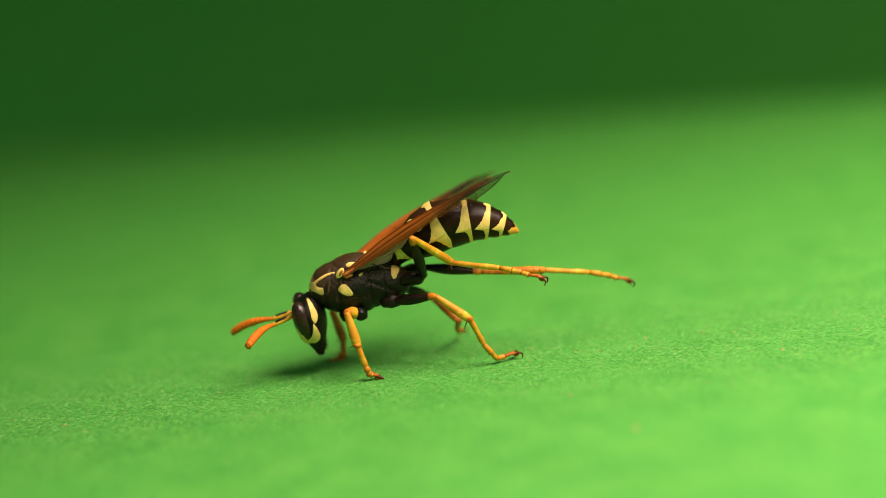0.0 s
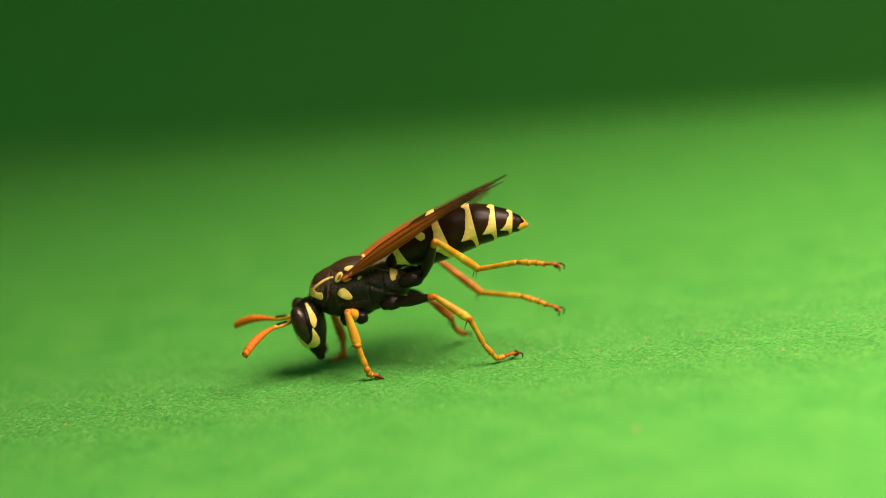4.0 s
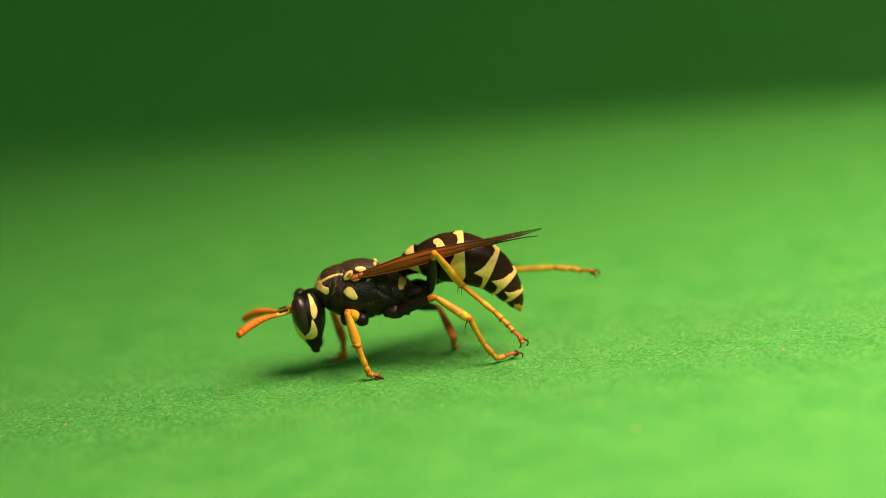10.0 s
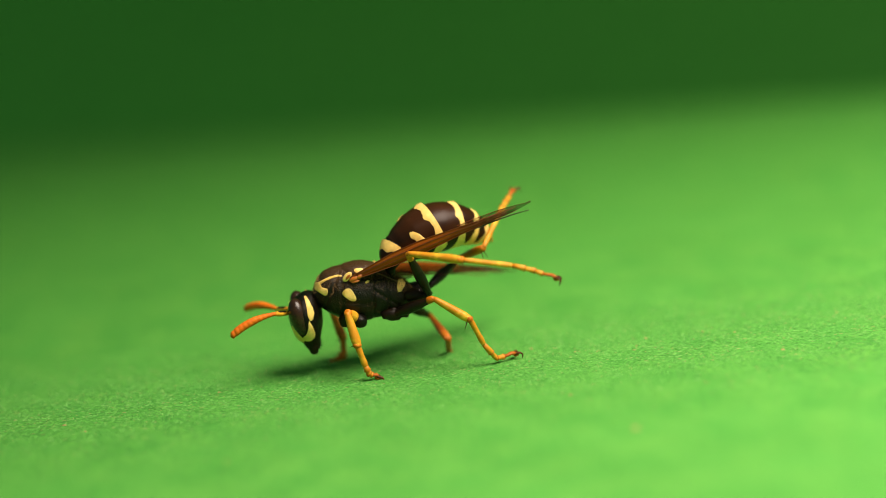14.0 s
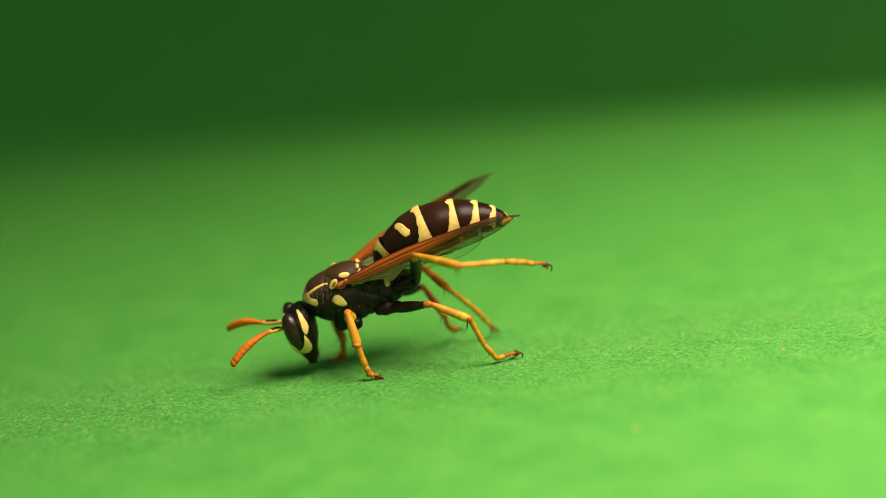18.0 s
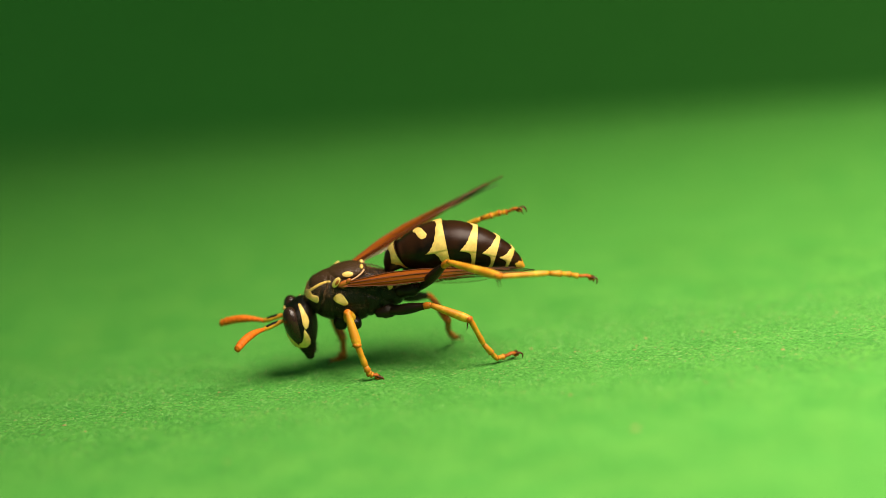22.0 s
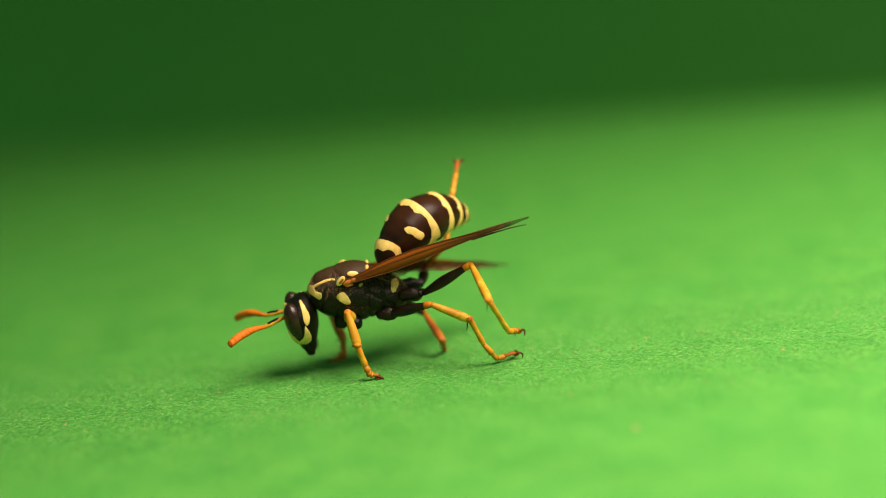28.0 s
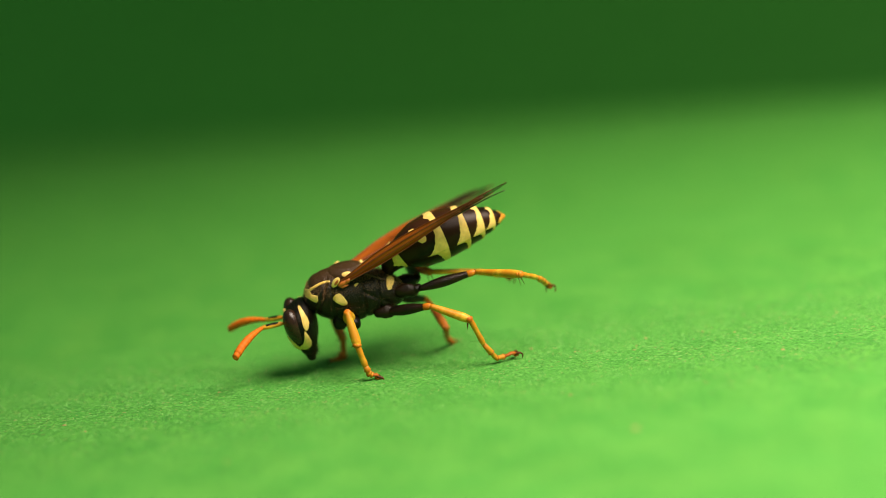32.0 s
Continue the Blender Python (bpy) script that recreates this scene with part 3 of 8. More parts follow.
def build_abdomen():
    # profile of the whole abdomen: distance along, radius
    prof = [(0.0, 0.24), (0.4, 0.32), (0.8, 0.6), (1.2, 0.82), (1.65, 0.95), (2.2, 1.2), (3.1, 1.54), (4.2, 1.66), (5.2, 1.58), (6.3, 1.42), (7.3, 1.18), (8.2, 0.9), (9.0, 0.55), (9.65, 0.08)]

    def radius(s):
        for (a, ra), (b, rb) in zip(prof, prof[1:]):
            if s <= b:
                u = (s - a) / (b - a)
                return ra + (rb - ra) * (u * u * (3 - 2 * u) * 0.35 + u * 0.65)
        return 0.06

    def ring_radius(k, s):
        """Half width of ring k at s: a ball joint in front of its start, then the body's own profile."""
        s0 = SEGMENTS[k][0]
        if k == 0:
            return radius(s)
        full = radius(s0)
        if s < s0:
            reach = 0.5 if k == 1 else 0.94 * full
            return 0.94 * full * math.sqrt(max(0.0, 1 - ((s - s0) / reach) ** 2))
        u = min(1.0, (s - s0) / 0.8)
        return radius(s) * (0.94 + 0.06 * u * (2 - u))

    def overlap(k, up):
        """The upper plate of a ring laps over the lower one, low on the side."""
        u = max(0.0, min(1.0, (up - 1.04) / 0.07))
        return 1.0 if k in (0, 5) else 0.985 + 0.022 * u

    def band_width(k, up):
        """Width of the yellow band of ring k; up is pi on the back and 0 below."""
        wide = ((0, 0.3), (0.5, 0.4), (0.8, 0.58), (0.97, 0.74), (1.03, 0.84), (1.06, 1.45), (1.1, 1.25), (1.2, 1.04), (1.35, 0.84), (1.55, 0.66), (1.9, 0.5), (2.3, 0.36), (2.5, 0.38), (2.75, 0.62), (2.95, 0.5), (3.2, 0.4))
        hooked = ((0, 0.2), (0.6, 0.22), (0.9, 0.3), (1.03, 0.42), (1.07, 1.0), (1.14, 0.94), (1.26, 0.8), (1.4, 0.68), (1.6, 0.55), (1.9, 0.45), (2.2, 0.31), (2.45, 0.31), (2.7, 0.5), (2.95, 0.38), (3.2, 0.31))
        waist = ((0, 0.3), (0.7, 0.36), (1.0, 0.6), (1.25, 0.75), (1.5, 0.5), (1.8, 0.36), (2.2, 0.34), (2.6, 0.44), (3.2, 0.36))
        cap = ((0, 0.42), (0.8, 0.5), (1.1, 0.66), (1.5, 0.56), (1.9, 0.34), (2.4, 0.3), (2.8, 0.5), (3.2, 0.55))
        rows = (waist, wide, hooked, hooked, hooked, cap)[k]
        for (a, wa), (b, wb) in zip(rows, rows[1:]):
            if up <= b:
                u = (up - a) / (b - a)
                return (wa + (wb - wa) * u * u * (3 - 2 * u)) * (1.0, 1.0, 1.0, 0.88, 0.74, 1.0)[k]

    def bowed(verts):
        """The waist ring is bent like a bell that leans back."""
        c, half = SEGMENTS[0][1], radians(30)
        R = c / 2 / math.sin(half)
        out = []
        for x, y, z in verts:
            a = math.asin(max(-0.95, min(0.95, (x - c / 2) / R)))
            out.append((c / 2 + (R + z) * math.sin(a), y, (R + z) * math.cos(a) - R * math.cos(half)))
        return out

    out = []
    for k, (s0, s1) in enumerate(SEGMENTS):
        st = []
        if k:
            reach = 0.5 if k == 1 else 0.94 * radius(s0)
            for i in range(12):
                x = -reach * math.cos(math.pi / 2 * (0.08 + 0.92 * i / 12))
                r = ring_radius(k, s0 + x)
                st.append((x, r, r * 0.96, 0.0))
        for i in range(19):
            x = (s1 - s0) * i / 18
            r = ring_radius(k, s0 + x)
            st.append((x, r, r * 0.96, 0.0))
        if k < 5:
            end = radius(s1)
            st += [(s1 - s0 + 0.012, end * 0.985, end * 0.945, 0.0), (s1 - s0 - 0.04, end * 0.955, end * 0.917, 0.0)]
        if k == 0:
            st = [(-0.6, 0.22, 0.21, 0.0), (-0.3, 0.23, 0.22, 0.0)] + st
        rings = []
        for x, hy, hz, _ in st:
            angles = [2 * math.pi * j / 120 for j in range(120)]
            grow = [overlap(k, abs(math.pi - a)) for a in angles]
            rings.append([(x, g * hy * math.sin(a), g * hz * math.cos(a)) for a, g in zip(angles, grow)])
        verts, faces = loft(rings)
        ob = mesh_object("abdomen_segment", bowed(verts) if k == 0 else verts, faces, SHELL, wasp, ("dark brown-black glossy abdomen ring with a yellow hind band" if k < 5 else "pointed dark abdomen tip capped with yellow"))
        # hind band: lobes on the back, widest low on the side, a hook along the edge of the upper plate, thin below
        n = 240
        rows_ = [[], [], [], []]
        for j in range(n):
            a = 2 * math.pi * j / n
            up = abs(math.pi - a)  # pi on the back, 0 below
            w = band_width(k, up) + 0.012 * math.sin(7 * a + k) + 0.02 * noise.noise((3 * math.cos(a), 3 * math.sin(a), 5.0 * k))
            for m_, u in enumerate((0.0, 0.12, 0.6, 1.0)):
                x = s1 - s0 - 0.015 - w * (1 - u)
                r = (ring_radius(k, s0 + x) + (0.003 if m_ == 0 else 0.021)) * overlap(k, up)
                rows_[m_].append((x, r * math.sin(a), r * 0.96 * math.cos(a)))
        verts, faces = loft(rows_, closed=False)
        mesh_object("yellow_band", bowed(verts) if k == 0 else verts, faces, YELLOW if k < 5 else CAP, ob, "yellow hind band with a scalloped front edge" if k < 5 else "orange-yellow cap of the tip")
        if k == 1:
            tree = surface_tree(ob)
            for sign in (-1, 1):
                patch("yellow_spot", [(0.98, 1.1), (1.22, 1.14), (1.42, 0.98), (1.52, 0.75), (1.66, 0.52), (1.56, 0.3), (1.3, 0.28), (1.14, 0.5), (1.08, 0.76), (0.92, 0.9)], tree, sign, YELLOW, ob, "pale yellow oval spot", proud=0.03)
        if k == 5:
            mesh_object("sting_sheath", *rod((0.7, 0, 0), (1.0, 0, -0.03), 0.06, 0.01, 6), LEG_RED, ob)
        out.append(ob)
    return out


def segment_stations(length, radii, steps=14):
    n = len(radii) - 1
    return curve_stations([(length * i / n, r, r, 0.0) for i, r in enumerate(radii)], steps)


def build_leg(size, far):
    """Femur, tibia, first tarsal joint and the outer tarsus of one leg; each lies along x from its upper joint."""
    lf, lt, lb, lo = size["lengths"]
    g = size["girth"]
    dark = size["dark"]
    femur_mat = THIGH if dark else LEG
    # far front and middle legs wear the colour with shade painted in
    main = LEG_SHADED if far and size is not HIND else LEG
    away, far = far, main is LEG_SHADED
    # femur
    femur = mesh_object("femur", *tube_x(segment_stations(lf, [0.16 * g, 0.27 * g, 0.33 * g, 0.3 * g, 0.22 * g, 0.17 * g]), 16), femur_mat, wasp, "black thigh with an orange knee" if dark else "yellow-orange thigh")
    knee_v = tube_x([(lf * 0.84, 0.2 * g, 0.2 * g, 0), (lf * 0.9, 0.215 * g, 0.215 * g, 0), (lf * 0.97, 0.2 * g, 0.2 * g, 0), (lf * 1.005, 0.16 * g, 0.16 * g, 0), (lf * 1.025, 0.06 * g, 0.06 * g, 0)], 14)
    mesh_object("knee", *knee_v, LEG_SHADED if far else KNEE, femur, "orange knee")
    # tibia
    shin = KNEE if main is LEG and away else main
    tibia = mesh_object("tibia", *tube_x(segment_stations(lt, [0.15 * g, 0.19 * g, 0.215 * g, 0.235 * g, 0.255 * g, 0.26 * g, 0.2 * g]), 16), shin, wasp, "yellow shin" if shin is LEG else "orange shin")
    mesh_object("heel_joint", *joined([ball((lt * 0.985, 0, 0), (0.16 * g, 0.225 * g, 0.225 * g)), ball((lt * 0.95, -0.17 * g, 0.02), (0.12 * g, 0.1 * g, 0.15 * g))]), LEG_SHADED if far else KNEE, tibia, "orange-brown heel joint")
    long = 0.5 if size is FRONT else 1.0
    spurs = [rod((lt * 0.95, 0.1 * s * g, -0.2 * g), (lt * (0.95 + 0.05 * long), 0.16 * s * g, (-0.2 - 0.45 * long) * g), 0.034 * g, 0.008, 6) for s in (-1, 1)]
    for spur in spurs:
        mesh_object("spur", *spur, CLAW, tibia, "thin brown spur")
    # basitarsus
    first = mesh_object("first_tarsal_joint", *tube_x(segment_stations(lb, [0.15 * g, 0.17 * g, 0.16 * g, 0.16 * g, 0.18 * g, 0.14 * g]), 14), main, wasp)
    # outer tarsus: four short joints, each flared at its end, then pad and claws
    st, x = [], 0.0
    for i, part_length in enumerate((0.27, 0.2, 0.16, 0.25)):
        w = (0.18 - 0.01 * i) * g
        span = part_length * lo
        if i == 3:
            toe = [(x - 0.03, w * 0.7, w * 0.65, 0), (x + span * 0.3, w * 0.75, w * 0.65, 0.05), (x + span * 0.65, w * 1.0, w * 0.72, 0.12), (x + span * 0.95, w * 1.15, w * 0.75, 0.1), (x + span * 1.12, w * 0.8, w * 0.5, 0.05)]
        else:
            st += [(x, w * 0.8, w * 0.8, 0), (x + span * 0.5, w * 0.92, w * 0.92, 0), (x + span * 0.9, w * 1.12, w * 1.1, 0), (x + span * 0.99, w * 0.95, w * 0.95, 0)]
        x += span
    def bent(piece):
        # the last joints lie flatter than the first
        c, s_, x0 = math.cos(radians(size["bend"])), math.sin(radians(size["bend"])), lo * 0.44
        return [(px, py, pz) if px < x0 else (x0 + (px - x0) * c - pz * s_, py, (px - x0) * s_ + pz * c) for px, py, pz in piece[0]], piece[1]

    outer = mesh_object("outer_tarsus", *bent(tube_x(st, 12)), LEG_SHADED if far else LEG, wasp, "jointed orange foot")
    mesh_object("toe", *bent(tube_x(toe, 12)), LEG_RED, outer, "red-orange last foot joint")
    rings_, edge_x = [], 0.0
    for i, part_length in enumerate((0.27, 0.2, 0.16)):
        edge_x += part_length * lo
        w = (0.195 - 0.01 * i) * g
        rings_.append(tube_x([(edge_x - 0.05, w * 1.04, w * 1.02, 0), (edge_x - 0.02, w * 1.12, w * 1.08, 0), (edge_x + 0.02, w * 0.7, w * 0.7, 0)], 12))
    for ring_ in rings_:
        mesh_object("joint_rim", *bent(ring_), LEG_RED, outer, "red-brown joint rim")
    mesh_object("foot_pad", *bent(ball((x + 0.1, 0, 0.0), (0.2, 0.19 * g, 0.12 * g), -12, 12, 8)), PAD, outer, "orange-brown foot pad")
    for s in (-1, 1):
        p = [(x - 0.04, 0.1 * s, 0.05), (x + 0.22, 0.25 * s, 0.14), (x + 0.38, 0.3 * s, 0.02), (x + 0.38, 0.29 * s, -0.22)]
        mesh_object("claw", *bent(sweep(curve_stations(p, 9), (0.09 * g, 0.03))), CLAW, outer, "red-brown curved claw")
    return femur, tibia, first, outer


def build_antenna():
    scape = mesh_object("scape", *tube_x(segment_stations(1.35, [0.1, 0.15, 0.165, 0.165, 0.13]), 12), LEG, wasp, "yellow antenna base with a black back")
    back = tube_x([(0.15, 0.08, 0.06, 0.06), (0.5, 0.15, 0.12, 0.06), (1.0, 0.155, 0.12, 0.06), (1.3, 0.09, 0.07, 0.05)], 10)
    mesh_object("scape_back", *back, BLACK, scape)
    st = []
    count = 10
    for i in range(count):
        u = i / count
        r = 0.13 + 0.115 * min(1.0, u * 2.2) - (0.03 if i == count - 1 else 0)
        x0, dx = 2.95 * u, 2.95 / count
        for step, girth in ((0.0, 0.95), (0.12, 1.0), (0.5, 1.015), (0.88, 1.0)):
            v = u + step / count
            st.append((x0 + dx * step, r * girth, r * girth, -0.22 * ((v - 0.5) ** 2 * 4 - 1)))
    st += [(2.92, 0.16, 0.16, st[-1][3] - 0.01), (2.99, 0.09, 0.09, st[-1][3] - 0.02), (3.01, 0.03, 0.03, st[-1][3] - 0.02)]
    flagellum = mesh_object("flagellum", *tube_x(st, 14), ANTENNA, wasp, "orange ringed antenna whip")
    return scape, flagellum


def build_wing(side_name, sign):
    """Wing along x to the tip, hind margin inwards, folded lengthwise; its leading fold stands up."""
    n = 40

    def fore_width(u):
        out = 0.3 + 1.95 * math.sin(math.pi / 2 * min(1.0, u / 0.68)) ** 1.2
        return out * (1.0 if u < 0.66 else max(0.06, 1 - ((u - 0.66) / 0.342) ** 2.4) ** 0.6)

    def fold_height(u):
        return min(0.2 + 2.2 * u, 0.78, max(0.26, 0.78 - 1.5 * (u - 0.42))) * min(1.0, 0.4 + (1 - u) * 6)

    L = 11.9
    # leading strip: a V fold, thin but solid
    rings = []
    for i in range(n + 1):
        u = i / n
        x = L * u
        h, w = fold_height(u), fore_width(u)
        sag = 0.16 * math.sin(math.pi * u) - 0.04
        ripple = 0.03 * math.sin(9 * u)
        lead = -0.95 * (max(0.0, u - 0.76) / 0.24) ** 2.2  # the front margin curves in towards the tip
        w = max(w, 0.14 - lead)
        rings.append([(x, lead, sag + h / 2), (x, lead - 0.03, sag + h * 0.15 + ripple), (x, lead + 0.02, sag - h / 2), (x, lead - 0.4 * (w + lead), sag - h * 0.25 + ripple), (x, -w, sag - 0.02), (x, -w, sag + 0.02), (x, lead - 0.45 * (w + lead), sag - h * 0.25 + 0.06 + ripple), (x, lead - 0.1, sag + h * 0.42)])
    rings = [[(x, y * sign, z) for x, y, z in ring] for ring in rings]
    wing = mesh_object(side_name, *loft(rings), WING, wasp, "folded amber-brown wing with a smoky tip")
    # hind wing film, broad and clear
    cells, faces = [], []
    m = 10
    for i in range(n + 1):
        u = i / n
        x = 0.9 + 8.6 * u
        far_w = 0.35 + 2.75 * (math.sin(math.pi / 2 * min(1.0, u / 0.66)) ** 0.8 if u < 0.66 else math.sqrt(max(0.0, 1 - ((u - 0.66) / 0.345) ** 2)))
        sag = 0.16 * math.sin(math.pi * x / L) - 0.04
        for j in range(m + 1):
            v = j / m
            cells.append((x, sign * (-0.15 - (far_w - 0.15) * v), sag - 0.12 + 0.1 * math.sin(5 * v + 6 * u) * v))
    for i in range(n):
        for j in range(m):
            a = i * (m + 1) + j
            faces.append((a, a + 1, a + m + 2, a + m + 1))
    film = mesh_object("wing_film", cells, faces, FILM, wing, "clear wing film")
    thick = film.modifiers.new("thickness", "SOLIDIFY")
    thick.thickness = 0.012 * MM

    def on_film(u, v):
        i, j = u * n, v * m
        a = cells[min(n, int(i)) * (m + 1) + min(m, int(j))]
        b = cells[min(n, int(i) + 1) * (m + 1) + min(m, int(j) + 1)]
        fx, fy = i - int(i), j - int(j)
        return (a[0] + (b[0] - a[0]) * fx, a[1] + (b[1] - a[1]) * fy, a[2] + (b[2] - a[2]) * (fx + fy) / 2)

    paths = [[(0.02, 0.1), (0.3, 0.2), (0.6, 0.3), (0.85, 0.5)], [(0.02, 0.2), (0.25, 0.45), (0.5, 0.62), (0.62, 0.8)], [(0.3, 0.2), (0.42, 0.5)], [(0.6, 0.3), (0.63, 0.55), (0.72, 0.7)], [(0.5, 0.62), (0.66, 0.55), (0.8, 0.62)], [(0.02, 0.05), (0.45, 0.08), (0.9, 0.12)], [(0.75, 0.4), (0.78, 0.6)]]
    rim = sweep([cells[i * (m + 1) + m] for i in range(n + 1)], (0.012, 0.016), 5)
    mesh_object("film_rim", *rim, VEIN, wing, "dark fine rim of the wing film")
    veins = []
    for path in paths:
        pts = [on_film(*p) for p in path]
        pts = curve_stations(pts, 10)
        veins.append(sweep(pts, (0.035, 0.02), 5))
    for vein in veins:
        mesh_object("film_vein", *vein, VEIN, wing, "fine brown vein")
    lines = [sweep([(x, y + 0.012 * sign, z) for x, y, z in (ring[k] for ring in rings[:-3])], (0.03, 0.012)) for k in (0, 1, 2)]
    for share in (0.35, 0.7):
        lines.append(sweep([(r0[0], r0[1] + 0.03 * sign, r0[2] + (r2[2] - r0[2]) * share + 0.02 * math.sin(5 * share + i * 0.3)) for i, (r0, r2) in enumerate((ring[0], ring[2]) for ring in rings[:-5])], (0.02, 0.01)))
    # cross veins and the dark hind rim of the folded wing
    lines.append(sweep([(x, y, z + 0.01) for x, y, z in (ring[5] for ring in rings)], (0.024, 0.018)))
    for i0, i1 in ((13, 18), (21, 25), (27, 31), (31, 34)):
        p, q = rings[i0], rings[i1]
        lines.append(sweep([p[7], tuple(Vector(p[6]).lerp(Vector(q[6]), 0.5) + Vector((0, 0, 0.02))), q[5]], (0.022, 0.018)))
    lines.append(sweep([(x, y, z + 0.02) for x, y, z in (ring[6] for ring in rings[2:-4])], (0.03, 0.014)))
    # pale crumpled lobe of the hind wing near its root
    lobe, lobe_faces, p, q = [], [], 22, 9
    for i in range(p + 1):
        u = i / p
        reach = 0.06 + 1.85 * max(0.0, math.sin(math.pi * u ** 1.1))
        for j in range(q + 1):
            v = j / q
            crease = 0.1 * math.sin(11 * v + 3 * u) * v + 0.12 * noise.noise((4.5 * u, 3.2 * v, 2.0))
            lobe.append((0.9 + 3.9 * u + 0.15 * v * math.sin(7 * u), sign * (-0.12 - reach * v), -0.16 + min(1.0, reach / 1.6) * (crease - 0.05 * v)))
    for i in range(p):
        for j in range(q):
            a = i * (q + 1) + j
            lobe_faces.append((a, a + 1, a + q + 2, a + q + 1))
    mesh_object("wing_lobe", lobe, lobe_faces, LOBE, wing, "pale crumpled lobe at the wing root")
    for track in ((0.12, 0.3, 0.75), (0.25, 0.5, 0.9), (0.05, 0.15, 0.4)):
        creases = [lobe[min(p, int(p * (0.08 + 0.8 * w))) * (q + 1) + min(q, int(q * (track[0] + (track[2] - track[0]) * w ** 0.8)))] for w in (0.0, 0.25, 0.5, 0.75, 1.0)]
        mesh_object("lobe_vein", *sweep(curve_stations(creases, 12), (0.03, 0.016), 5), TEGULA, wing, "amber crease of the pale wing lobe")
    # the folded tip splits into a second thin strand
    strand = [(L * u, -0.08 * sign, 0.16 * math.sin(math.pi * u) - 0.04 - dz) for u, dz in ((0.7, 0.2), (0.8, 0.21), (0.9, 0.23), (0.985, 0.31))]
    mesh_object("tip_strand", *sweep(curve_stations(strand, 12), (0.07, 0.025)), SMOKE, wing, "smoky second strand of the wing tip")
    for line in lines:
        mesh_object("leading_vein", *line, VEIN, wing, "red-brown leading vein")
    return wing


SEGMENTS = ((0.0, 1.75), (1.75, 4.5), (4.5, 6.35), (6.35, 7.65), (7.65, 8.65), (8.65, 9.65))
FRONT = dict(lengths=(1.55, 2.15, 1.35, 1.25), girth=1.15, dark=False, bend=35)
MIDDLE = dict(lengths=(3.0, 2.58, 1.85, 2.95), girth=1.05, dark=True, bend=52)
LIFTED = dict(lengths=(2.7, 2.75, 1.85, 2.1), girth=1.0, dark=True, bend=8)
HIND = dict(lengths=(3.55, 3.85, 2.9, 2.95), girth=1.0, dark=True, bend=-8)

thorax = build_thorax()
head = build_head()
abdomen = build_abdomen()
wings = {s: build_wing(name, s) for s, name in ((-1, "left_wing"), (1, "right_wing"))}
antennae = {s: build_antenna() for s in (-1, 1)}
front_legs = {s: build_leg(FRONT, s > 0) for s in (-1, 1)}
middle_legs = {s: build_leg(LIFTED if s > 0 else MIDDLE, s > 0) for s in (-1, 1)}
hind_legs = {s: build_leg(HIND, s > 0) for s in (-1, 1)}


# ---- movement ----
def between(rows, t):
    """Values of the rows at t, on a smooth curve through them."""
    if t <= rows[0][0]:
        return rows[0][1:]
    for i in range(len(rows) - 1):
        if t <= rows[i + 1][0] + 1e-6:
            break
    b, c = rows[i], rows[i + 1]
    a, d = rows[max(0, i - 1)], rows[min(len(rows) - 1, i + 2)]
    span = c[0] - b[0]
    u = (t - b[0]) / span
    out = []
    for k in range(1, len(b)):
        mb = (c[k] - a[k]) / (c[0] - a[0]) * span * 0.8
        mc = (d[k] - b[k]) / (d[0] - b[0]) * span * 0.8
        out.append((2 * u ** 3 - 3 * u * u + 1) * b[k] + (u ** 3 - 2 * u * u + u) * mb + (3 * u * u - 2 * u ** 3) * c[k] + (u ** 3 - u * u) * mc)
    return out


def along(a, b, up):
    """A pose at a whose x axis points to b and whose z axis leans to up; places in millimetres."""
    x = (b - a).normalized()
    y = up.cross(x).normalized()
    m = Matrix((x, y, x.cross(y))).transposed().to_4x4()
    m.translation = a * MM
    return m


def shifted(dx, dz, deg, lean=0.0, side=(-1.5, 5.6)):
    """The body's pose: leaned over about its near flank, turned about the cross axis through a point of the thorax, then moved."""
    m = Matrix.Translation((-5.0, 0, 5.0)) @ Matrix.Rotation(radians(deg), 4, "Y") @ Matrix.Translation((5.0, 0, -5.0))
    m.translation += Vector((dx, 0, dz))
    flank = Matrix.Translation((0, side[0], side[1]))
    return m @ flank @ Matrix.Rotation(radians(lean), 4, "X") @ flank.inverted()


def metres(m):
    out = m.copy()
    out.translation = m.translation * MM
    return out


TIMES = [k / 10 for k in range(321)]
UP = Vector((0, 0, 1))


def chain(lengths, base, joints, ups):
    """Poses of the pieces of a limb: each keeps its length and starts at the end of the one before."""
    out, p = [], base
    for q, length, up in zip(joints, lengths, ups):
        way = (q - p).normalized()
        out.append(along(p, p + way, up))
        p = p + way * length
    return out


def key_limb(pieces, lengths, base_local, bodies, rows, up=UP):
    poses = []
    for t, body in zip(TIMES, bodies):
        v = between(rows, t)
        joints = [Vector(v[k:k + 3]) for k in range(0, len(v), 3)]
        poses.append(chain(lengths, body @ Vector(base_local), joints, [up] * len(pieces)))
    for k, piece in enumerate(pieces):
        walk(piece, [(t, p[k]) for t, p in zip(TIMES, poses)])


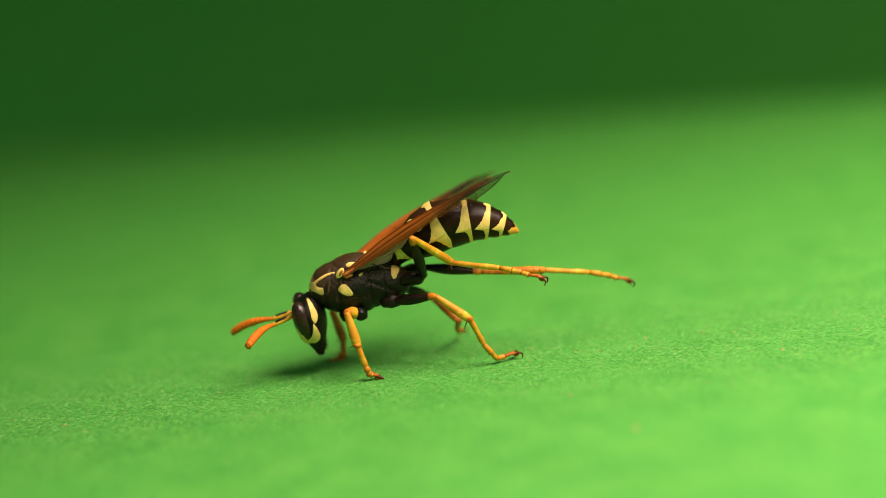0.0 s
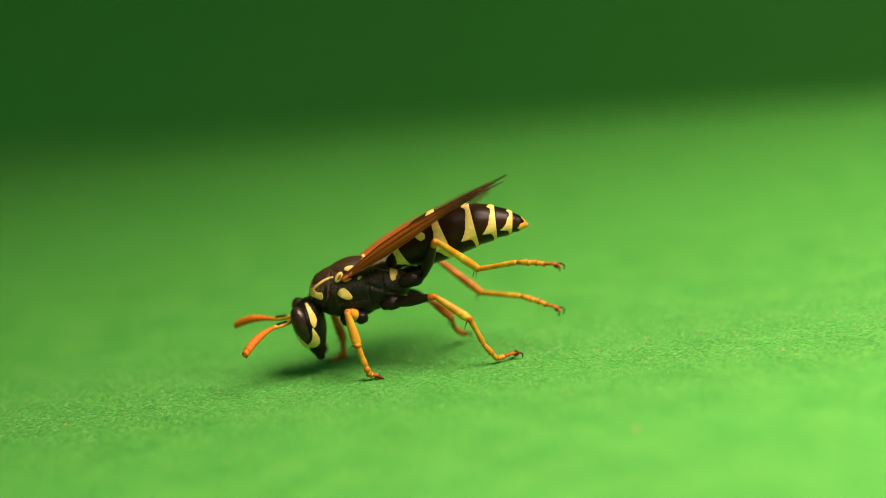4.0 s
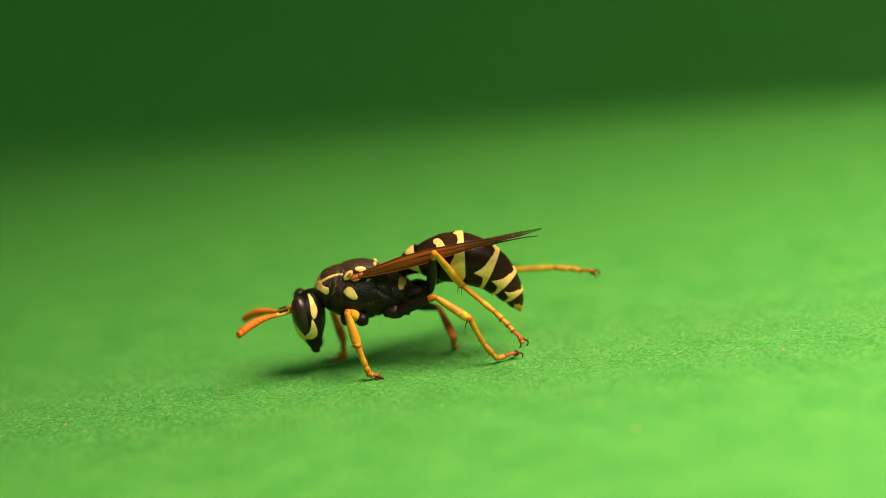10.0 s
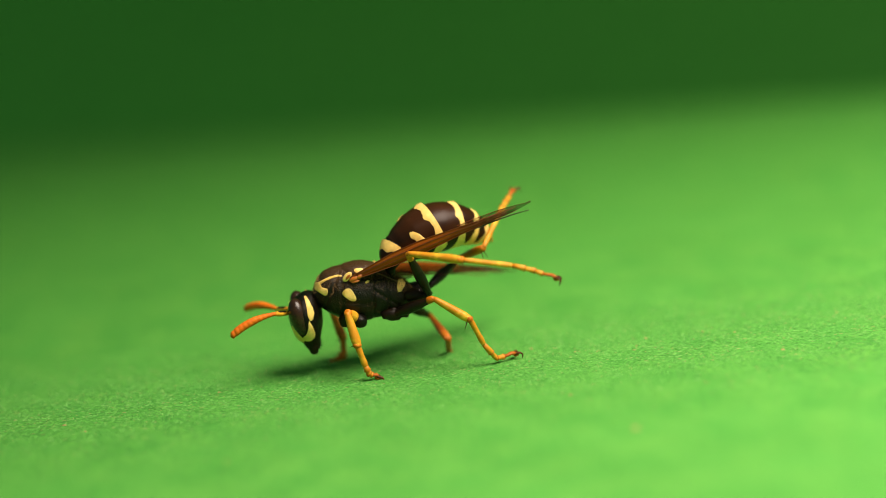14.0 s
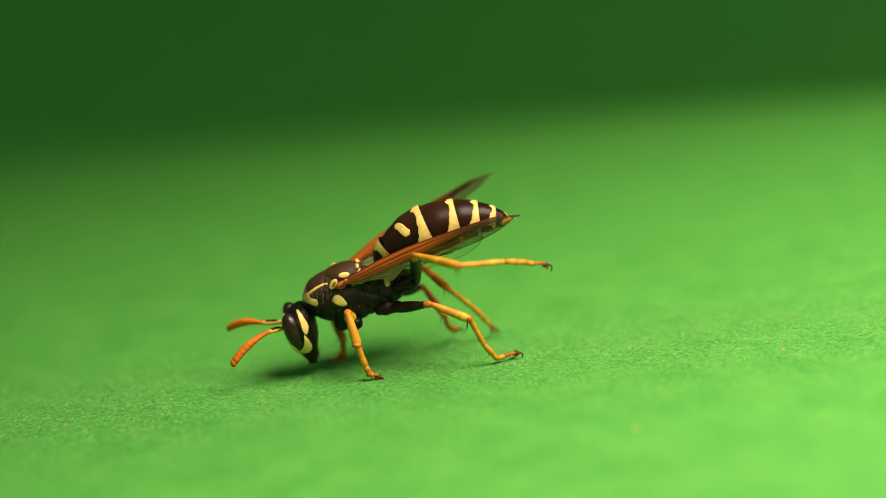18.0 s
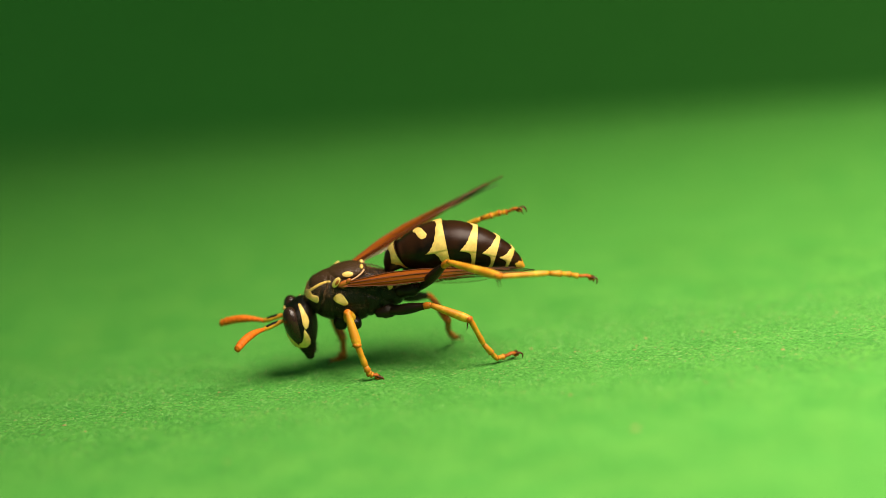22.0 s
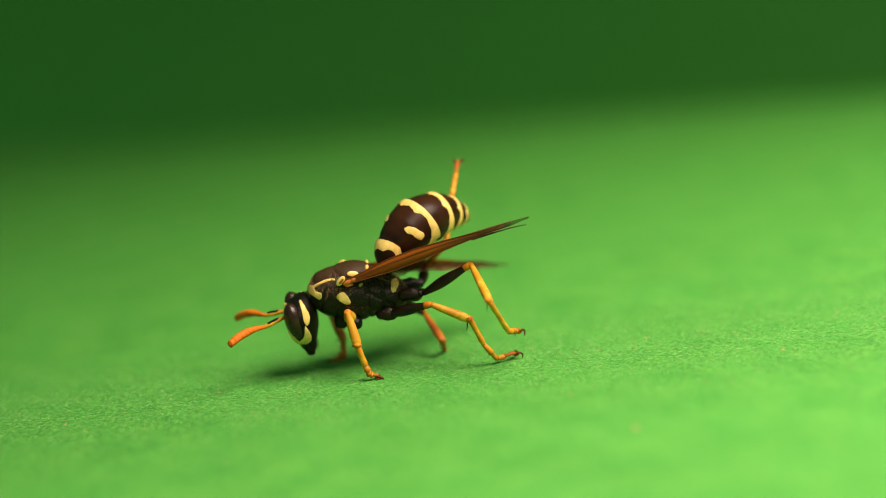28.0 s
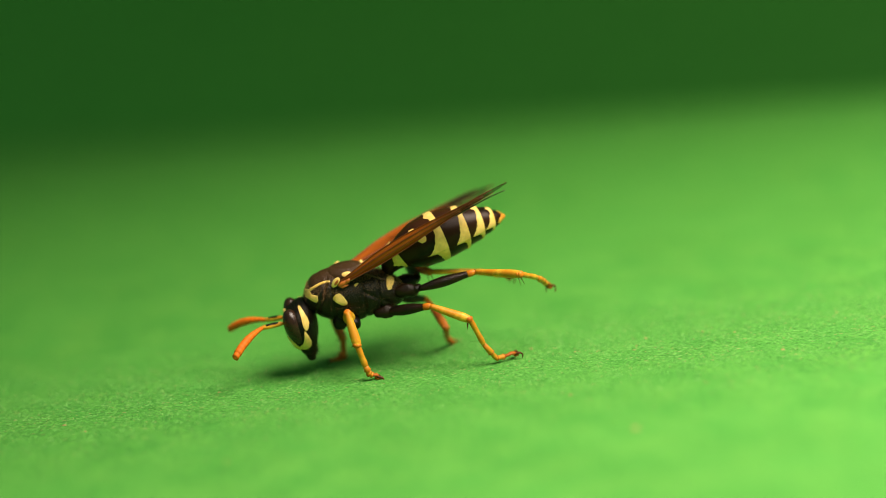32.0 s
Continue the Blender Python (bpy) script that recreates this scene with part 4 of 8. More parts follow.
def key_planted(pieces, base_local, bodies, knee, ankle, bend, toe):
    """A leg that stands: the foot stays, the knee gives way to the body's moves."""
    lf, lt = (knee - Vector(base_local)).length, (ankle - knee).length
    poses = []
    for t, body in zip(TIMES, bodies):
        base = body @ Vector(base_local)
        d = (ankle - base).length
        way = (ankle - base) / d
        s = (lf * lf - lt * lt + d * d) / (2 * d)
        h = math.sqrt(max(0.0, lf * lf - s * s))
        foot = base + way * s
        out = knee - foot
        out = (out - way * out.dot(way)).normalized()
        k = foot + out * h
        poses.append([along(base, k, UP), along(k, ankle, UP), along(ankle, bend, UP), along(bend, toe, UP)])
    for i, piece in enumerate(pieces):
        walk(piece, [(t, p[i]) for t, p in zip(TIMES, poses)])


def key_abdomen(bodies, rows):
    """rows: seconds, hind end of the waist ring, middle and tip of the abdomen, and its roll."""
    poses = []
    for t, body in zip(TIMES, bodies):
        v = between(rows, t)
        a, p1, m, e = body @ Vector((-2.35, 0, 5.2)), Vector(v[0:3]), Vector(v[3:6]), Vector(v[6:9])
        # the waist ring rises from the thorax, the rest bows through middle and tip
        first, last = SEGMENTS[0][1], SEGMENTS[-1][1]
        ctrl = m * 2 - (p1 + e) / 2
        pts = [p1 * (1 - u) ** 2 + ctrl * 2 * u * (1 - u) + e * u * u for u in (i / 40 for i in range(41))]
        run = [0.0]
        for p, q in zip(pts, pts[1:]):
            run.append(run[-1] + (q - p).length)

        def spot(s):
            s = (s - first) * run[-1] / (last - first)
            for i in range(40):
                if s <= run[i + 1] or i == 39:
                    return pts[i].lerp(pts[i + 1], (s - run[i]) / (run[i + 1] - run[i]))

        ways = [(p1 - a).normalized()] + [(spot(s1) - spot(s0)).normalized() for s0, s1 in SEGMENTS[1:]]
        tilted = Matrix.Rotation(radians(-30), 3, ways[0].cross(ways[1])) @ ways[1]
        ways[0] = (ways[0] * 0.5 + tilted * 0.5).normalized()
        # the rings slide in one another: closer where the abdomen bends, apart where it is drawn out
        pulls = [0.4 * w0.angle(w1) * r for w0, w1, r in zip(ways[1:], ways[2:], (1.5, 1.3, 1.0, 0.6))] + [0.0]
        stretch = min(1.25, max(0.85, (run[-1] + sum(pulls)) / (last - first)))
        out, p = [], a
        for k, (s0, s1) in enumerate(SEGMENTS):
            up = ways[k].cross(Vector((0, 1, 0))).normalized()
            up = Matrix.Rotation(radians(v[9]), 3, ways[k]) @ up
            if k == 0:
                p = p1 - ways[0] * first
            out.append(along(p, p + ways[k], up))
            p = p1 if k == 0 else p + ways[k] * ((s1 - s0) * stretch - pulls[k - 1])
        poses.append(out)
    for k, piece in enumerate(abdomen):
        walk(piece, [(t, p[k]) for t, p in zip(TIMES, poses)])


def key_wing(piece, sign, bodies, rows):
    """rows: seconds, the tip and the roll; at roll 0 the hind margin points inwards, at 90 up."""
    out = []
    for t, body in zip(TIMES, bodies):
        v = between(rows, t)
        root = body @ (Vector((-5.7, -1.45, 6.3)) if sign < 0 else Vector((-5.6, 1.3, 6.15)))
        x = (Vector(v[0:3]) - root).normalized()
        inward = Vector((0, -sign, 0))
        inward = (inward - x * inward.dot(x)).normalized()
        lift = x.cross(inward)
        if lift.z < 0:
            lift = -lift
        back = inward * math.cos(radians(v[3])) + lift * math.sin(radians(v[3]))
        y = back * -sign
        m = Matrix((x, y, x.cross(y))).transposed().to_4x4()
        m.translation = root * MM
        out.append((t, m))
    walk(piece, out)


def motions():
    # the body rocks on its standing legs; rows: seconds, shift along and up, tilt, lean
    bodies = [shifted(*between(rows, t)) for rows in ([
        (0, -0.32, 0.31, -9.91, 3), (0.5, -0.31, 0.31, -10.66, 3), (1, -0.27, 0.26, -8.64, 3), (1.5, -0.23, 0.24, -7.03, 3), (2, -0.16, 0.23, -4.66, 3), (2.5, -0.13, 0.26, -5.57, 3),
        (3, -0.26, 0.18, -6.73, 3), (3.5, -0.42, 0.13, -13.69, 3), (5.5, -0.15, 0.06, -4.54, 0), (5.7, -0.15, 0.05, -3.97, 0), (6, -0.16, 0.04, -3.13, 0), (6.3, -0.16, 0.05, -3.47, 0),
        (6.5, -0.16, 0.05, -3.7, 0), (6.7, -0.16, 0.05, -3.47, 0), (7, -0.16, 0.04, -3.13, 0), (7.3, -0.16, 0.04, -3.66, 0), (7.5, -0.16, 0.03, -4.02, 0), (7.7, -0.14, 0.02, -3.36, 0),
        (8, -0.11, 0.01, -2.37, 0), (8.3, -0.06, 0.01, -1.11, 0), (8.5, -0.02, 0.01, -0.27, 0), (8.7, -0.01, 0, -0.16, 0), (9, 0, 0, 0, 0), (9.3, 0, 0, 0, 0),
        (9.5, 0, 0, 0, 0), (9.7, -0.03, -0.01, -0.33, 0), (10, -0.07, -0.03, -0.83, 0), (10.5, -0.05, -0.03, -1.64, 0), (11, -0.1, -0.02, -1.61, 0), (11.3, -0.11, 0, -3, 0),
        (11.5, -0.11, 0.01, -3.93, 0), (12, -0.28, 0.02, -6.61, 0), (12.5, -0.36, 0.06, -7.49, 0), (12.7, -0.32, 0.04, -6.29, 0), (13, -0.26, 0.01, -4.49, 0), (13.3, -0.14, -0.03, -1.7, 0),
        (13.5, -0.06, -0.06, 0.15, 0), (13.7, -0.1, -0.09, 0.09, 0), (14, -0.16, -0.13, -0.01, 0), (14.3, -0.12, -0.15, 0.85, 0), (14.5, -0.09, -0.17, 1.42, 0), (16.5, -0.25, -0.22, -0.46, 2),
        (17, -0.28, -0.15, -1.33, 2), (17.5, -0.53, -0.15, -8.21, 5), (18, -0.75, -0.27, -12.46, 7), (18.3, -0.69, -0.29, -11.08, 7), (18.5, -0.64, -0.3, -10.17, 7), (18.7, -0.63, -0.3, -9.99, 7),
        (19, -0.6, -0.29, -9.73, 7), (19.3, -0.62, -0.29, -10.07, 7), (19.5, -0.64, -0.29, -10.31, 7), (19.7, -0.66, -0.27, -10.08, 7), (20, -0.68, -0.24, -9.74, 7), (20.3, -0.6, -0.22, -8.34, 7),
        (20.5, -0.55, -0.2, -7.41, 7), (20.7, -0.6, -0.21, -7.22, 7), (21, -0.69, -0.22, -6.95, 7), (21.3, -0.63, -0.25, -7.32, 7), (21.5, -0.59, -0.28, -7.57, 7), (21.7, -0.63, -0.28, -7.41, 7),
        (22, -0.68, -0.28, -7.16, 7), (22.3, -0.67, -0.22, -8.7, 7), (22.5, -0.67, -0.19, -9.72, 7), (22.7, -0.64, -0.23, -8.44, 7), (23, -0.6, -0.3, -6.51, 7), (23.3, -0.59, -0.31, -4.9, 7),
        (23.5, -0.58, -0.32, -3.83, 7), (23.7, -0.6, -0.31, -3.5, 7), (24, -0.62, -0.3, -3.02, 7), (24.5, -0.63, -0.26, -3.87, 7), (25, -0.68, -0.25, -5.36, 7), (25.5, -0.61, -0.21, -5.13, 7),
        (27.5, -0.5, -0.25, -2.91, 7), (27.7, -0.51, -0.27, -2.66, 7), (28, -0.52, -0.29, -2.29, 7), (28.3, -0.53, -0.3, -3.1, 7), (28.5, -0.55, -0.31, -3.64, 7), (28.7, -0.55, -0.31, -3.78, 7),
        (29, -0.55, -0.32, -4, 7), (29.3, -0.56, -0.33, -3.71, 7), (29.5, -0.56, -0.34, -3.52, 7), (29.7, -0.61, -0.33, -4.15, 7), (30, -0.68, -0.31, -5.1, 7), (30.3, -0.72, -0.31, -7.15, 7),
        (30.5, -0.75, -0.3, -8.52, 7), (30.7, -0.73, -0.29, -7.9, 7), (31, -0.69, -0.28, -6.96, 7), (31.3, -0.7, -0.27, -7.65, 7), (31.5, -0.71, -0.26, -8.12, 7), (31.7, -0.72, -0.27, -7.58, 7),
        (32, -0.72, -0.28, -6.77, 7),
    ],) for t in TIMES]
    walk(thorax, [(t, metres(m)) for t, m in zip(TIMES, bodies)])
    # the head nods
    heads = [shifted(*between(rows, t), side=(-1.2, 4.2)) for rows in ([
        (0, -0.14, 0.01, -5.89, 3), (0.5, -0.21, 0.08, -7.46, 3), (1, -0.13, 0.02, -5.63, 3), (1.5, -0.12, 0.08, -5.63, 3), (2, -0.02, -0.01, -1.81, 3), (2.5, -0.03, 0.09, -3.61, 3),
        (3, -0.11, -0.08, -3.78, 3), (3.5, -0.26, -0.21, -8.13, 3), (5.5, -0.2, 0.03, -3.65, 0), (5.7, -0.2, 0.03, -3.65, 0), (6, -0.2, 0.03, -3.65, 0), (6.3, -0.19, -0.03, -2.53, 0),
        (6.5, -0.19, -0.07, -1.78, 0), (6.7, -0.19, -0.07, -1.78, 0), (7, -0.19, -0.07, -1.78, 0), (7.3, -0.16, -0.11, -1.78, 0), (7.5, -0.14, -0.13, -1.78, 0), (7.7, -0.12, -0.11, -1.84, 0),
        (8, -0.09, -0.08, -1.93, 0), (8.3, -0.04, -0.04, -0.81, 0), (8.5, -0, -0.02, -0.06, 0), (8.7, 0, -0.01, -0.04, 0), (9, 0, 0, 0, 0), (9.3, 0, 0, 0, 0),
        (9.5, 0, 0, 0, 0), (9.7, -0.02, -0.02, 0.05, 0), (10, -0.06, -0.06, 0.13, 0), (10.5, -0.02, -0.13, -0.06, 0), (11, -0.07, -0.13, 0.08, 0), (11.3, -0.08, -0.1, -1.12, 0),
        (11.5, -0.09, -0.08, -1.93, 0), (12, -0.23, -0.2, -3.82, 0), (12.5, -0.36, -0.12, -5.6, 0), (12.7, -0.29, -0.12, -4.07, 0), (13, -0.19, -0.13, -1.78, 0), (13.3, -0.11, -0.07, -0.67, 0),
        (13.5, -0.05, -0.03, 0.07, 0), (13.7, -0.15, -0.04, -0.71, 0), (14, -0.29, -0.05, -1.89, 0), (14.3, -0.22, -0.1, -0.7, 0), (14.5, -0.17, -0.12, 0.09, 0), (16.5, -0.24, -0.27, -0.02, 2),
        (17, -0.3, -0.11, -1.88, 2), (17.5, -0.38, -0.29, -5.85, 5), (18, -0.83, -0.49, -8.39, 7), (18.3, -0.74, -0.49, -7.09, 7), (18.5, -0.68, -0.49, -6.22, 7), (18.7, -0.73, -0.44, -6.81, 7),
        (19, -0.8, -0.37, -7.7, 7), (19.3, -0.61, -0.48, -5.43, 7), (19.5, -0.49, -0.55, -3.91, 7), (19.7, -0.52, -0.52, -3.84, 7), (20, -0.58, -0.47, -3.72, 7), (20.3, -0.64, -0.43, -3.7, 7),
        (20.5, -0.68, -0.4, -3.69, 7), (20.7, -0.7, -0.42, -3.85, 7), (21, -0.74, -0.43, -4.09, 7), (21.3, -0.65, -0.46, -3.98, 7), (21.5, -0.58, -0.49, -3.91, 7), (21.7, -0.62, -0.45, -3.82, 7),
        (22, -0.68, -0.4, -3.69, 7), (22.3, -0.88, -0.38, -6.28, 7), (22.5, -1.01, -0.36, -8, 7), (22.7, -0.95, -0.32, -8.07, 7), (23, -0.85, -0.25, -8.16, 7), (23.3, -0.82, -0.19, -6.98, 7),
        (23.5, -0.8, -0.15, -6.2, 7), (23.7, -0.79, -0.19, -5.35, 7), (24, -0.78, -0.26, -4.08, 7), (24.5, -0.84, -0.14, -5.79, 7), (25, -0.88, -0.14, -7.8, 7), (25.5, -0.8, -0.19, -5.92, 7),
        (27.5, -0.59, -0.3, -1.84, 7), (27.7, -0.59, -0.26, -2.59, 7), (28, -0.6, -0.19, -3.7, 7), (28.3, -0.64, -0.26, -3.71, 7), (28.5, -0.66, -0.3, -3.71, 7), (28.7, -0.67, -0.3, -3.78, 7),
        (29, -0.67, -0.31, -3.89, 7), (29.3, -0.64, -0.32, -3.9, 7), (29.5, -0.62, -0.32, -3.9, 7), (29.7, -0.67, -0.31, -4.66, 7), (30, -0.75, -0.31, -5.8, 7), (30.3, -0.82, -0.31, -7.22, 7),
        (30.5, -0.86, -0.31, -8.16, 7), (30.7, -0.82, -0.32, -7.33, 7), (31, -0.76, -0.32, -6.07, 7), (31.3, -0.76, -0.35, -5.91, 7), (31.5, -0.76, -0.36, -5.8, 7), (31.7, -0.74, -0.37, -5.91, 7),
        (32, -0.72, -0.38, -6.08, 7),
    ],) for t in TIMES]
    walk(head, [(t, metres(m)) for t, m in zip(TIMES, heads)])
    # legs that stand
    key_planted(front_legs[-1], (-5.5, -1.0, 3.6), bodies, Vector((-6.15, -2.2, 4.34)), Vector((-5.72, -2.6, 2.25)), Vector((-5.4, -2.55, 0.98)), Vector((-5.1, -2.44, 0.06)))
    key_planted(front_legs[1], (-5.9, 1.0, 3.6), bodies, Vector((-7.25, 2.5, 3.4)), Vector((-6.85, 2.9, 1.38)), Vector((-6.9, 2.95, 0.55)), Vector((-7.2, 2.9, 0.1)))
    key_planted(middle_legs[-1], (-3.3, -1.0, 3.72), bodies, Vector((-0.76, -2.2, 4.76)), Vector((1.19, -2.35, 3.12)), Vector((1.85, -2.05, 1.42)), Vector((2.55, -1.7, 0.32)))
    # the raised middle leg; rows: seconds, knee, heel, foot joint, foot
    key_limb(middle_legs[1], LIFTED["lengths"], (-2.45, 1.0, 3.7), bodies, [
        (0, -1.1, 3.05, 3.5, 0.55, 1.34, 2.11, 0.35, 2.9, 1.29, 0.56, 4.17, 0.63), (0.5, -1.09, 2.97, 3.4, 0.35, 0.79, 2.54, 0.33, 2.27, 1.61, 0.67, 3.49, 0.85),
        (1, -1.1, 3.12, 3.48, 0.55, 1.42, 2.09, 0.38, 2.98, 1.29, 0.61, 4.27, 0.64), (1.5, -1.09, 3.12, 3.36, 0.4, 1.06, 2.32, 0.38, 2.54, 1.39, 0.73, 3.75, 0.63),
        (2, -1.11, 3.2, 3.34, 0.42, 1.36, 2, 0.34, 2.86, 1.08, 0.64, 4.08, 0.33), (2.5, -1.11, 3.13, 3.22, 0.46, 1.13, 2.15, 0.36, 2.62, 1.22, 0.65, 3.84, 0.47),
        (3, -1.13, 3.1, 3.25, 0.53, 1.39, 1.86, 0.36, 2.96, 1.06, 0.59, 4.24, 0.41), (3.5, -1.23, 3.04, 3.4, 0.17, 0.75, 2.78, 0.29, 2.16, 1.78, 0.75, 3.32, 0.96),
        (5.5, -0.98, 2.71, 2.53, -0.22, 0.17, 1.78, -0.22, 1.6, 0.78, 0.14, 2.77, -0.05), (5.7, -0.88, 2.66, 2.57, -0.19, 0.19, 1.6, -0.21, 1.67, 0.66, 0.14, 2.88, -0.1),
        (6, -0.74, 2.57, 2.63, -0.13, 0.24, 1.31, -0.18, 1.79, 0.49, 0.14, 3.06, -0.18), (6.3, -0.79, 2.66, 2.69, 0.05, 0.33, 1.49, -0.12, 1.86, 0.63, 0.11, 3.12, -0.07),
        (6.5, -0.82, 2.71, 2.73, 0.17, 0.4, 1.61, -0.07, 1.92, 0.72, 0.09, 3.16, -0.01), (6.7, -0.78, 2.7, 2.77, 0.26, 0.38, 1.73, 0.04, 1.89, 0.83, 0.22, 3.12, 0.09),
        (7, -0.72, 2.69, 2.84, 0.39, 0.34, 1.93, 0.2, 1.83, 0.99, 0.41, 3.05, 0.23), (7.3, -0.73, 2.71, 2.85, 0.32, 0.32, 2, 0.18, 1.77, 1.01, 0.43, 2.96, 0.19),
        (7.5, -0.74, 2.72, 2.85, 0.28, 0.3, 2.04, 0.17, 1.73, 1.01, 0.45, 2.9, 0.17), (7.7, -0.68, 2.69, 2.85, 0.22, 0.27, 1.93, 0.12, 1.7, 0.91, 0.4, 2.87, 0.08),
        (8, -0.6, 2.64, 2.84, 0.14, 0.23, 1.75, 0.04, 1.67, 0.75, 0.33, 2.85, -0.07), (8.3, -0.69, 2.75, 2.75, 0.08, 0.32, 1.72, 0.05, 1.76, 0.71, 0.38, 2.93, -0.11),
        (8.5, -0.75, 2.82, 2.69, 0.05, 0.38, 1.7, 0.05, 1.81, 0.69, 0.42, 2.98, -0.14), (8.7, -0.7, 2.76, 2.65, 0.06, 0.37, 1.52, 0.05, 1.83, 0.55, 0.39, 3.03, -0.23),
        (9, -0.63, 2.66, 2.6, 0.09, 0.37, 1.25, 0.04, 1.88, 0.35, 0.35, 3.12, -0.38), (9.3, -0.71, 2.75, 2.61, 0.05, 0.41, 1.38, -0.01, 1.88, 0.42, 0.3, 3.08, -0.37),
        (9.5, -0.76, 2.81, 2.62, 0.03, 0.44, 1.47, -0.05, 1.87, 0.47, 0.26, 3.05, -0.36), (9.7, -0.7, 2.75, 2.66, 0.06, 0.41, 1.43, -0.02, 1.89, 0.48, 0.29, 3.09, -0.3),
        (10, -0.61, 2.66, 2.72, 0.1, 0.38, 1.36, 0.02, 1.9, 0.49, 0.32, 3.15, -0.22), (10.5, -1.2, 2.93, 2.35, -0.35, 0.64, 1.1, -0.31, 2.05, 0.09, 0.09, 3.21, -0.74),
        (11, -0.99, 2.75, 2.38, -0.16, 0.53, 1, -0.18, 2.03, 0.09, 0.17, 3.26, -0.64), (11.3, -0.9, 2.7, 2.47, -0.05, 0.35, 1.31, -0.09, 1.85, 0.41, 0.24, 3.08, -0.33),
        (11.5, -0.84, 2.66, 2.53, 0.03, 0.25, 1.52, -0.03, 1.75, 0.62, 0.28, 2.98, -0.12), (12, -0.83, 2.67, 2.86, 0.17, 0.22, 2.1, 0.08, 1.73, 1.19, 0.36, 2.96, 0.45),
        (12.5, -0.78, 2.65, 3.09, 0.34, 0.43, 1.93, 0.21, 1.94, 1.04, 0.47, 3.18, 0.31), (12.7, -0.77, 2.79, 3.25, 0.43, 0.59, 2.1, 0.23, 2.06, 1.13, 0.44, 3.26, 0.34),
        (13, -0.76, 2.92, 3.5, 0.56, 0.78, 2.38, 0.27, 2.16, 1.29, 0.39, 3.29, 0.4), (13.3, -0.98, 2.98, 2.79, 0.12, 0.86, 1.43, -0.03, 2.32, 0.44, 0.21, 3.51, -0.36),
        (13.5, -1.13, 2.93, 2.34, -0.17, 0.86, 0.81, -0.23, 2.36, -0.1, 0.09, 3.58, -0.85), (13.7, -1.17, 2.92, 2.3, -0.2, 0.71, 0.99, -0.26, 2.17, 0.01, 0.06, 3.36, -0.78),
        (14, -1.23, 2.91, 2.24, -0.25, 0.55, 1.24, -0.3, 1.94, 0.17, 0.02, 3.08, -0.7), (14.3, -1.21, 2.98, 2.29, -0.19, 0.72, 1.11, -0.2, 2.16, 0.11, 0.15, 3.34, -0.7),
        (14.5, -1.2, 3.03, 2.33, -0.15, 0.85, 1.02, -0.13, 2.31, 0.07, 0.24, 3.51, -0.7), (16.5, -1.12, 2.95, 2.48, 0.03, 0.7, 1.4, -0.04, 2.14, 0.39, 0.26, 3.31, -0.43),
        (17, -0.99, 2.69, 2.39, -0.12, 0.27, 1.41, -0.2, 1.67, 0.35, 0.1, 2.82, -0.51), (17.5, -1.26, 3.04, 3.04, -0.27, 0.53, 2.53, -0.28, 1.91, 1.47, 0.08, 3.05, 0.6),
        (18, -1.5, 3.41, 4.05, -0.32, 1.44, 2.53, -0.26, 2.9, 1.59, 0.15, 4.1, 0.81), (18.3, -1.43, 3.29, 3.51, -0.28, 0.95, 2.64, -0.23, 2.39, 1.67, 0.17, 3.57, 0.87),
        (18.5, -1.39, 3.16, 3.17, -0.25, 0.7, 2.7, -0.21, 2.13, 1.7, 0.18, 3.3, 0.88), (18.7, -1.45, 3.29, 3.32, -0.33, 0.89, 2.62, -0.26, 2.28, 1.57, 0.15, 3.42, 0.72),
        (19, -1.55, 3.46, 3.56, -0.44, 1.18, 2.5, -0.34, 2.51, 1.38, 0.11, 3.6, 0.47), (19.3, -1.42, 3.23, 3.25, -0.31, 0.86, 2.41, -0.24, 2.25, 1.36, 0.17, 3.39, 0.51),
        (19.5, -1.33, 3.04, 3.05, -0.22, 0.62, 2.36, -0.18, 2.05, 1.36, 0.22, 3.21, 0.54), (19.7, -1.22, 3.1, 3.4, -0.16, 0.72, 2.53, -0.18, 2.11, 1.46, 0.18, 3.24, 0.59),
        (20, -1.05, 3.06, 3.97, -0.08, 0.77, 2.8, -0.17, 2.09, 1.65, 0.12, 3.18, 0.71), (20.3, -1.16, 3.16, 3.6, -0.03, 0.84, 2.65, -0.09, 2.21, 1.55, 0.23, 3.33, 0.65),
        (20.5, -1.23, 3.19, 3.36, 0.01, 0.87, 2.55, -0.03, 2.26, 1.49, 0.3, 3.4, 0.62), (20.7, -1.12, 3.11, 3.56, 0.01, 0.81, 2.56, -0.09, 2.21, 1.51, 0.19, 3.37, 0.65),
        (21, -0.95, 2.91, 3.88, 0.01, 0.68, 2.58, -0.18, 2.1, 1.54, 0.03, 3.26, 0.69), (21.3, -1.08, 3.06, 3.57, 0, 0.77, 2.49, -0.12, 2.2, 1.48, 0.15, 3.38, 0.65),
        (21.5, -1.16, 3.12, 3.37, 0, 0.8, 2.43, -0.07, 2.25, 1.44, 0.23, 3.43, 0.62), (21.7, -1.14, 3.08, 3.42, -0.05, 0.77, 2.4, -0.12, 2.22, 1.4, 0.18, 3.4, 0.59),
        (22, -1.1, 3.02, 3.51, -0.13, 0.72, 2.35, -0.2, 2.17, 1.35, 0.11, 3.35, 0.54), (22.3, -1.19, 3.01, 3.32, -0.13, 0.63, 2.44, -0.2, 2.1, 1.49, 0.11, 3.31, 0.71),
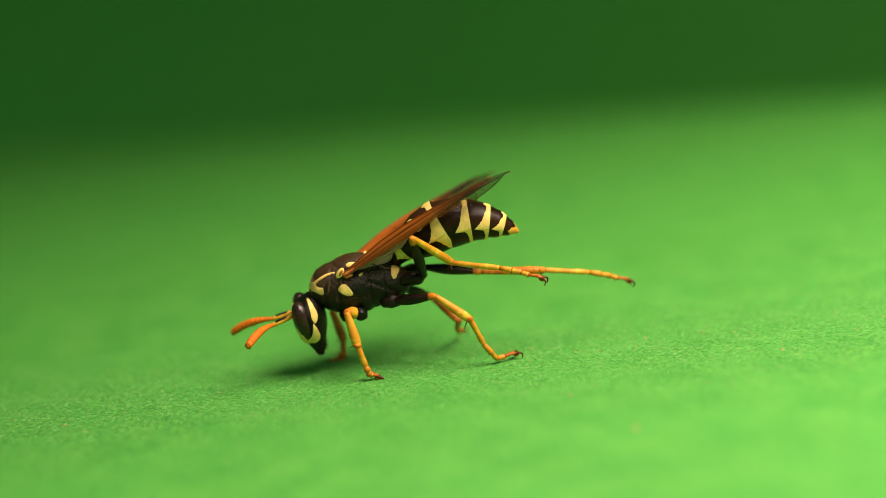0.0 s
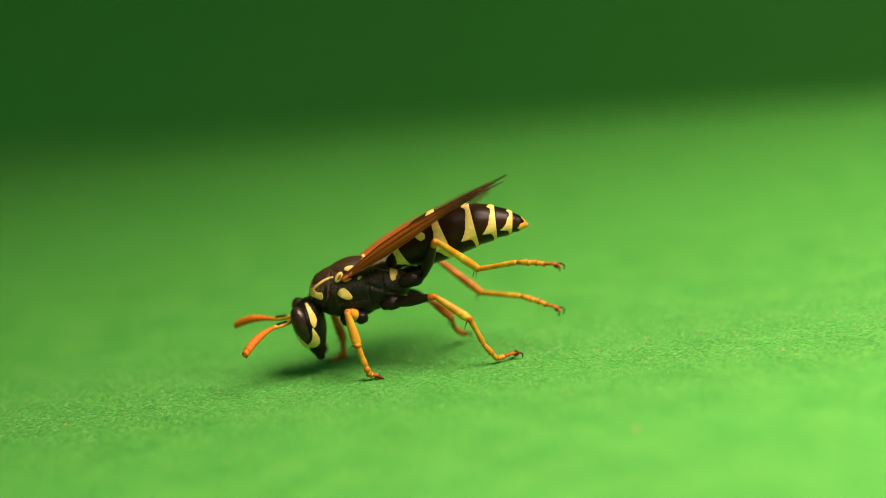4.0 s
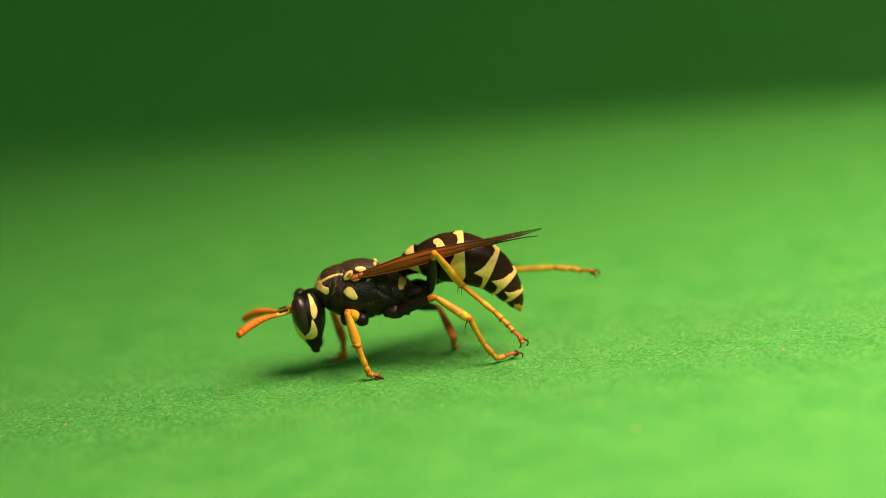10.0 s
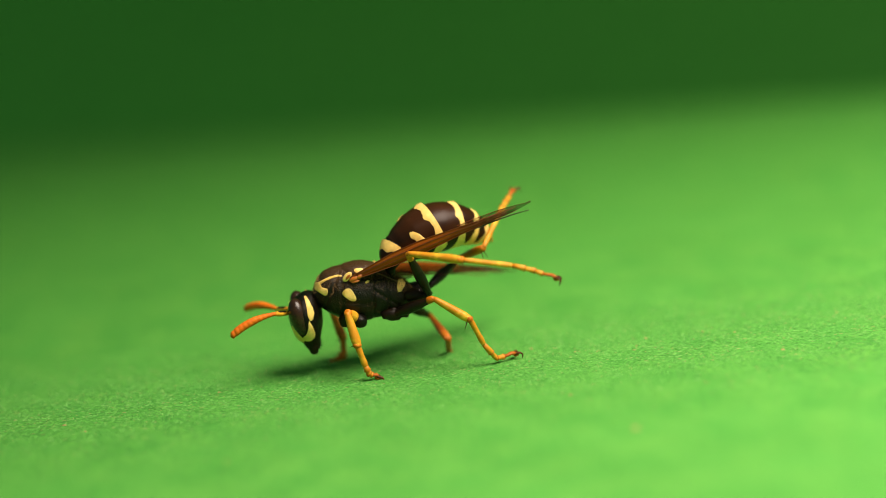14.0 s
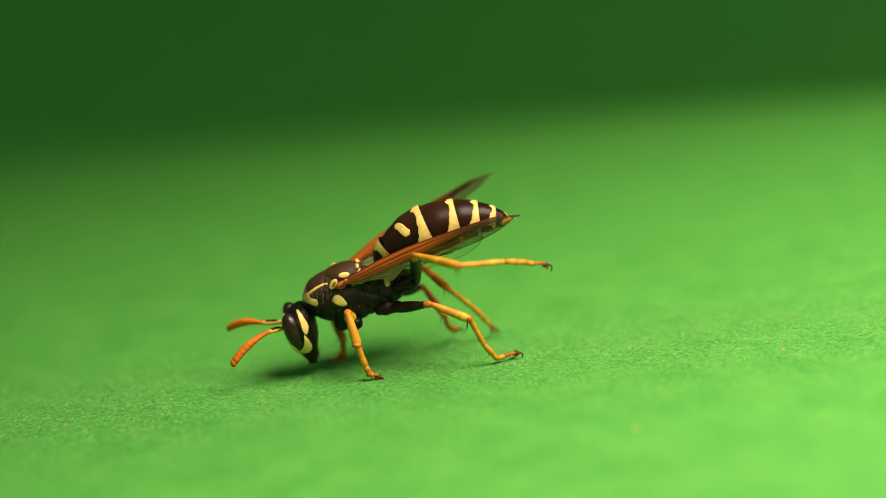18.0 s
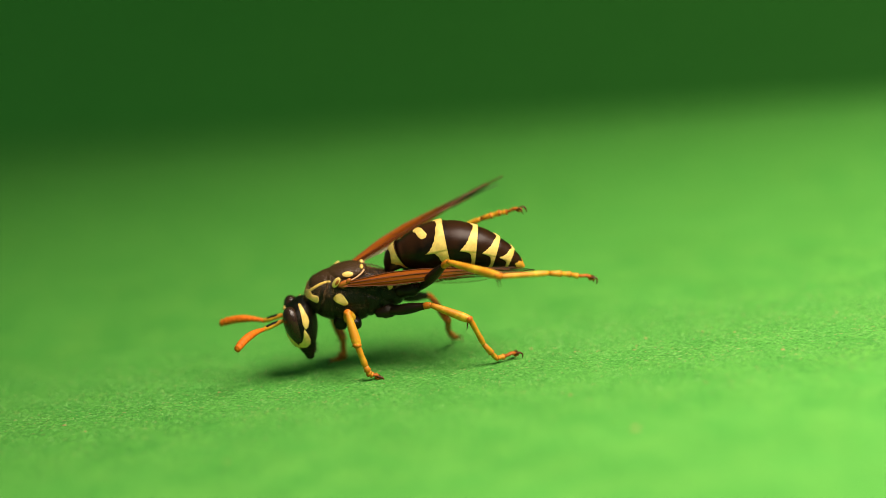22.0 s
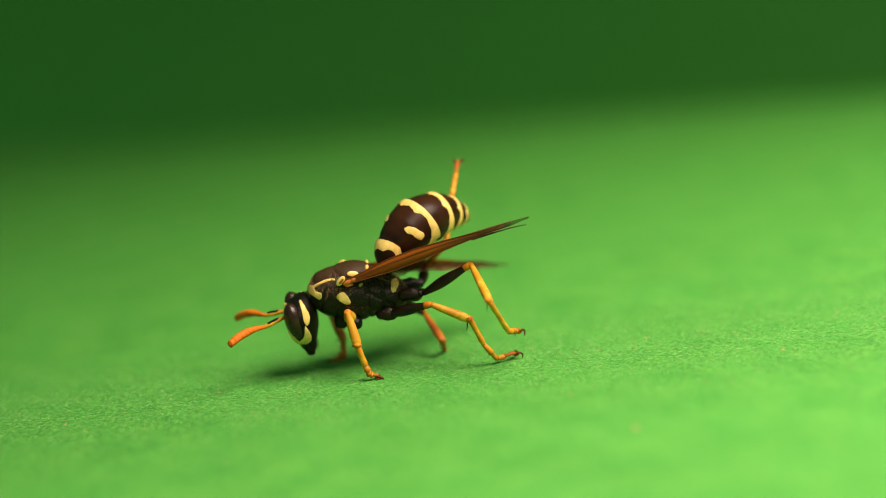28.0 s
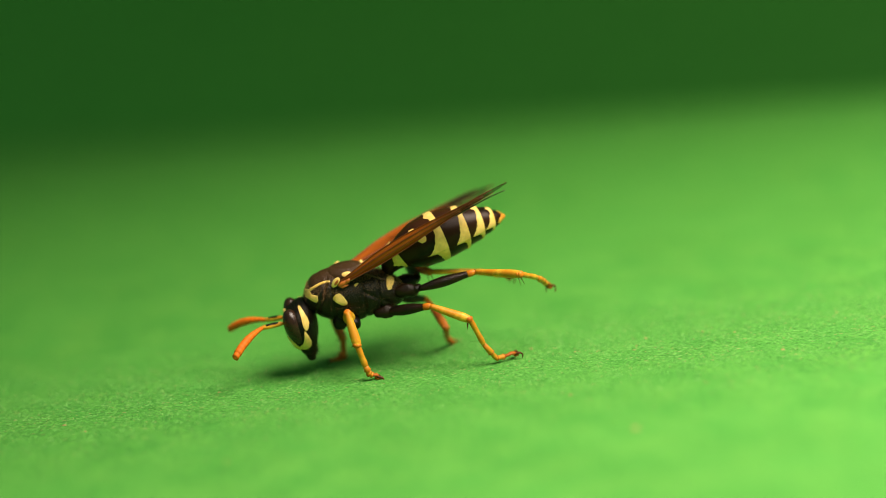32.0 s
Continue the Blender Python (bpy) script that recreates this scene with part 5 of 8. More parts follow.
        (22.5, -1.25, 2.98, 3.2, -0.14, 0.56, 2.51, -0.2, 2.05, 1.58, 0.11, 3.27, 0.83), (22.7, -1.18, 3.08, 3.4, -0.04, 0.76, 2.45, -0.14, 2.2, 1.43, 0.14, 3.37, 0.59),
        (23, -1.08, 3.13, 3.71, 0.11, 1.06, 2.35, -0.04, 2.39, 1.2, 0.2, 3.47, 0.26), (23.3, -1.01, 3.01, 3.44, 0.05, 0.87, 2.07, -0.12, 2.3, 1.03, 0.1, 3.46, 0.18),
        (23.5, -0.97, 2.91, 3.26, 0.01, 0.74, 1.88, -0.17, 2.22, 0.93, 0.04, 3.42, 0.14), (23.7, -0.89, 2.82, 3.33, 0.02, 0.66, 1.89, -0.19, 2.11, 0.9, 0, 3.3, 0.09),
        (24, -0.77, 2.64, 3.45, 0.05, 0.51, 1.92, -0.22, 1.93, 0.88, -0.07, 3.09, 0.03), (24.5, -0.82, 2.68, 3.37, 0, 0.53, 1.87, -0.22, 2.01, 0.92, -0.03, 3.22, 0.14),
        (25, -0.77, 2.55, 3.47, 0.05, 0.42, 1.94, -0.3, 1.88, 0.97, -0.22, 3.07, 0.17), (25.5, -0.82, 2.68, 3.37, -0.07, 0.49, 1.89, -0.24, 1.99, 0.96, -0.02, 3.22, 0.21),
        (27.5, -1.5, 2.94, 2.37, -0.63, 0.61, 1.2, -0.55, 2.05, 0.24, -0.12, 3.23, -0.56), (27.7, -1.52, 2.97, 2.37, -0.62, 0.68, 1.16, -0.56, 2.13, 0.19, -0.15, 3.31, -0.6),
        (28, -1.56, 3.02, 2.37, -0.6, 0.79, 1.09, -0.58, 2.25, 0.13, -0.2, 3.44, -0.66), (28.3, -1.59, 3.02, 2.37, -0.68, 0.74, 1.12, -0.61, 2.19, 0.15, -0.19, 3.37, -0.64),
        (28.5, -1.6, 3.01, 2.36, -0.74, 0.71, 1.13, -0.63, 2.14, 0.16, -0.18, 3.32, -0.63), (28.7, -1.63, 3.03, 2.37, -0.73, 0.75, 1.12, -0.65, 2.19, 0.14, -0.23, 3.37, -0.67),
        (29, -1.68, 3.06, 2.37, -0.71, 0.83, 1.09, -0.68, 2.26, 0.1, -0.3, 3.44, -0.72), (29.3, -1.56, 3.03, 2.42, -0.72, 0.71, 1.22, -0.65, 2.12, 0.22, -0.22, 3.28, -0.61),
        (29.5, -1.49, 3.01, 2.46, -0.72, 0.63, 1.31, -0.62, 2.03, 0.29, -0.18, 3.18, -0.54), (29.7, -1.19, 2.96, 2.88, -0.43, 0.63, 1.64, -0.45, 2.04, 0.61, -0.1, 3.2, -0.23),
        (30, -0.76, 2.59, 3.58, 0.01, 0.34, 2.2, -0.18, 1.75, 1.16, 0.02, 2.91, 0.31), (30.3, -0.89, 2.71, 3.49, -0.07, 0.4, 2.23, -0.23, 1.86, 1.25, 0, 3.06, 0.45),
        (30.5, -0.97, 2.76, 3.43, -0.12, 0.43, 2.25, -0.26, 1.91, 1.31, -0.01, 3.13, 0.54), (30.7, -0.93, 2.75, 3.48, -0.08, 0.41, 2.32, -0.23, 1.87, 1.34, 0.01, 3.06, 0.54),
        (31, -0.87, 2.73, 3.55, -0.02, 0.38, 2.43, -0.18, 1.79, 1.39, 0.05, 2.95, 0.54), (31.3, -1.19, 3.03, 3.37, -0.17, 0.76, 2.21, -0.28, 2.2, 1.21, 0, 3.38, 0.39),
        (31.5, -1.4, 3.17, 3.27, -0.28, 0.96, 2.07, -0.34, 2.42, 1.1, -0.03, 3.61, 0.3), (31.7, -1.38, 3.16, 3.27, -0.28, 1, 1.97, -0.35, 2.47, 1, -0.03, 3.67, 0.22),
        (32, -1.35, 3.14, 3.27, -0.29, 1.07, 1.8, -0.35, 2.55, 0.86, -0.05, 3.76, 0.08),
    ])
    # hind legs brush wings and abdomen
    key_limb(hind_legs[-1], HIND["lengths"], (-0.95, -1.05, 4.75), bodies, [
        (0, -1.77, -2.95, 8.59, 0.57, -0.88, 6.34, 3.3, -1.71, 5.96, 6.03, -2.54, 5.29), (0.5, -3.5, -2.86, 7.72, -0.74, -5.54, 7.66, 2.15, -5.59, 8.13, 5.03, -5.64, 8.31),
        (1, 2.3, -0.8, 5.95, 4.59, -3.67, 4.77, 6.92, -2.66, 3.52, 9.24, -1.65, 1.96), (1.5, 1.78, -2.45, 6.58, 4.11, -5.08, 5.03, 6.74, -4.09, 4.47, 9.37, -3.09, 3.61),
        (2, 2.44, -0.88, 5.33, 5.11, -3.49, 4.38, 7.77, -2.36, 4.81, 10.43, -1.24, 4.95), (2.5, 2.47, -0.9, 5.37, 4.73, -3.46, 3.6, 6.63, -1.54, 2.69, 8.52, 0.38, 1.48),
        (3, 2.34, -0.91, 5.33, 4.52, -3.87, 4.2, 6.82, -2.2, 3.76, 9.11, -0.52, 3.02), (3.5, -0.17, -3.14, 8.23, 1.02, -0.12, 6.18, 3.35, -1.82, 6.62, 5.67, -3.53, 6.75),
        (4.5, -0.28, -2.91, 8.16, 2.9, -3.63, 6.1, 5.68, -4.42, 6.23, 8.51, -5.24, 6.02), (5.5, -0.38, -2.68, 8.08, 2.28, -5.43, 7.63, 4.92, -4.27, 7.43, 7.55, -3.11, 6.92),
        (5.7, 1.57, -2.47, 6.78, 4.9, -4.15, 5.85, 7.46, -2.78, 6.03, 10.01, -1.41, 5.91), (6, -0.5, -2.47, 8.12, 0.9, -5.78, 6.75, 3.15, -4.59, 5.51, 5.41, -3.4, 3.98),
        (6.3, -0.11, -2.67, 7.93, 2.17, -5.59, 6.89, 4.99, -4.97, 6.7, 7.8, -4.36, 6.21), (6.5, 1.15, -2.79, 7, 4.1, -2.4, 4.55, 6.66, -1.12, 4.27, 9.23, 0.16, 3.7),
        (6.7, 1.52, -2.78, 6.45, 5.01, -3.32, 4.92, 7.51, -2.01, 4.39, 10, -0.69, 3.57), (7, 1.57, -2.98, 5.99, 5, -2.02, 4.52, 7.85, -2.47, 4.96, 10.7, -2.92, 5.1),
        (7.3, 1.72, -2.32, 6.61, 4.71, -4.75, 6.58, 7.39, -3.62, 6.66, 10.06, -2.5, 6.45), (7.5, -2.2, -3.05, 7.63, 0.99, -1.41, 6.22, 3.61, -2.52, 5.84, 6.24, -3.63, 5.17),
        (7.7, -2.41, -3.1, 7.42, 0.97, -1.74, 6.15, 3.63, -2.81, 6.7, 6.3, -3.88, 6.94), (8, -1.36, -3.07, 7.68, 1.37, -1.33, 5.61, 3.87, -2.16, 4.4, 5.24, -1.45, 1.88),
        (8.3, -3.18, -2.65, 6.99, 0.59, -2.87, 6.24, 2.78, -1.88, 4.76, 4.96, -0.88, 2.98), (8.5, -3.95, -1.29, 6.65, -0.78, -3.46, 6.83, 2.01, -2.74, 6.71, 4.81, -2.03, 6.29),
        (8.7, -2.48, -2.93, 7.21, 1.29, -3.2, 6.47, 3.04, -1.82, 4.77, 4.8, -0.45, 2.77), (9, -3.13, -2.45, 7.05, -0.1, -4.81, 7.22, 2.78, -4.72, 6.88, 4.67, -5.36, 4.71),
        (9.3, -0.42, -3.31, 7.25, 1.92, -1.47, 4.81, 3.74, -3.41, 3.83, 5.57, -5.36, 2.55), (9.5, -1.1, -3.14, 7.46, 1.23, -1.06, 5.21, 3.42, -2.58, 4.22, 5.61, -4.1, 2.93),
        (9.7, -0.44, -2.95, 7.57, 1.57, -1.41, 4.66, 2.88, -3.75, 3.7, 4.19, -6.09, 2.44), (10, -0.57, -3, 7.57, 0.98, -0.78, 4.83, 2.63, -2.73, 3.6, 4.27, -4.69, 2.08),
        (10.5, -0.24, -3.02, 7.54, 1.2, -0.75, 4.79, 2.72, -2.83, 3.62, 4.24, -4.92, 2.15), (11, -0.36, -3.14, 7.47, 1.3, -1, 4.73, 3.3, -1.59, 2.72, 4.41, -4.25, 2.06),
        (11.3, 0.03, -3.28, 7.31, 1.7, -1.45, 4.36, 2.8, -4.07, 3.91, 3.89, -6.68, 3.15), (11.5, 0.36, -3.38, 7.09, 1.59, -1.19, 4.17, 3.06, -2.62, 2.12, 4.45, -0.18, 1.23),
        (12, 0.49, -3.23, 7.24, 1.26, -0.82, 4.34, 2.45, -2.76, 2.54, 4.02, -0.53, 1.42), (12.5, -0.53, -3.15, 7.94, 1.97, -1.58, 5.47, 3.71, -3.79, 4.91, 5.45, -6, 4.05),
        (12.7, -3.52, -2.53, 7.4, 0.31, -2.62, 7.11, 3.21, -2.8, 7.14, 6.1, -2.97, 6.86), (13, -3.13, -3.09, 7.04, -0.76, -6.05, 7.71, 1.82, -4.9, 7.03, 4.5, -4.4, 5.91),
        (13.3, -2.25, -2.48, 7.77, 1.34, -3.85, 7.81, 3.79, -2.89, 6.75, 6.25, -1.93, 5.39), (13.5, -3.25, -2.3, 7.02, 0.07, -4.16, 7.64, 2.69, -2.94, 7.97, 5.32, -1.73, 8),
        (13.7, -0.74, -2.42, 7.82, 2.67, -2.93, 6.1, 4.83, -1.26, 5.27, 7, 0.41, 4.15), (14, -2.09, -2.57, 7.57, 1.11, -4.7, 7.39, 3.94, -4.94, 6.81, 6.72, -5.32, 5.92),
        (14.3, -0.94, -2.77, 7.52, 2.75, -3.11, 6.48, 5.06, -1.68, 5.61, 7.37, -0.25, 4.45), (14.5, 0.07, -2.7, 7.3, 2.04, -0.89, 4.53, 4.42, -2.13, 3.58, 6.8, -3.37, 2.33),
        (15.5, -0.6, -2.95, 7.26, 3, -3.26, 5.92, 5.83, -3.8, 5.58, 8.66, -4.32, 4.93), (16.5, -1.26, -3.2, 7.22, 2.36, -4.33, 7.9, 5, -3.16, 8.27, 7.64, -1.98, 8.34),
        (17, -0.17, -3.11, 7.22, 3.39, -4.56, 7.51, 6, -4.48, 8.91, 8.62, -4.41, 10), (17.5, -0.24, -3.15, 7.57, 3.01, -5.07, 8.33, 5.66, -4.45, 9.48, 8.31, -3.84, 10.33),
        (18, -1.76, -3.52, 7.67, 0.74, -6.44, 7.51, 3.43, -5.45, 7.22, 6.12, -4.45, 6.63), (18.3, -2.44, -3.51, 7.43, 0.45, -5.62, 8.85, 2.63, -3.74, 9.39, 4.8, -1.86, 9.63),
        (18.5, -2.89, -3.4, 7.25, 0.26, -3.65, 9.43, 2.09, -1.67, 10.66, 3.92, 0.3, 11.59), (18.7, -4.94, -0.61, 6.47, -1.15, -0.42, 7.13, 1.64, -0.38, 8.07, 4.43, -0.34, 8.72),
        (19, -3.14, -3.44, 6.95, -0.16, -5.04, 8.77, 1.55, -2.81, 9.65, 3.25, -0.58, 10.23), (19.3, -0.22, -3.45, 7.09, 3.59, -3.72, 6.6, 6.48, -3.91, 6.92, 9.37, -4.11, 6.94),
        (19.5, -3.24, -3.35, 7.07, 0.15, -4.49, 8.51, 2.26, -2.53, 8.32, 4.38, -0.58, 7.84), (19.7, -2.28, -3.47, 7.46, 0.98, -5.12, 8.67, 3.21, -3.31, 9.17, 5.45, -1.5, 9.38),
        (20, -0.86, -3.01, 7.9, 2.23, -5.17, 8.7, 4.59, -4.56, 10.42, 6.95, -3.96, 11.84), (20.3, -1.17, -3.41, 7.53, 1.29, -6.37, 7.62, 4.14, -5.97, 7.4, 6.99, -5.57, 6.87),
        (20.5, -3.71, -2.84, 7, -0.26, -3.05, 8.69, 1.49, -0.77, 9.25, 3.24, 1.51, 9.51), (20.7, -2.62, -2.56, 8, 1.21, -2.52, 8.42, 3.59, -2.73, 10.22, 5.97, -2.94, 11.71),
        (21, -0.03, -2.84, 7.48, 3.61, -3.78, 8.31, 6.07, -3.13, 9.85, 8.52, -2.47, 11.1), (21.3, -2.06, -3.29, 7.54, 1.76, -3.47, 7.06, 4.55, -2.89, 6.68, 7.34, -2.32, 6),
        (21.5, -4.77, -1.43, 6.43, -1.49, -2.62, 8.06, 0.51, -3.29, 10.19, 2.52, -3.95, 12.03), (21.7, -1.25, -3.03, 7.79, 1.7, -5.49, 7.54, 4.56, -5.09, 7.88, 7.43, -4.69, 7.91),
        (22, 0.13, -3.16, 6.97, 3.12, -5.52, 6.4, 5.93, -4.93, 6.12, 8.74, -4.34, 5.54), (22.3, -0.13, -3.51, 6.87, 2.17, -6.51, 6.11, 4.99, -6.24, 5.66, 7.82, -5.98, 4.91),
        (22.5, 0.93, -2.27, 7.24, 2.74, -5.26, 5.62, 4.67, -5.92, 3.56, 7.19, -4.61, 2.76), (22.7, -4.28, -2.6, 6.63, -0.44, -2.52, 6.96, 2.04, -1.35, 6.18, 4.52, -0.17, 5.09),
        (23, -4.84, -1.98, 5.53, -1.77, -3.02, 7.59, 0.97, -2.9, 8.7, 3.71, -2.79, 9.5), (23.3, -4.46, -2.41, 6.03, -0.78, -2.12, 7.14, 1.81, -3.12, 8.11, 4.41, -4.11, 8.79),
        (23.5, -4.81, -0.77, 6.14, -1.17, -1.91, 6.64, 1.54, -2.79, 6.23, 4.25, -3.66, 5.53), (23.7, -2.66, -2.57, 7.61, 0.64, -4.55, 7.65, 3.23, -3.38, 7.22, 5.82, -2.21, 6.49),
        (24, 0.18, -2.53, 7.27, 3.67, -4.09, 6.81, 5.71, -2.71, 5.44, 7.76, -1.33, 3.77), (24.5, 0.05, -2.85, 7.2, 3.68, -2.73, 5.9, 6.12, -2.04, 4.66, 8.57, -1.35, 3.11),
        (25, 1.03, -2.15, 6.86, 4.83, -2.43, 6.34, 7.21, -0.96, 5.72, 9.59, 0.52, 4.8), (25.5, -0.26, -3, 7.41, 2.85, -5.17, 6.72, 4.96, -3.23, 6.44, 7.08, -1.3, 5.87),
        (26.5, -0.17, -2.93, 7.36, 2.74, -3.6, 4.93, 5.34, -4.65, 4.18, 7.86, -5.65, 3.02), (27.5, -0.09, -2.85, 7.31, 1.04, -0.51, 4.47, 2.35, -2.95, 3.76, 3.67, -5.38, 2.75),
        (27.7, 1.74, -0.44, 6.28, 1.69, -3.45, 3.9, 2.86, -1.09, 2.84, 4.03, 1.28, 1.49), (28, 1.54, -1.67, 6.35, 2.41, -5.08, 4.79, 3.39, -3.66, 2.46, 4.15, -0.88, 1.85),
        (28.3, 1.57, -1.46, 6.42, 2.28, -4.93, 4.9, 3.24, -2.68, 3.48, 4.19, -0.44, 1.76), (28.5, 1.5, -1.68, 6.46, 2.05, -5.19, 4.99, 3.36, -3.92, 2.74, 4.17, -1.23, 1.82),
        (28.7, 1.34, -1.94, 6.56, 1.76, -5.33, 4.78, 2.91, -3.09, 3.48, 4.06, -0.85, 1.89), (29, 1.21, -2.26, 6.53, 2.14, -5.74, 5.16, 3.38, -4.48, 2.87, 4.11, -1.76, 1.98),
        (29.3, 0.82, -2.13, 7.07, 2.33, -5.34, 5.57, 3.93, -3.73, 3.91, 5.52, -2.11, 1.95), (29.5, 0.86, -2.46, 6.76, 2.04, -5.77, 5.19, 3.89, -4.23, 3.71, 5.74, -2.69, 1.94),
        (29.7, 1.23, -2.03, 6.6, 2.31, -5.56, 5.51, 4.02, -4, 3.92, 5.73, -2.44, 2.02), (30, 1.79, -0.58, 5.83, 3.73, -3.82, 5.06, 5.87, -4.44, 3.2, 7.92, -2.74, 1.94),
        (30.3, 1.03, -2.06, 6.91, 3.76, -4.47, 5.65, 5.92, -3.46, 4.15, 8.08, -2.44, 2.35), (30.5, 1.04, -1.99, 6.99, 3.29, -4.16, 4.74, 5.59, -3.08, 3.49, 7.89, -2.01, 1.93),
        (30.7, 0.81, -2.39, 7.01, 3, -5.21, 5.58, 5.53, -3.95, 5.08, 8.06, -2.69, 4.28), (31, 1.86, -0.69, 5.55, 4.09, -3.82, 5.41, 5.26, -1.41, 4.45, 6.43, 1, 3.2),
        (31.3, 1.87, -0.75, 5.36, 4.3, -3.72, 5.61, 5.48, -1.2, 4.94, 6.65, 1.32, 3.97), (31.5, 1.87, -0.79, 5.24, 4.45, -3.61, 5.74, 5.45, -1.11, 4.66, 6.51, -3.62, 5.77),
        (31.7, 1.86, -0.74, 5.39, 4.46, -3.55, 5.79, 5.55, -0.98, 5.14, 6.64, 1.58, 4.19), (32, 1.82, -0.66, 5.63, 4.49, -3.43, 5.85, 5.45, -0.9, 4.95, 6.42, 1.62, 3.75),
    ])
    key_limb(hind_legs[1], HIND["lengths"], (-0.95, 0.85, 4.75), bodies, [
        (0, 2.18, 0.68, 5.26, 6.01, 0.43, 5.02, 8.77, 0.99, 4.45, 11.52, 1.54, 3.57), (0.5, 2.17, 0.66, 5.26, 5.98, 0.37, 4.83, 8.54, 0.96, 3.75, 11.1, 1.55, 2.37),
        (1, 1.77, 2.76, 5.81, 4.63, 2.99, 3.25, 6.88, 1.5, 4.46, 9.14, 0.01, 5.36), (1.5, 1.23, 3.49, 5.65, 3.98, 4.15, 3.05, 5.94, 2.07, 3.72, 7.9, 0, 4.09),
        (2, 1.53, 3.25, 5.58, 4.21, 3.2, 2.81, 7, 3.71, 2.39, 9.8, 4.22, 1.66), (2.5, 1.36, 3.4, 4.95, 3.42, 4.69, 1.96, 5.4, 2.58, 1.92, 7.38, 0.47, 1.58),
        (3, 1.36, 3.27, 4.96, 3.87, 3.71, 2.07, 6.38, 2.28, 2.03, 8.9, 0.85, 1.69), (3.5, -0.97, 4.4, 5.68, 1.3, 3.59, 2.67, 2.61, 1.02, 2.56, 3.92, -1.56, 2.15),
        (4.5, 0.05, 4.02, 5.58, 3.27, 2.52, 4.08, 6.17, 2.41, 4.09, 9.08, 2.31, 3.64), (5.5, 1.08, 3.64, 5.49, 3.77, 0.97, 6.18, 6.21, 2.54, 6.3, 8.64, 4.11, 6.13),
        (5.7, 0.96, 3.75, 5.2, 3.61, 0.97, 5.5, 6.01, 2.6, 5.57, 8.41, 4.23, 5.33), (6, 0.78, 3.85, 4.76, 3.38, 1.03, 4.46, 5.72, 2.74, 4.44, 8.05, 4.44, 4.12),
        (6.3, -0.32, 4.3, 4.77, 1.79, 1.17, 5.52, 3.98, 3.07, 5.83, 6.17, 4.96, 5.83), (6.5, -1.06, 4.39, 4.83, 0.73, 1.28, 6.22, 2.82, 3.26, 6.76, 4.91, 5.23, 7),
        (6.7, -0.44, 4.29, 4.5, 1.88, 1.38, 5.46, 3.62, 3.69, 5.33, 5.36, 5.99, 4.9), (7, 0.48, 3.89, 4.07, 3.62, 1.67, 4.28, 4.82, 4.03, 3.23, 6.01, 6.38, 1.88),
        (7.3, -0.05, 4.15, 4.28, 2.16, 1.61, 6.13, 3.52, 3.97, 5.28, 4.88, 6.32, 4.13), (7.5, -0.4, 4.27, 4.43, 1.2, 2.17, 7.23, 2.68, 4.51, 6.51, 4.15, 6.85, 5.49),
        (7.7, -0.42, 4.26, 4.29, 0.83, 2.07, 7.2, 2.3, 4.48, 6.68, 3.76, 6.9, 5.86), (8, -0.44, 4.24, 4.08, 0.28, 2, 7.13, 1.72, 4.49, 6.92, 3.16, 6.98, 6.42),
        (8.3, -0.81, 4.38, 4.52, 0.8, 1.83, 6.92, 2.41, 4.21, 6.63, 4.01, 6.58, 6.04), (8.5, -1.06, 4.4, 4.83, 1.14, 1.88, 6.74, 2.86, 4.17, 6.4, 4.58, 6.45, 5.76),
        (8.7, -0.04, 4.28, 4.75, 2.18, 1.23, 5.51, 4.12, 3.24, 4.91, 6.07, 5.26, 4), (9, 1.46, 3.46, 4.78, 3.87, 5.28, 2.39, 6, 3.32, 2.34, 8.13, 1.37, 1.99),
        (9.3, 0.16, 4.22, 4.74, 2.9, 1.54, 4.44, 5.51, 2.75, 4.2, 8.12, 3.96, 3.67), (9.5, -0.71, 4.39, 4.79, 2.35, 2.06, 5.02, 5.16, 2.76, 5.34, 7.97, 3.46, 5.36),
        (9.7, 0.37, 4.12, 5.03, 3.05, 1.36, 5.12, 5.8, 2.28, 5.13, 8.54, 3.21, 4.84), (10, 1.97, 2.56, 5.65, 4.26, 5.22, 4.05, 6.82, 3.87, 4.25, 9.38, 2.51, 4.15),
        (10.5, -1.02, 4.38, 5.19, 0.86, 1.81, 7.34, 2.22, 4.07, 6.3, 3.58, 6.34, 4.95), (11, 1.03, 3.72, 5, 2.67, 0.28, 4.49, 5.28, 1.3, 3.89, 7.89, 2.31, 3),
        (11.3, 1.22, 3.58, 4.87, 3.07, 5.82, 2.34, 5.72, 4.68, 2.19, 8.37, 3.55, 1.74), (11.5, 1.35, 3.46, 4.8, 3.24, 5.27, 1.98, 5.93, 4.26, 1.74, 8.62, 3.25, 1.2),
        (12, 1.66, 2.83, 4.68, 3.41, 5.41, 2.41, 5.12, 3.07, 2.74, 6.83, 0.74, 2.76), (12.5, -0.4, 4.17, 4.46, 1.46, 1.6, 6.63, 2.71, 3.82, 5.41, 3.96, 6.05, 3.89),
        (12.7, -0.73, 4.34, 4.88, 1.16, 1.56, 6.76, 2.6, 3.96, 6.14, 4.04, 6.35, 5.21), (13, -1.21, 4.37, 5.57, 0.7, 1.35, 7, 2.42, 3.67, 7.33, 4.15, 6, 7.37),
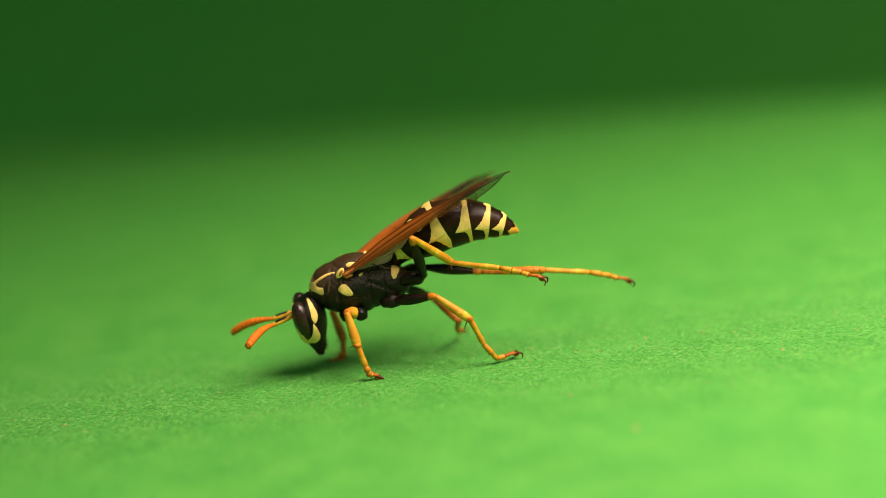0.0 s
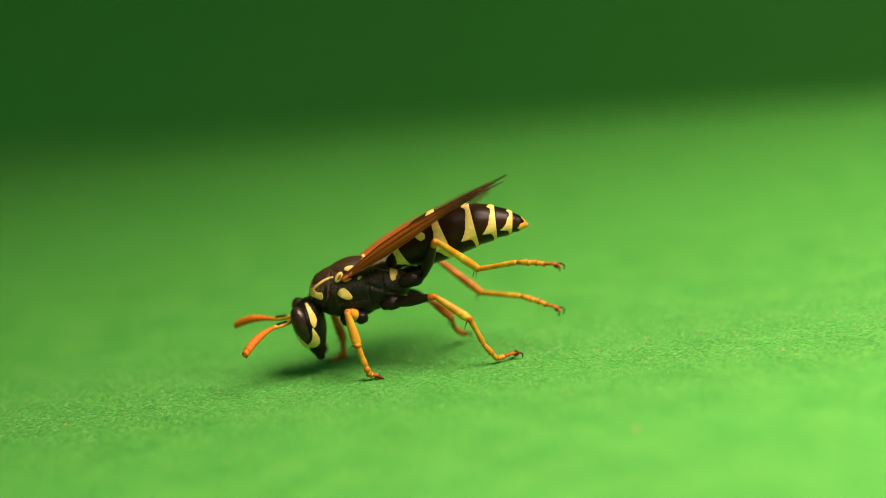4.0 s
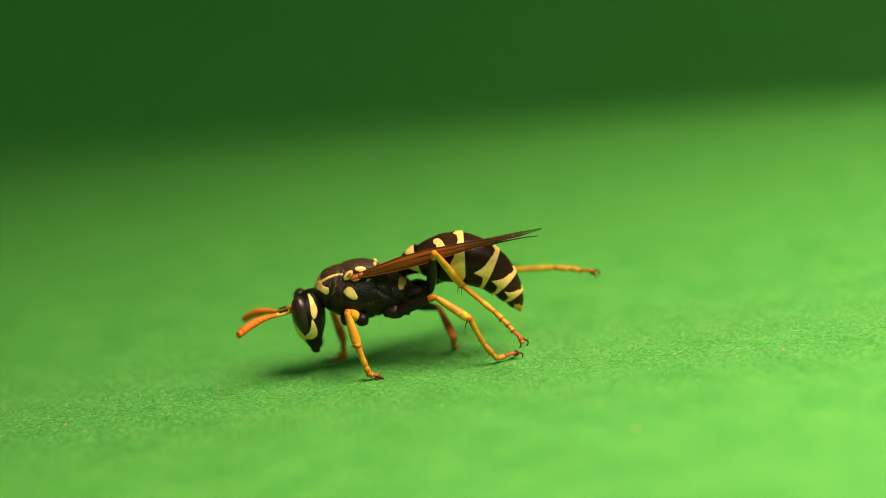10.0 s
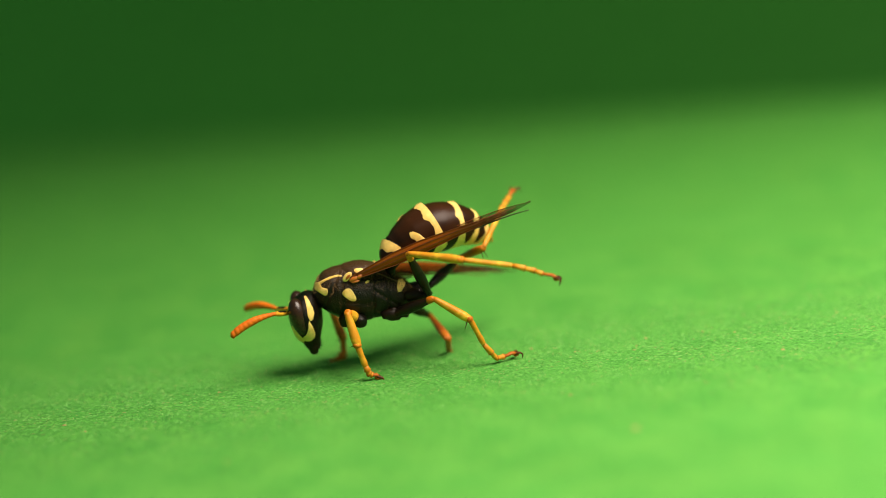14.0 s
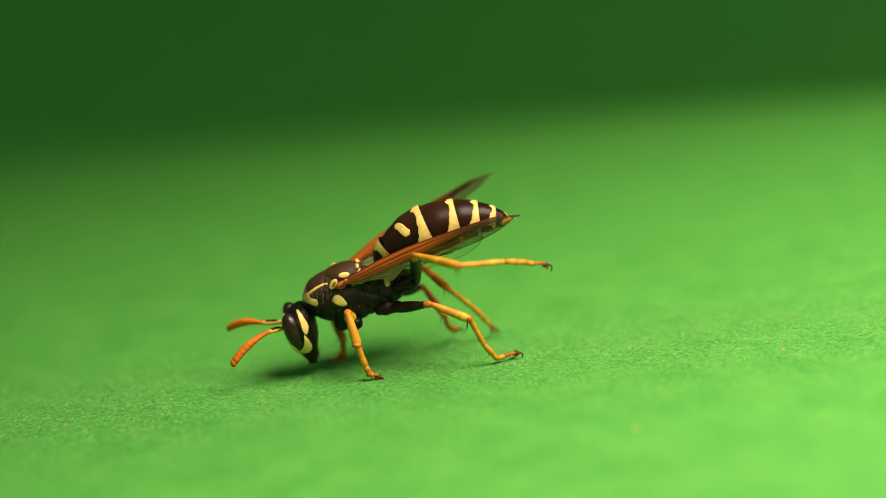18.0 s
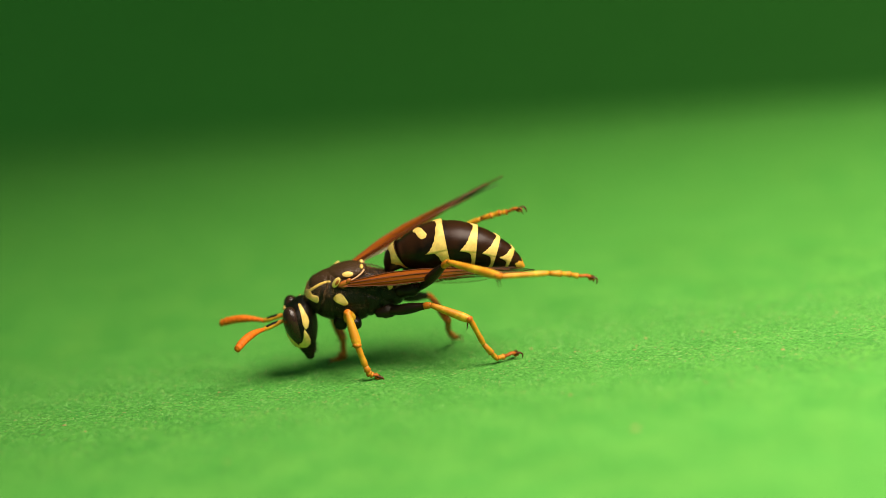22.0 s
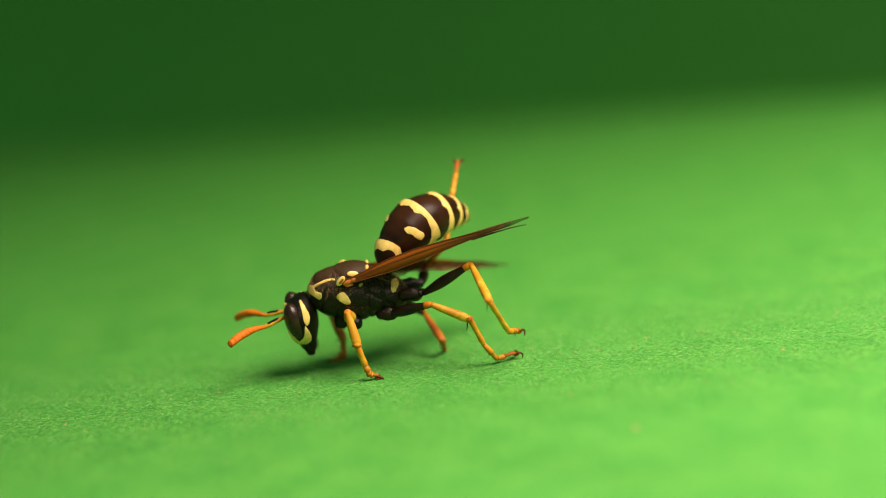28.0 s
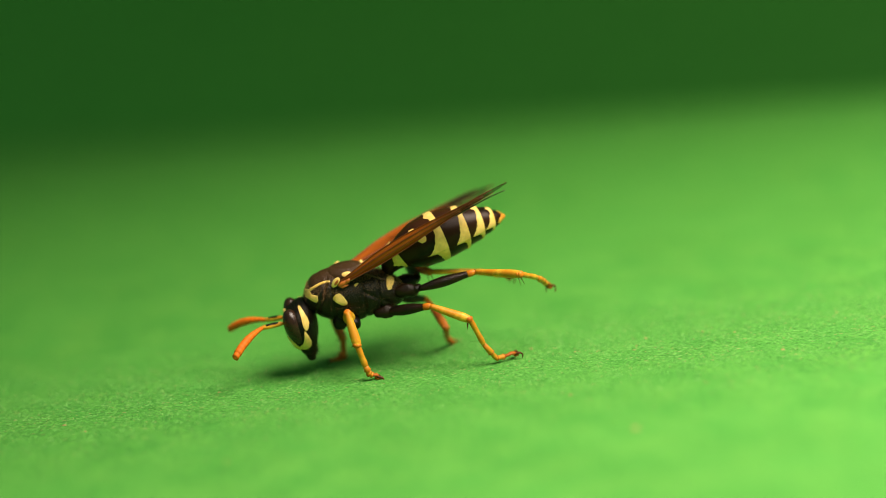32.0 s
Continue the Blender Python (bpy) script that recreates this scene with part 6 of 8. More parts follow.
        (13.3, -1.3, 4.35, 5.37, 0.35, 1.25, 6.92, 1.31, 3.6, 8.46, 2.27, 5.96, 9.71), (13.5, -1.36, 4.34, 5.23, 0.12, 1.18, 6.87, 0.57, 2.86, 9.34, 1.02, 4.54, 11.52),
        (13.7, -0.48, 4.29, 5.29, 1.06, 1.1, 6.79, 1.81, 3.13, 8.86, 2.57, 5.17, 10.63), (14, 0.85, 3.68, 5.51, 2.45, 0.42, 6.8, 3.66, 2.67, 8.31, 4.87, 4.92, 9.53),
        (14.3, 0.8, 3.62, 5.74, 3.34, 0.75, 5.37, 5.72, 2.36, 5.9, 8.1, 3.98, 6.12), (14.5, 0.77, 3.55, 5.9, 4.01, 3.26, 3.84, 6.9, 3.04, 4.07, 9.79, 2.83, 3.99),
        (15.5, -0.32, 3.98, 5.38, 3.35, 2.81, 5.2, 5.95, 4.06, 5.38, 8.61, 5.34, 5.26), (16.5, -1.4, 4.42, 4.86, 0.79, 1.81, 6.65, 3.05, 3.63, 6.79, 5.31, 5.45, 6.62),
        (17, 0.78, 3.81, 4.77, 2.23, 0.24, 4.66, 3.94, 1.7, 2.83, 5.51, 2.64, 0.51), (17.5, -0.56, 4.3, 4.94, 1.56, 2.07, 2.63, 3.33, 3.62, 1.09, 5.09, 5.18, -0.75),
        (18, -1.59, 4.45, 5.23, -0.02, 1.04, 4.41, 1.4, 2.66, 2.63, 2.82, 4.29, 0.54), (18.3, -1.38, 4.47, 5.5, 0.16, 1, 4.86, 1.55, 2.4, 2.89, 2.94, 3.81, 0.62),
        (18.5, -1.24, 4.45, 5.69, 0.28, 0.96, 5.17, 1.65, 2.18, 3.08, 3.02, 3.41, 0.69), (18.7, -1.19, 4.46, 5.53, 0.31, 0.94, 5.07, 1.67, 2.27, 3.03, 3.03, 3.59, 0.68),
        (19, -1.12, 4.45, 5.3, 0.37, 0.92, 4.93, 1.71, 2.37, 2.96, 3.04, 3.83, 0.69), (19.3, -1.05, 4.43, 5.31, 0.41, 0.9, 4.86, 1.63, 2.49, 2.91, 2.84, 4.07, 0.66),
        (19.5, -1, 4.42, 5.32, 0.44, 0.89, 4.82, 1.58, 2.56, 2.88, 2.71, 4.22, 0.64), (19.7, -1.12, 4.42, 5.13, 0.22, 0.93, 6.04, 1.5, 3.24, 5, 2.78, 5.56, 3.66),
        (20, -1.28, 4.4, 4.85, -0.12, 2.01, 7.64, 1.38, 4.47, 8.16, 2.88, 6.92, 8.39), (20.3, -1.33, 4.46, 5.06, 0.37, 2.11, 7.59, 1.74, 4.58, 7.11, 3.11, 7.06, 6.32),
        (20.5, -1.36, 4.48, 5.2, 0.69, 2.22, 7.55, 1.97, 4.5, 6.44, 3.26, 6.77, 5.03), (20.7, -0.5, 4.3, 5.1, 1.58, 1.8, 7.16, 3.41, 3.72, 6.14, 5.24, 5.65, 4.82),
        (21, 0.8, 3.47, 5.09, 2.9, 0.67, 6.69, 5.49, 1.62, 5.93, 8.08, 2.56, 4.87), (21.3, -0.7, 4.36, 5.11, 1.33, 2.01, 7.39, 3, 4.38, 7.42, 4.68, 6.74, 7.15),
        (21.5, -1.71, 4.48, 5.24, 0.26, 2.57, 7.94, 1.19, 0.32, 9.66, 2.11, -1.94, 11.08), (21.7, -2.52, 4.32, 5.87, 0.19, 2.35, 7.76, 1.72, 0.29, 9.27, 3.24, -1.76, 10.48),
        (22, -3.72, 3.27, 6.99, 0.09, 2.79, 7.32, 2.56, 1.58, 8.39, 5.03, 0.37, 9.17), (22.3, -1.34, 4.42, 6.02, 1.45, 1.85, 5.34, 3.68, 3.46, 4.58, 5.92, 5.07, 3.52),
        (22.5, 0.27, 3.9, 5.66, 2.35, 1.07, 4.07, 4.33, 2.38, 2.57, 6.32, 3.69, 0.76), (22.7, -0.87, 4.4, 5.61, 1.36, 1.26, 5.54, 3.17, 3.34, 4.81, 4.98, 5.43, 3.77),
        (23, -2.58, 4.3, 5.73, -0.12, 2.03, 7.63, 1.39, 4.45, 8.28, 2.9, 6.88, 8.63), (23.3, -1.87, 4.47, 5.27, 1.45, 3.1, 6.66, 3.01, 0.71, 7.37, 4.56, -1.67, 7.79),
        (23.5, -1.39, 4.48, 4.99, 2.38, 4.6, 5.79, 4.13, 2.29, 5.86, 5.88, -0.02, 5.63), (23.7, -0.52, 4.33, 4.87, 2.64, 2.46, 6.02, 4.67, 4.45, 5.6, 6.7, 6.45, 4.89),
        (24, 0.78, 3.59, 4.83, 2.83, 0.56, 6.03, 5.08, 2.37, 6.48, 7.33, 4.17, 6.64), (24.5, 0.66, 3.67, 4.82, 3.05, 0.81, 5.81, 5.09, 2.72, 5.18, 7.13, 4.63, 4.25),
        (25, 1, 3.28, 4.88, 3.27, 0.39, 6.02, 5.14, 2.59, 6.37, 7.01, 4.8, 6.41), (25.5, 0.66, 3.66, 4.82, 3.02, 0.73, 5.62, 4.87, 2.82, 4.97, 6.71, 4.91, 4.01),
        (26.5, 0.71, 3.43, 5.71, 4.28, 4.82, 5.35, 6.82, 6.02, 6.06, 9.51, 7.17, 6.47), (27.5, 0.76, 3.21, 6.6, 2.32, 6.51, 5.4, 4.38, 5.31, 7.2, 6.43, 4.1, 8.7),
        (27.7, 1.08, 3.32, 5.64, 4.53, 2.79, 4.03, 7.16, 2.28, 3.07, 9.8, 1.78, 1.81), (28, -1.26, 4.48, 5.07, 0.28, 1.67, 7.21, 0.89, 3.47, 9.55, 1.51, 5.27, 11.59),
        (28.3, -0.85, 4.43, 5.04, 1.18, 1.83, 7.04, 2.7, 3.36, 9.13, 4.22, 4.88, 10.93), (28.5, -0.57, 4.36, 5.03, 1.78, 1.97, 6.93, 3.86, 2.56, 9, 5.94, 3.16, 10.78),
        (28.7, -0.21, 4.21, 5.42, 2.68, 1.8, 6.22, 5.08, 2.54, 7.82, 7.48, 3.29, 9.11), (29, 0.33, 3.78, 6.06, 3.93, 3.35, 4.78, 6.5, 2.2, 5.48, 9.21, 2.26, 6.65),
        (29.3, -0.51, 4.3, 5.5, 2.07, 1.57, 6.34, 4.08, 3.02, 7.99, 6.1, 4.47, 9.34), (29.5, -1.08, 4.45, 5.17, 0.76, 1.68, 7.1, 2.18, 3.09, 9.35, 3.6, 4.5, 11.3),
        (29.7, 1.28, 3.02, 5.39, 4.34, 4.39, 3.51, 6.84, 3.11, 4.4, 9.34, 1.83, 4.98), (30, 1.67, 2.2, 5.06, 3.61, 4.46, 2.63, 5.01, 1.93, 2.98, 6.41, -0.6, 3.04),
        (30.3, 0.93, 3.31, 5.4, 3.27, 4.67, 2.67, 5.35, 2.65, 2.74, 7.43, 0.63, 2.5), (30.5, 0.42, 3.72, 5.72, 3.02, 4.03, 2.89, 5.56, 2.68, 2.68, 8.11, 1.33, 2.18),
        (30.7, 0.07, 3.95, 5.87, 2.43, 1.48, 4.08, 4.97, 2.53, 3.31, 7.51, 3.58, 2.24), (31, -0.46, 4.15, 6.13, 1.62, 1.13, 4.98, 4.02, 2.49, 4.22, 6.41, 3.84, 3.15),
        (31.3, -1.2, 4.44, 5.57, 0.98, 1.32, 5.04, 3.19, 2.98, 4.32, 5.39, 4.65, 3.29), (31.5, -1.7, 4.48, 5.23, 0.55, 1.36, 5.1, 2.63, 3.21, 4.41, 4.7, 5.05, 3.43),
        (31.7, -1.98, 4.47, 5.23, -0.04, 1.15, 5.28, 2.22, 2.78, 4.65, 4.48, 4.42, 3.71), (32, -2.4, 4.42, 5.25, -0.93, 0.87, 5.55, 1.62, 2.09, 5.01, 4.16, 3.3, 4.17),
    ])
    # abdomen; rows: seconds, end of the waist ring, middle, tip, roll
    key_abdomen(bodies, [
        (0, -2.3, 0, 7.52, 1.06, 0, 8.76, 4.65, 0, 7.76, -15), (0.5, -2.33, 0.23, 7.49, 0.94, 1.42, 8.26, 4.04, 2.83, 8.03, -15),
        (1, -2.52, 0, 7.54, 0.76, 0, 9.02, 4.14, 0, 8.7, -15), (1.5, -2.55, 0.09, 7.27, 0.72, 0.56, 8.33, 4.17, 1.11, 8.18, -15),
        (2, -2.22, 0, 7.28, 1.05, 0, 8.58, 4.52, 0, 8.09, -15), (2.5, -2.37, 0, 7.07, 1.24, 0, 8.26, 4.96, 0, 8, -15),
        (3, -2.33, 0, 7.22, 1.27, 0, 8.62, 5.1, 0, 8.28, -15), (3.5, -2.55, 0, 7.29, 1.42, 0, 8.72, 5.17, 0, 8.8, -15),
        (5.5, -1.59, 0, 6.85, 2.46, 0, 7.03, 6.01, 0, 4.78, 15), (5.7, -1.55, 0, 6.76, 2.12, 0, 6.84, 6.13, 0, 3.22, 13),
        (6, -1.5, 0, 6.63, 2.42, 0, 6.67, 5.65, 0, 3.31, 10), (6.3, -1.57, 0, 6.64, 2.46, 0, 6.8, 6.23, 0, 2.97, 4),
        (6.5, -1.61, 0, 6.64, 2.71, 0, 6.17, 5.46, 0, 1.7, 0), (6.7, -1.69, 0, 6.74, 1.93, 0, 6.63, 5.37, 0, 2.41, -2),
        (7, -1.81, 0, 6.89, 2.29, 0, 6.45, 5.99, 0, 3.32, -5), (7.3, -1.95, 0, 7.28, 1.44, 0, 6.91, 5.14, 0, 4.92, -8),
        (7.5, -1.94, 0, 6.68, 2.14, 0, 7.27, 5.68, 0, 5.65, -10), (7.7, -2.14, 0, 7.06, 1.33, 0, 6.92, 5.39, 0, 5.07, -10),
        (8, -2.13, 0.05, 7.03, 1.23, 0.3, 8.1, 4.66, 0.59, 8.2, -10), (8.3, -3.11, 0.38, 7.67, -0.51, 2.39, 8.6, 1.93, 4.78, 7.76, 2),
        (8.5, -2.57, 0.12, 7.06, 0.86, 0.76, 7.58, 3.95, 1.51, 6.38, 10), (8.7, -1.88, 0, 6.86, 1.45, 0, 6.97, 4.35, 0, 4.48, 2),
        (9, -1.53, 0, 6.4, 2.14, 0, 6.12, 4.87, 0, 2.98, -20), (9.3, -2.37, 0.3, 7.61, 0.63, 1.9, 7.99, 3.32, 3.79, 6.74, 2),
        (9.5, -2.13, 0, 6.83, 1.48, 0, 7.34, 3.87, 0, 5.01, 10), (9.7, -1.43, 0, 6.81, 2.12, 0, 6.84, 4.43, 0, 3.4, 4),
        (10, -1.5, 0, 6.63, 2.24, 0, 5.99, 4.4, 0, 2.75, -14), (10.5, -3.55, 0.34, 7.32, -1.13, 2.15, 9.02, 1.59, 4.3, 8.97, 30),
        (11, -1.71, 0, 6.77, 1.97, 0, 6.6, 4.25, 0, 4.28, 0), (11.3, -1.72, 0, 6.78, 1.88, 0, 6.75, 4.51, 0, 2.5, -1.8),
        (11.5, -1.73, 0, 6.79, 2.35, 0, 6.01, 4.73, 0, 2.62, -10), (12, -1.5, 0, 6.63, 2.13, 0, 6.01, 4.63, 0, 2.73, -12),
        (12.5, -2.14, 0, 6.7, 2.14, 0, 7.2, 5.19, 0, 4.66, -12), (12.7, -2.12, 0, 7.3, 1.86, 0, 6.52, 5.68, 0, 4.57, 6.8),
        (13, -3.06, 0.37, 7.75, -0.6, 2.31, 9.06, 1.89, 4.61, 8.21, 35), (13.3, -3.05, 0.31, 7.68, -0.14, 1.95, 8.94, 2.52, 3.91, 9.86, 30.2),
        (13.5, -2.89, 0.3, 7.26, -0.09, 1.85, 8, 2.55, 3.69, 6.39, 27), (13.7, -1.85, 0, 7.15, 1.42, 0, 7.27, 4.2, 0, 4.61, 28.2),
        (14, -2.87, 0.21, 7.42, 0.38, 1.3, 8.32, 3.05, 2.6, 6.81, 30), (14.3, -3.25, 0.36, 7.39, -1.03, 2.24, 8.68, 1.59, 4.49, 10.32, 25.8),
        (14.5, -2.56, 0.3, 7.23, 0.58, 1.86, 7.85, 2.89, 3.72, 6.34, 23), (16.5, -2.88, 0, 7.33, 0.57, 0, 8.26, 4.09, 0, 7.27, -25),
        (17, -2.24, 0, 7.05, 1.36, 0, 7.28, 5.32, 0, 4.85, -12), (17.5, -2.55, 0, 7.29, 1.33, 0, 7.84, 5.17, 0, 5.91, -10),
        (18, -3.2, 0, 7.5, 0.73, 0, 8.73, 4.34, 0, 8.45, -10), (18.3, -3.98, 0.21, 7.51, -1.23, 1.34, 9.02, 1.98, 2.68, 10.16, -28),
        (18.5, -4.2, -0.32, 7.55, -1.81, -2.01, 9.97, 0.54, -4.01, 10.34, -38), (18.7, -3.77, -0.15, 7.83, -1.02, -1.8, 9.98, 2.72, -4.0, 11.5, -36),
        (19, -3.8, -0.2, 7.88, -0.61, -2.1, 10.25, 2.2, -4.4, 10.3, -34), (19.3, -2.96, 0, 7.45, 0.88, 0, 8.14, 4.99, 0, 6.41, -30),
        (19.5, -3.88, -0.15, 7.44, -0.67, -1.8, 9.7, 2.69, -4.0, 10.4, -30), (19.7, -3.31, -0.1, 7.89, -0.06, -1.6, 9.9, 3.22, -3.4, 10.05, -26),
        (20, -3.2, 0, 7.5, 1.05, 0, 8.58, 4.98, 0, 7.24, -16), (20.3, -2.83, 0, 7.61, 1.13, 0, 8.35, 4.92, 0, 7.47, -22),
        (20.4, -3.95, 0, 7.59, -0.9, 0, 9.5, 2.9, 0, 11.4, -30), (20.5, -3.99, 0, 7.59, -0.96, 0, 9.66, 2.87, 0, 11.22, -32), (20.7, -3.4, 0, 7.61, 0.1, 0, 8.34, 3.81, 0, 5.95, -20),
        (21, -2.98, 0, 7.48, 0.73, 0, 7.65, 4.18, 0, 5.21, -8), (21.3, -2.92, 0.19, 7.81, -0.05, 1.19, 8.8, 3.43, 2.37, 9.77, -18),
        (21.5, -3.99, 0, 7.59, -1.18, 0, 9.48, 2.56, 0, 10.85, -22), (21.7, -2.93, 0, 7.74, 0.38, 0, 8.31, 4.61, 0, 6.57, -24),
        (22, -2.46, 0, 7.08, 1.24, 0, 7.21, 4.84, 0, 5.48, -28), (22.3, -2.94, 0, 7.62, 0.48, 0, 7.6, 4.19, 0, 5.2, -28),
        (22.5, -2.55, 0, 7.29, 1.1, 0, 8.27, 4.41, 0, 7.78, -26), (22.7, -2.44, 0, 6.92, 0.97, 0, 6.73, 4.72, 0, 4.67, -24),
        (23, -4.17, 0, 7.79, -0.81, 0, 9.64, 2.4, 0, 9.18, -20), (23.3, -3.2, 0, 7.88, 0.48, 0, 9.29, 4.14, 0, 8.26, -16),
        (23.5, -3.01, 0, 7.34, 0.91, 0, 8.3, 4.42, 0, 6.54, -3), (23.7, -2.51, 0, 7.34, 0.93, 0, 7.5, 4.62, 0, 5.51, 3.4),
        (24, -2.35, 0, 7.07, 1.87, 0, 6.73, 5.1, 0, 3.02, 13), (24.5, -2.57, 0, 7.09, 1.9, 0, 6.81, 5.51, 0, 3.79, 7),
        (25, -2.34, 0, 7.18, 1.69, 0, 7.16, 5.38, 0, 4.85, 17), (25.5, -2.37, 0, 7.07, 2.31, 0, 6.91, 5.89, 0, 4.93, 17),
        (27.5, -3.31, 0.39, 7.16, -0.5, 2.42, 8.12, 1.48, 4.83, 7.06, 30), (27.7, -3.27, 0.38, 7.28, -0.53, 2.38, 8.37, 1.61, 4.75, 7.4, 32),
        (28, -3.2, 0.37, 7.46, -0.57, 2.29, 8.74, 1.81, 4.57, 7.92, 35), (28.3, -3.25, 0.41, 7.38, -0.97, 2.57, 8.61, 1.27, 5.13, 9.87, 33.2),
        (28.5, -3.39, 0.35, 7.33, -0.37, 2.21, 8.36, 1.82, 4.42, 7.54, 32), (28.7, -3.37, 0.47, 7.38, -2.03, 2.94, 9.06, -0.41, 5.87, 10.69, 31.2),
        (29, -2.98, 0.32, 7.4, 0.05, 1.99, 8.2, 2.6, 3.98, 7.26, 30), (29.3, -3.38, 0.43, 7.22, -2.74, 2.71, 9.48, -2.46, 5.42, 12.02, 27),
        (29.5, -3.77, 0.4, 7.57, -0.96, 2.47, 8.52, 1.29, 4.95, 8.81, 25), (29.7, -2.32, 0.2, 7.04, 0.87, 1.27, 7.63, 3.65, 2.53, 5.97, 15),
        (30, -2.46, 0, 7.08, 1.13, 0, 7.15, 4.5, 0, 4.94, 0), (30.3, -2.94, 0, 7.62, 0.9, 0, 8.37, 4.36, 0, 8.12, 0),
        (30.5, -2.92, 0, 7.05, 0.86, 0, 8.5, 4.12, 0, 9.02, 0), (30.7, -3.09, 0, 7.28, 0.17, 0, 9.04, 3.5, 0, 10.48, 6),
        (31, -2.89, 0, 7.24, 0.26, 0, 9.14, 3.26, 0, 10.75, 15), (31.3, -2.98, 0.21, 7.22, 0.15, 1.32, 8.52, 3.13, 2.65, 9.57, 0.6),
        (31.5, -2.95, 0.07, 7.19, 0.71, 0.46, 8.42, 3.75, 0.92, 8.87, -9), (31.7, -2.96, 0.1, 7.42, 0.35, 0.63, 8.35, 3.79, 1.26, 8.67, -6.6),
        (32, -2.69, 0.16, 7.06, 0.68, 1.01, 7.96, 3.91, 2.03, 8.31, -3),
    ])
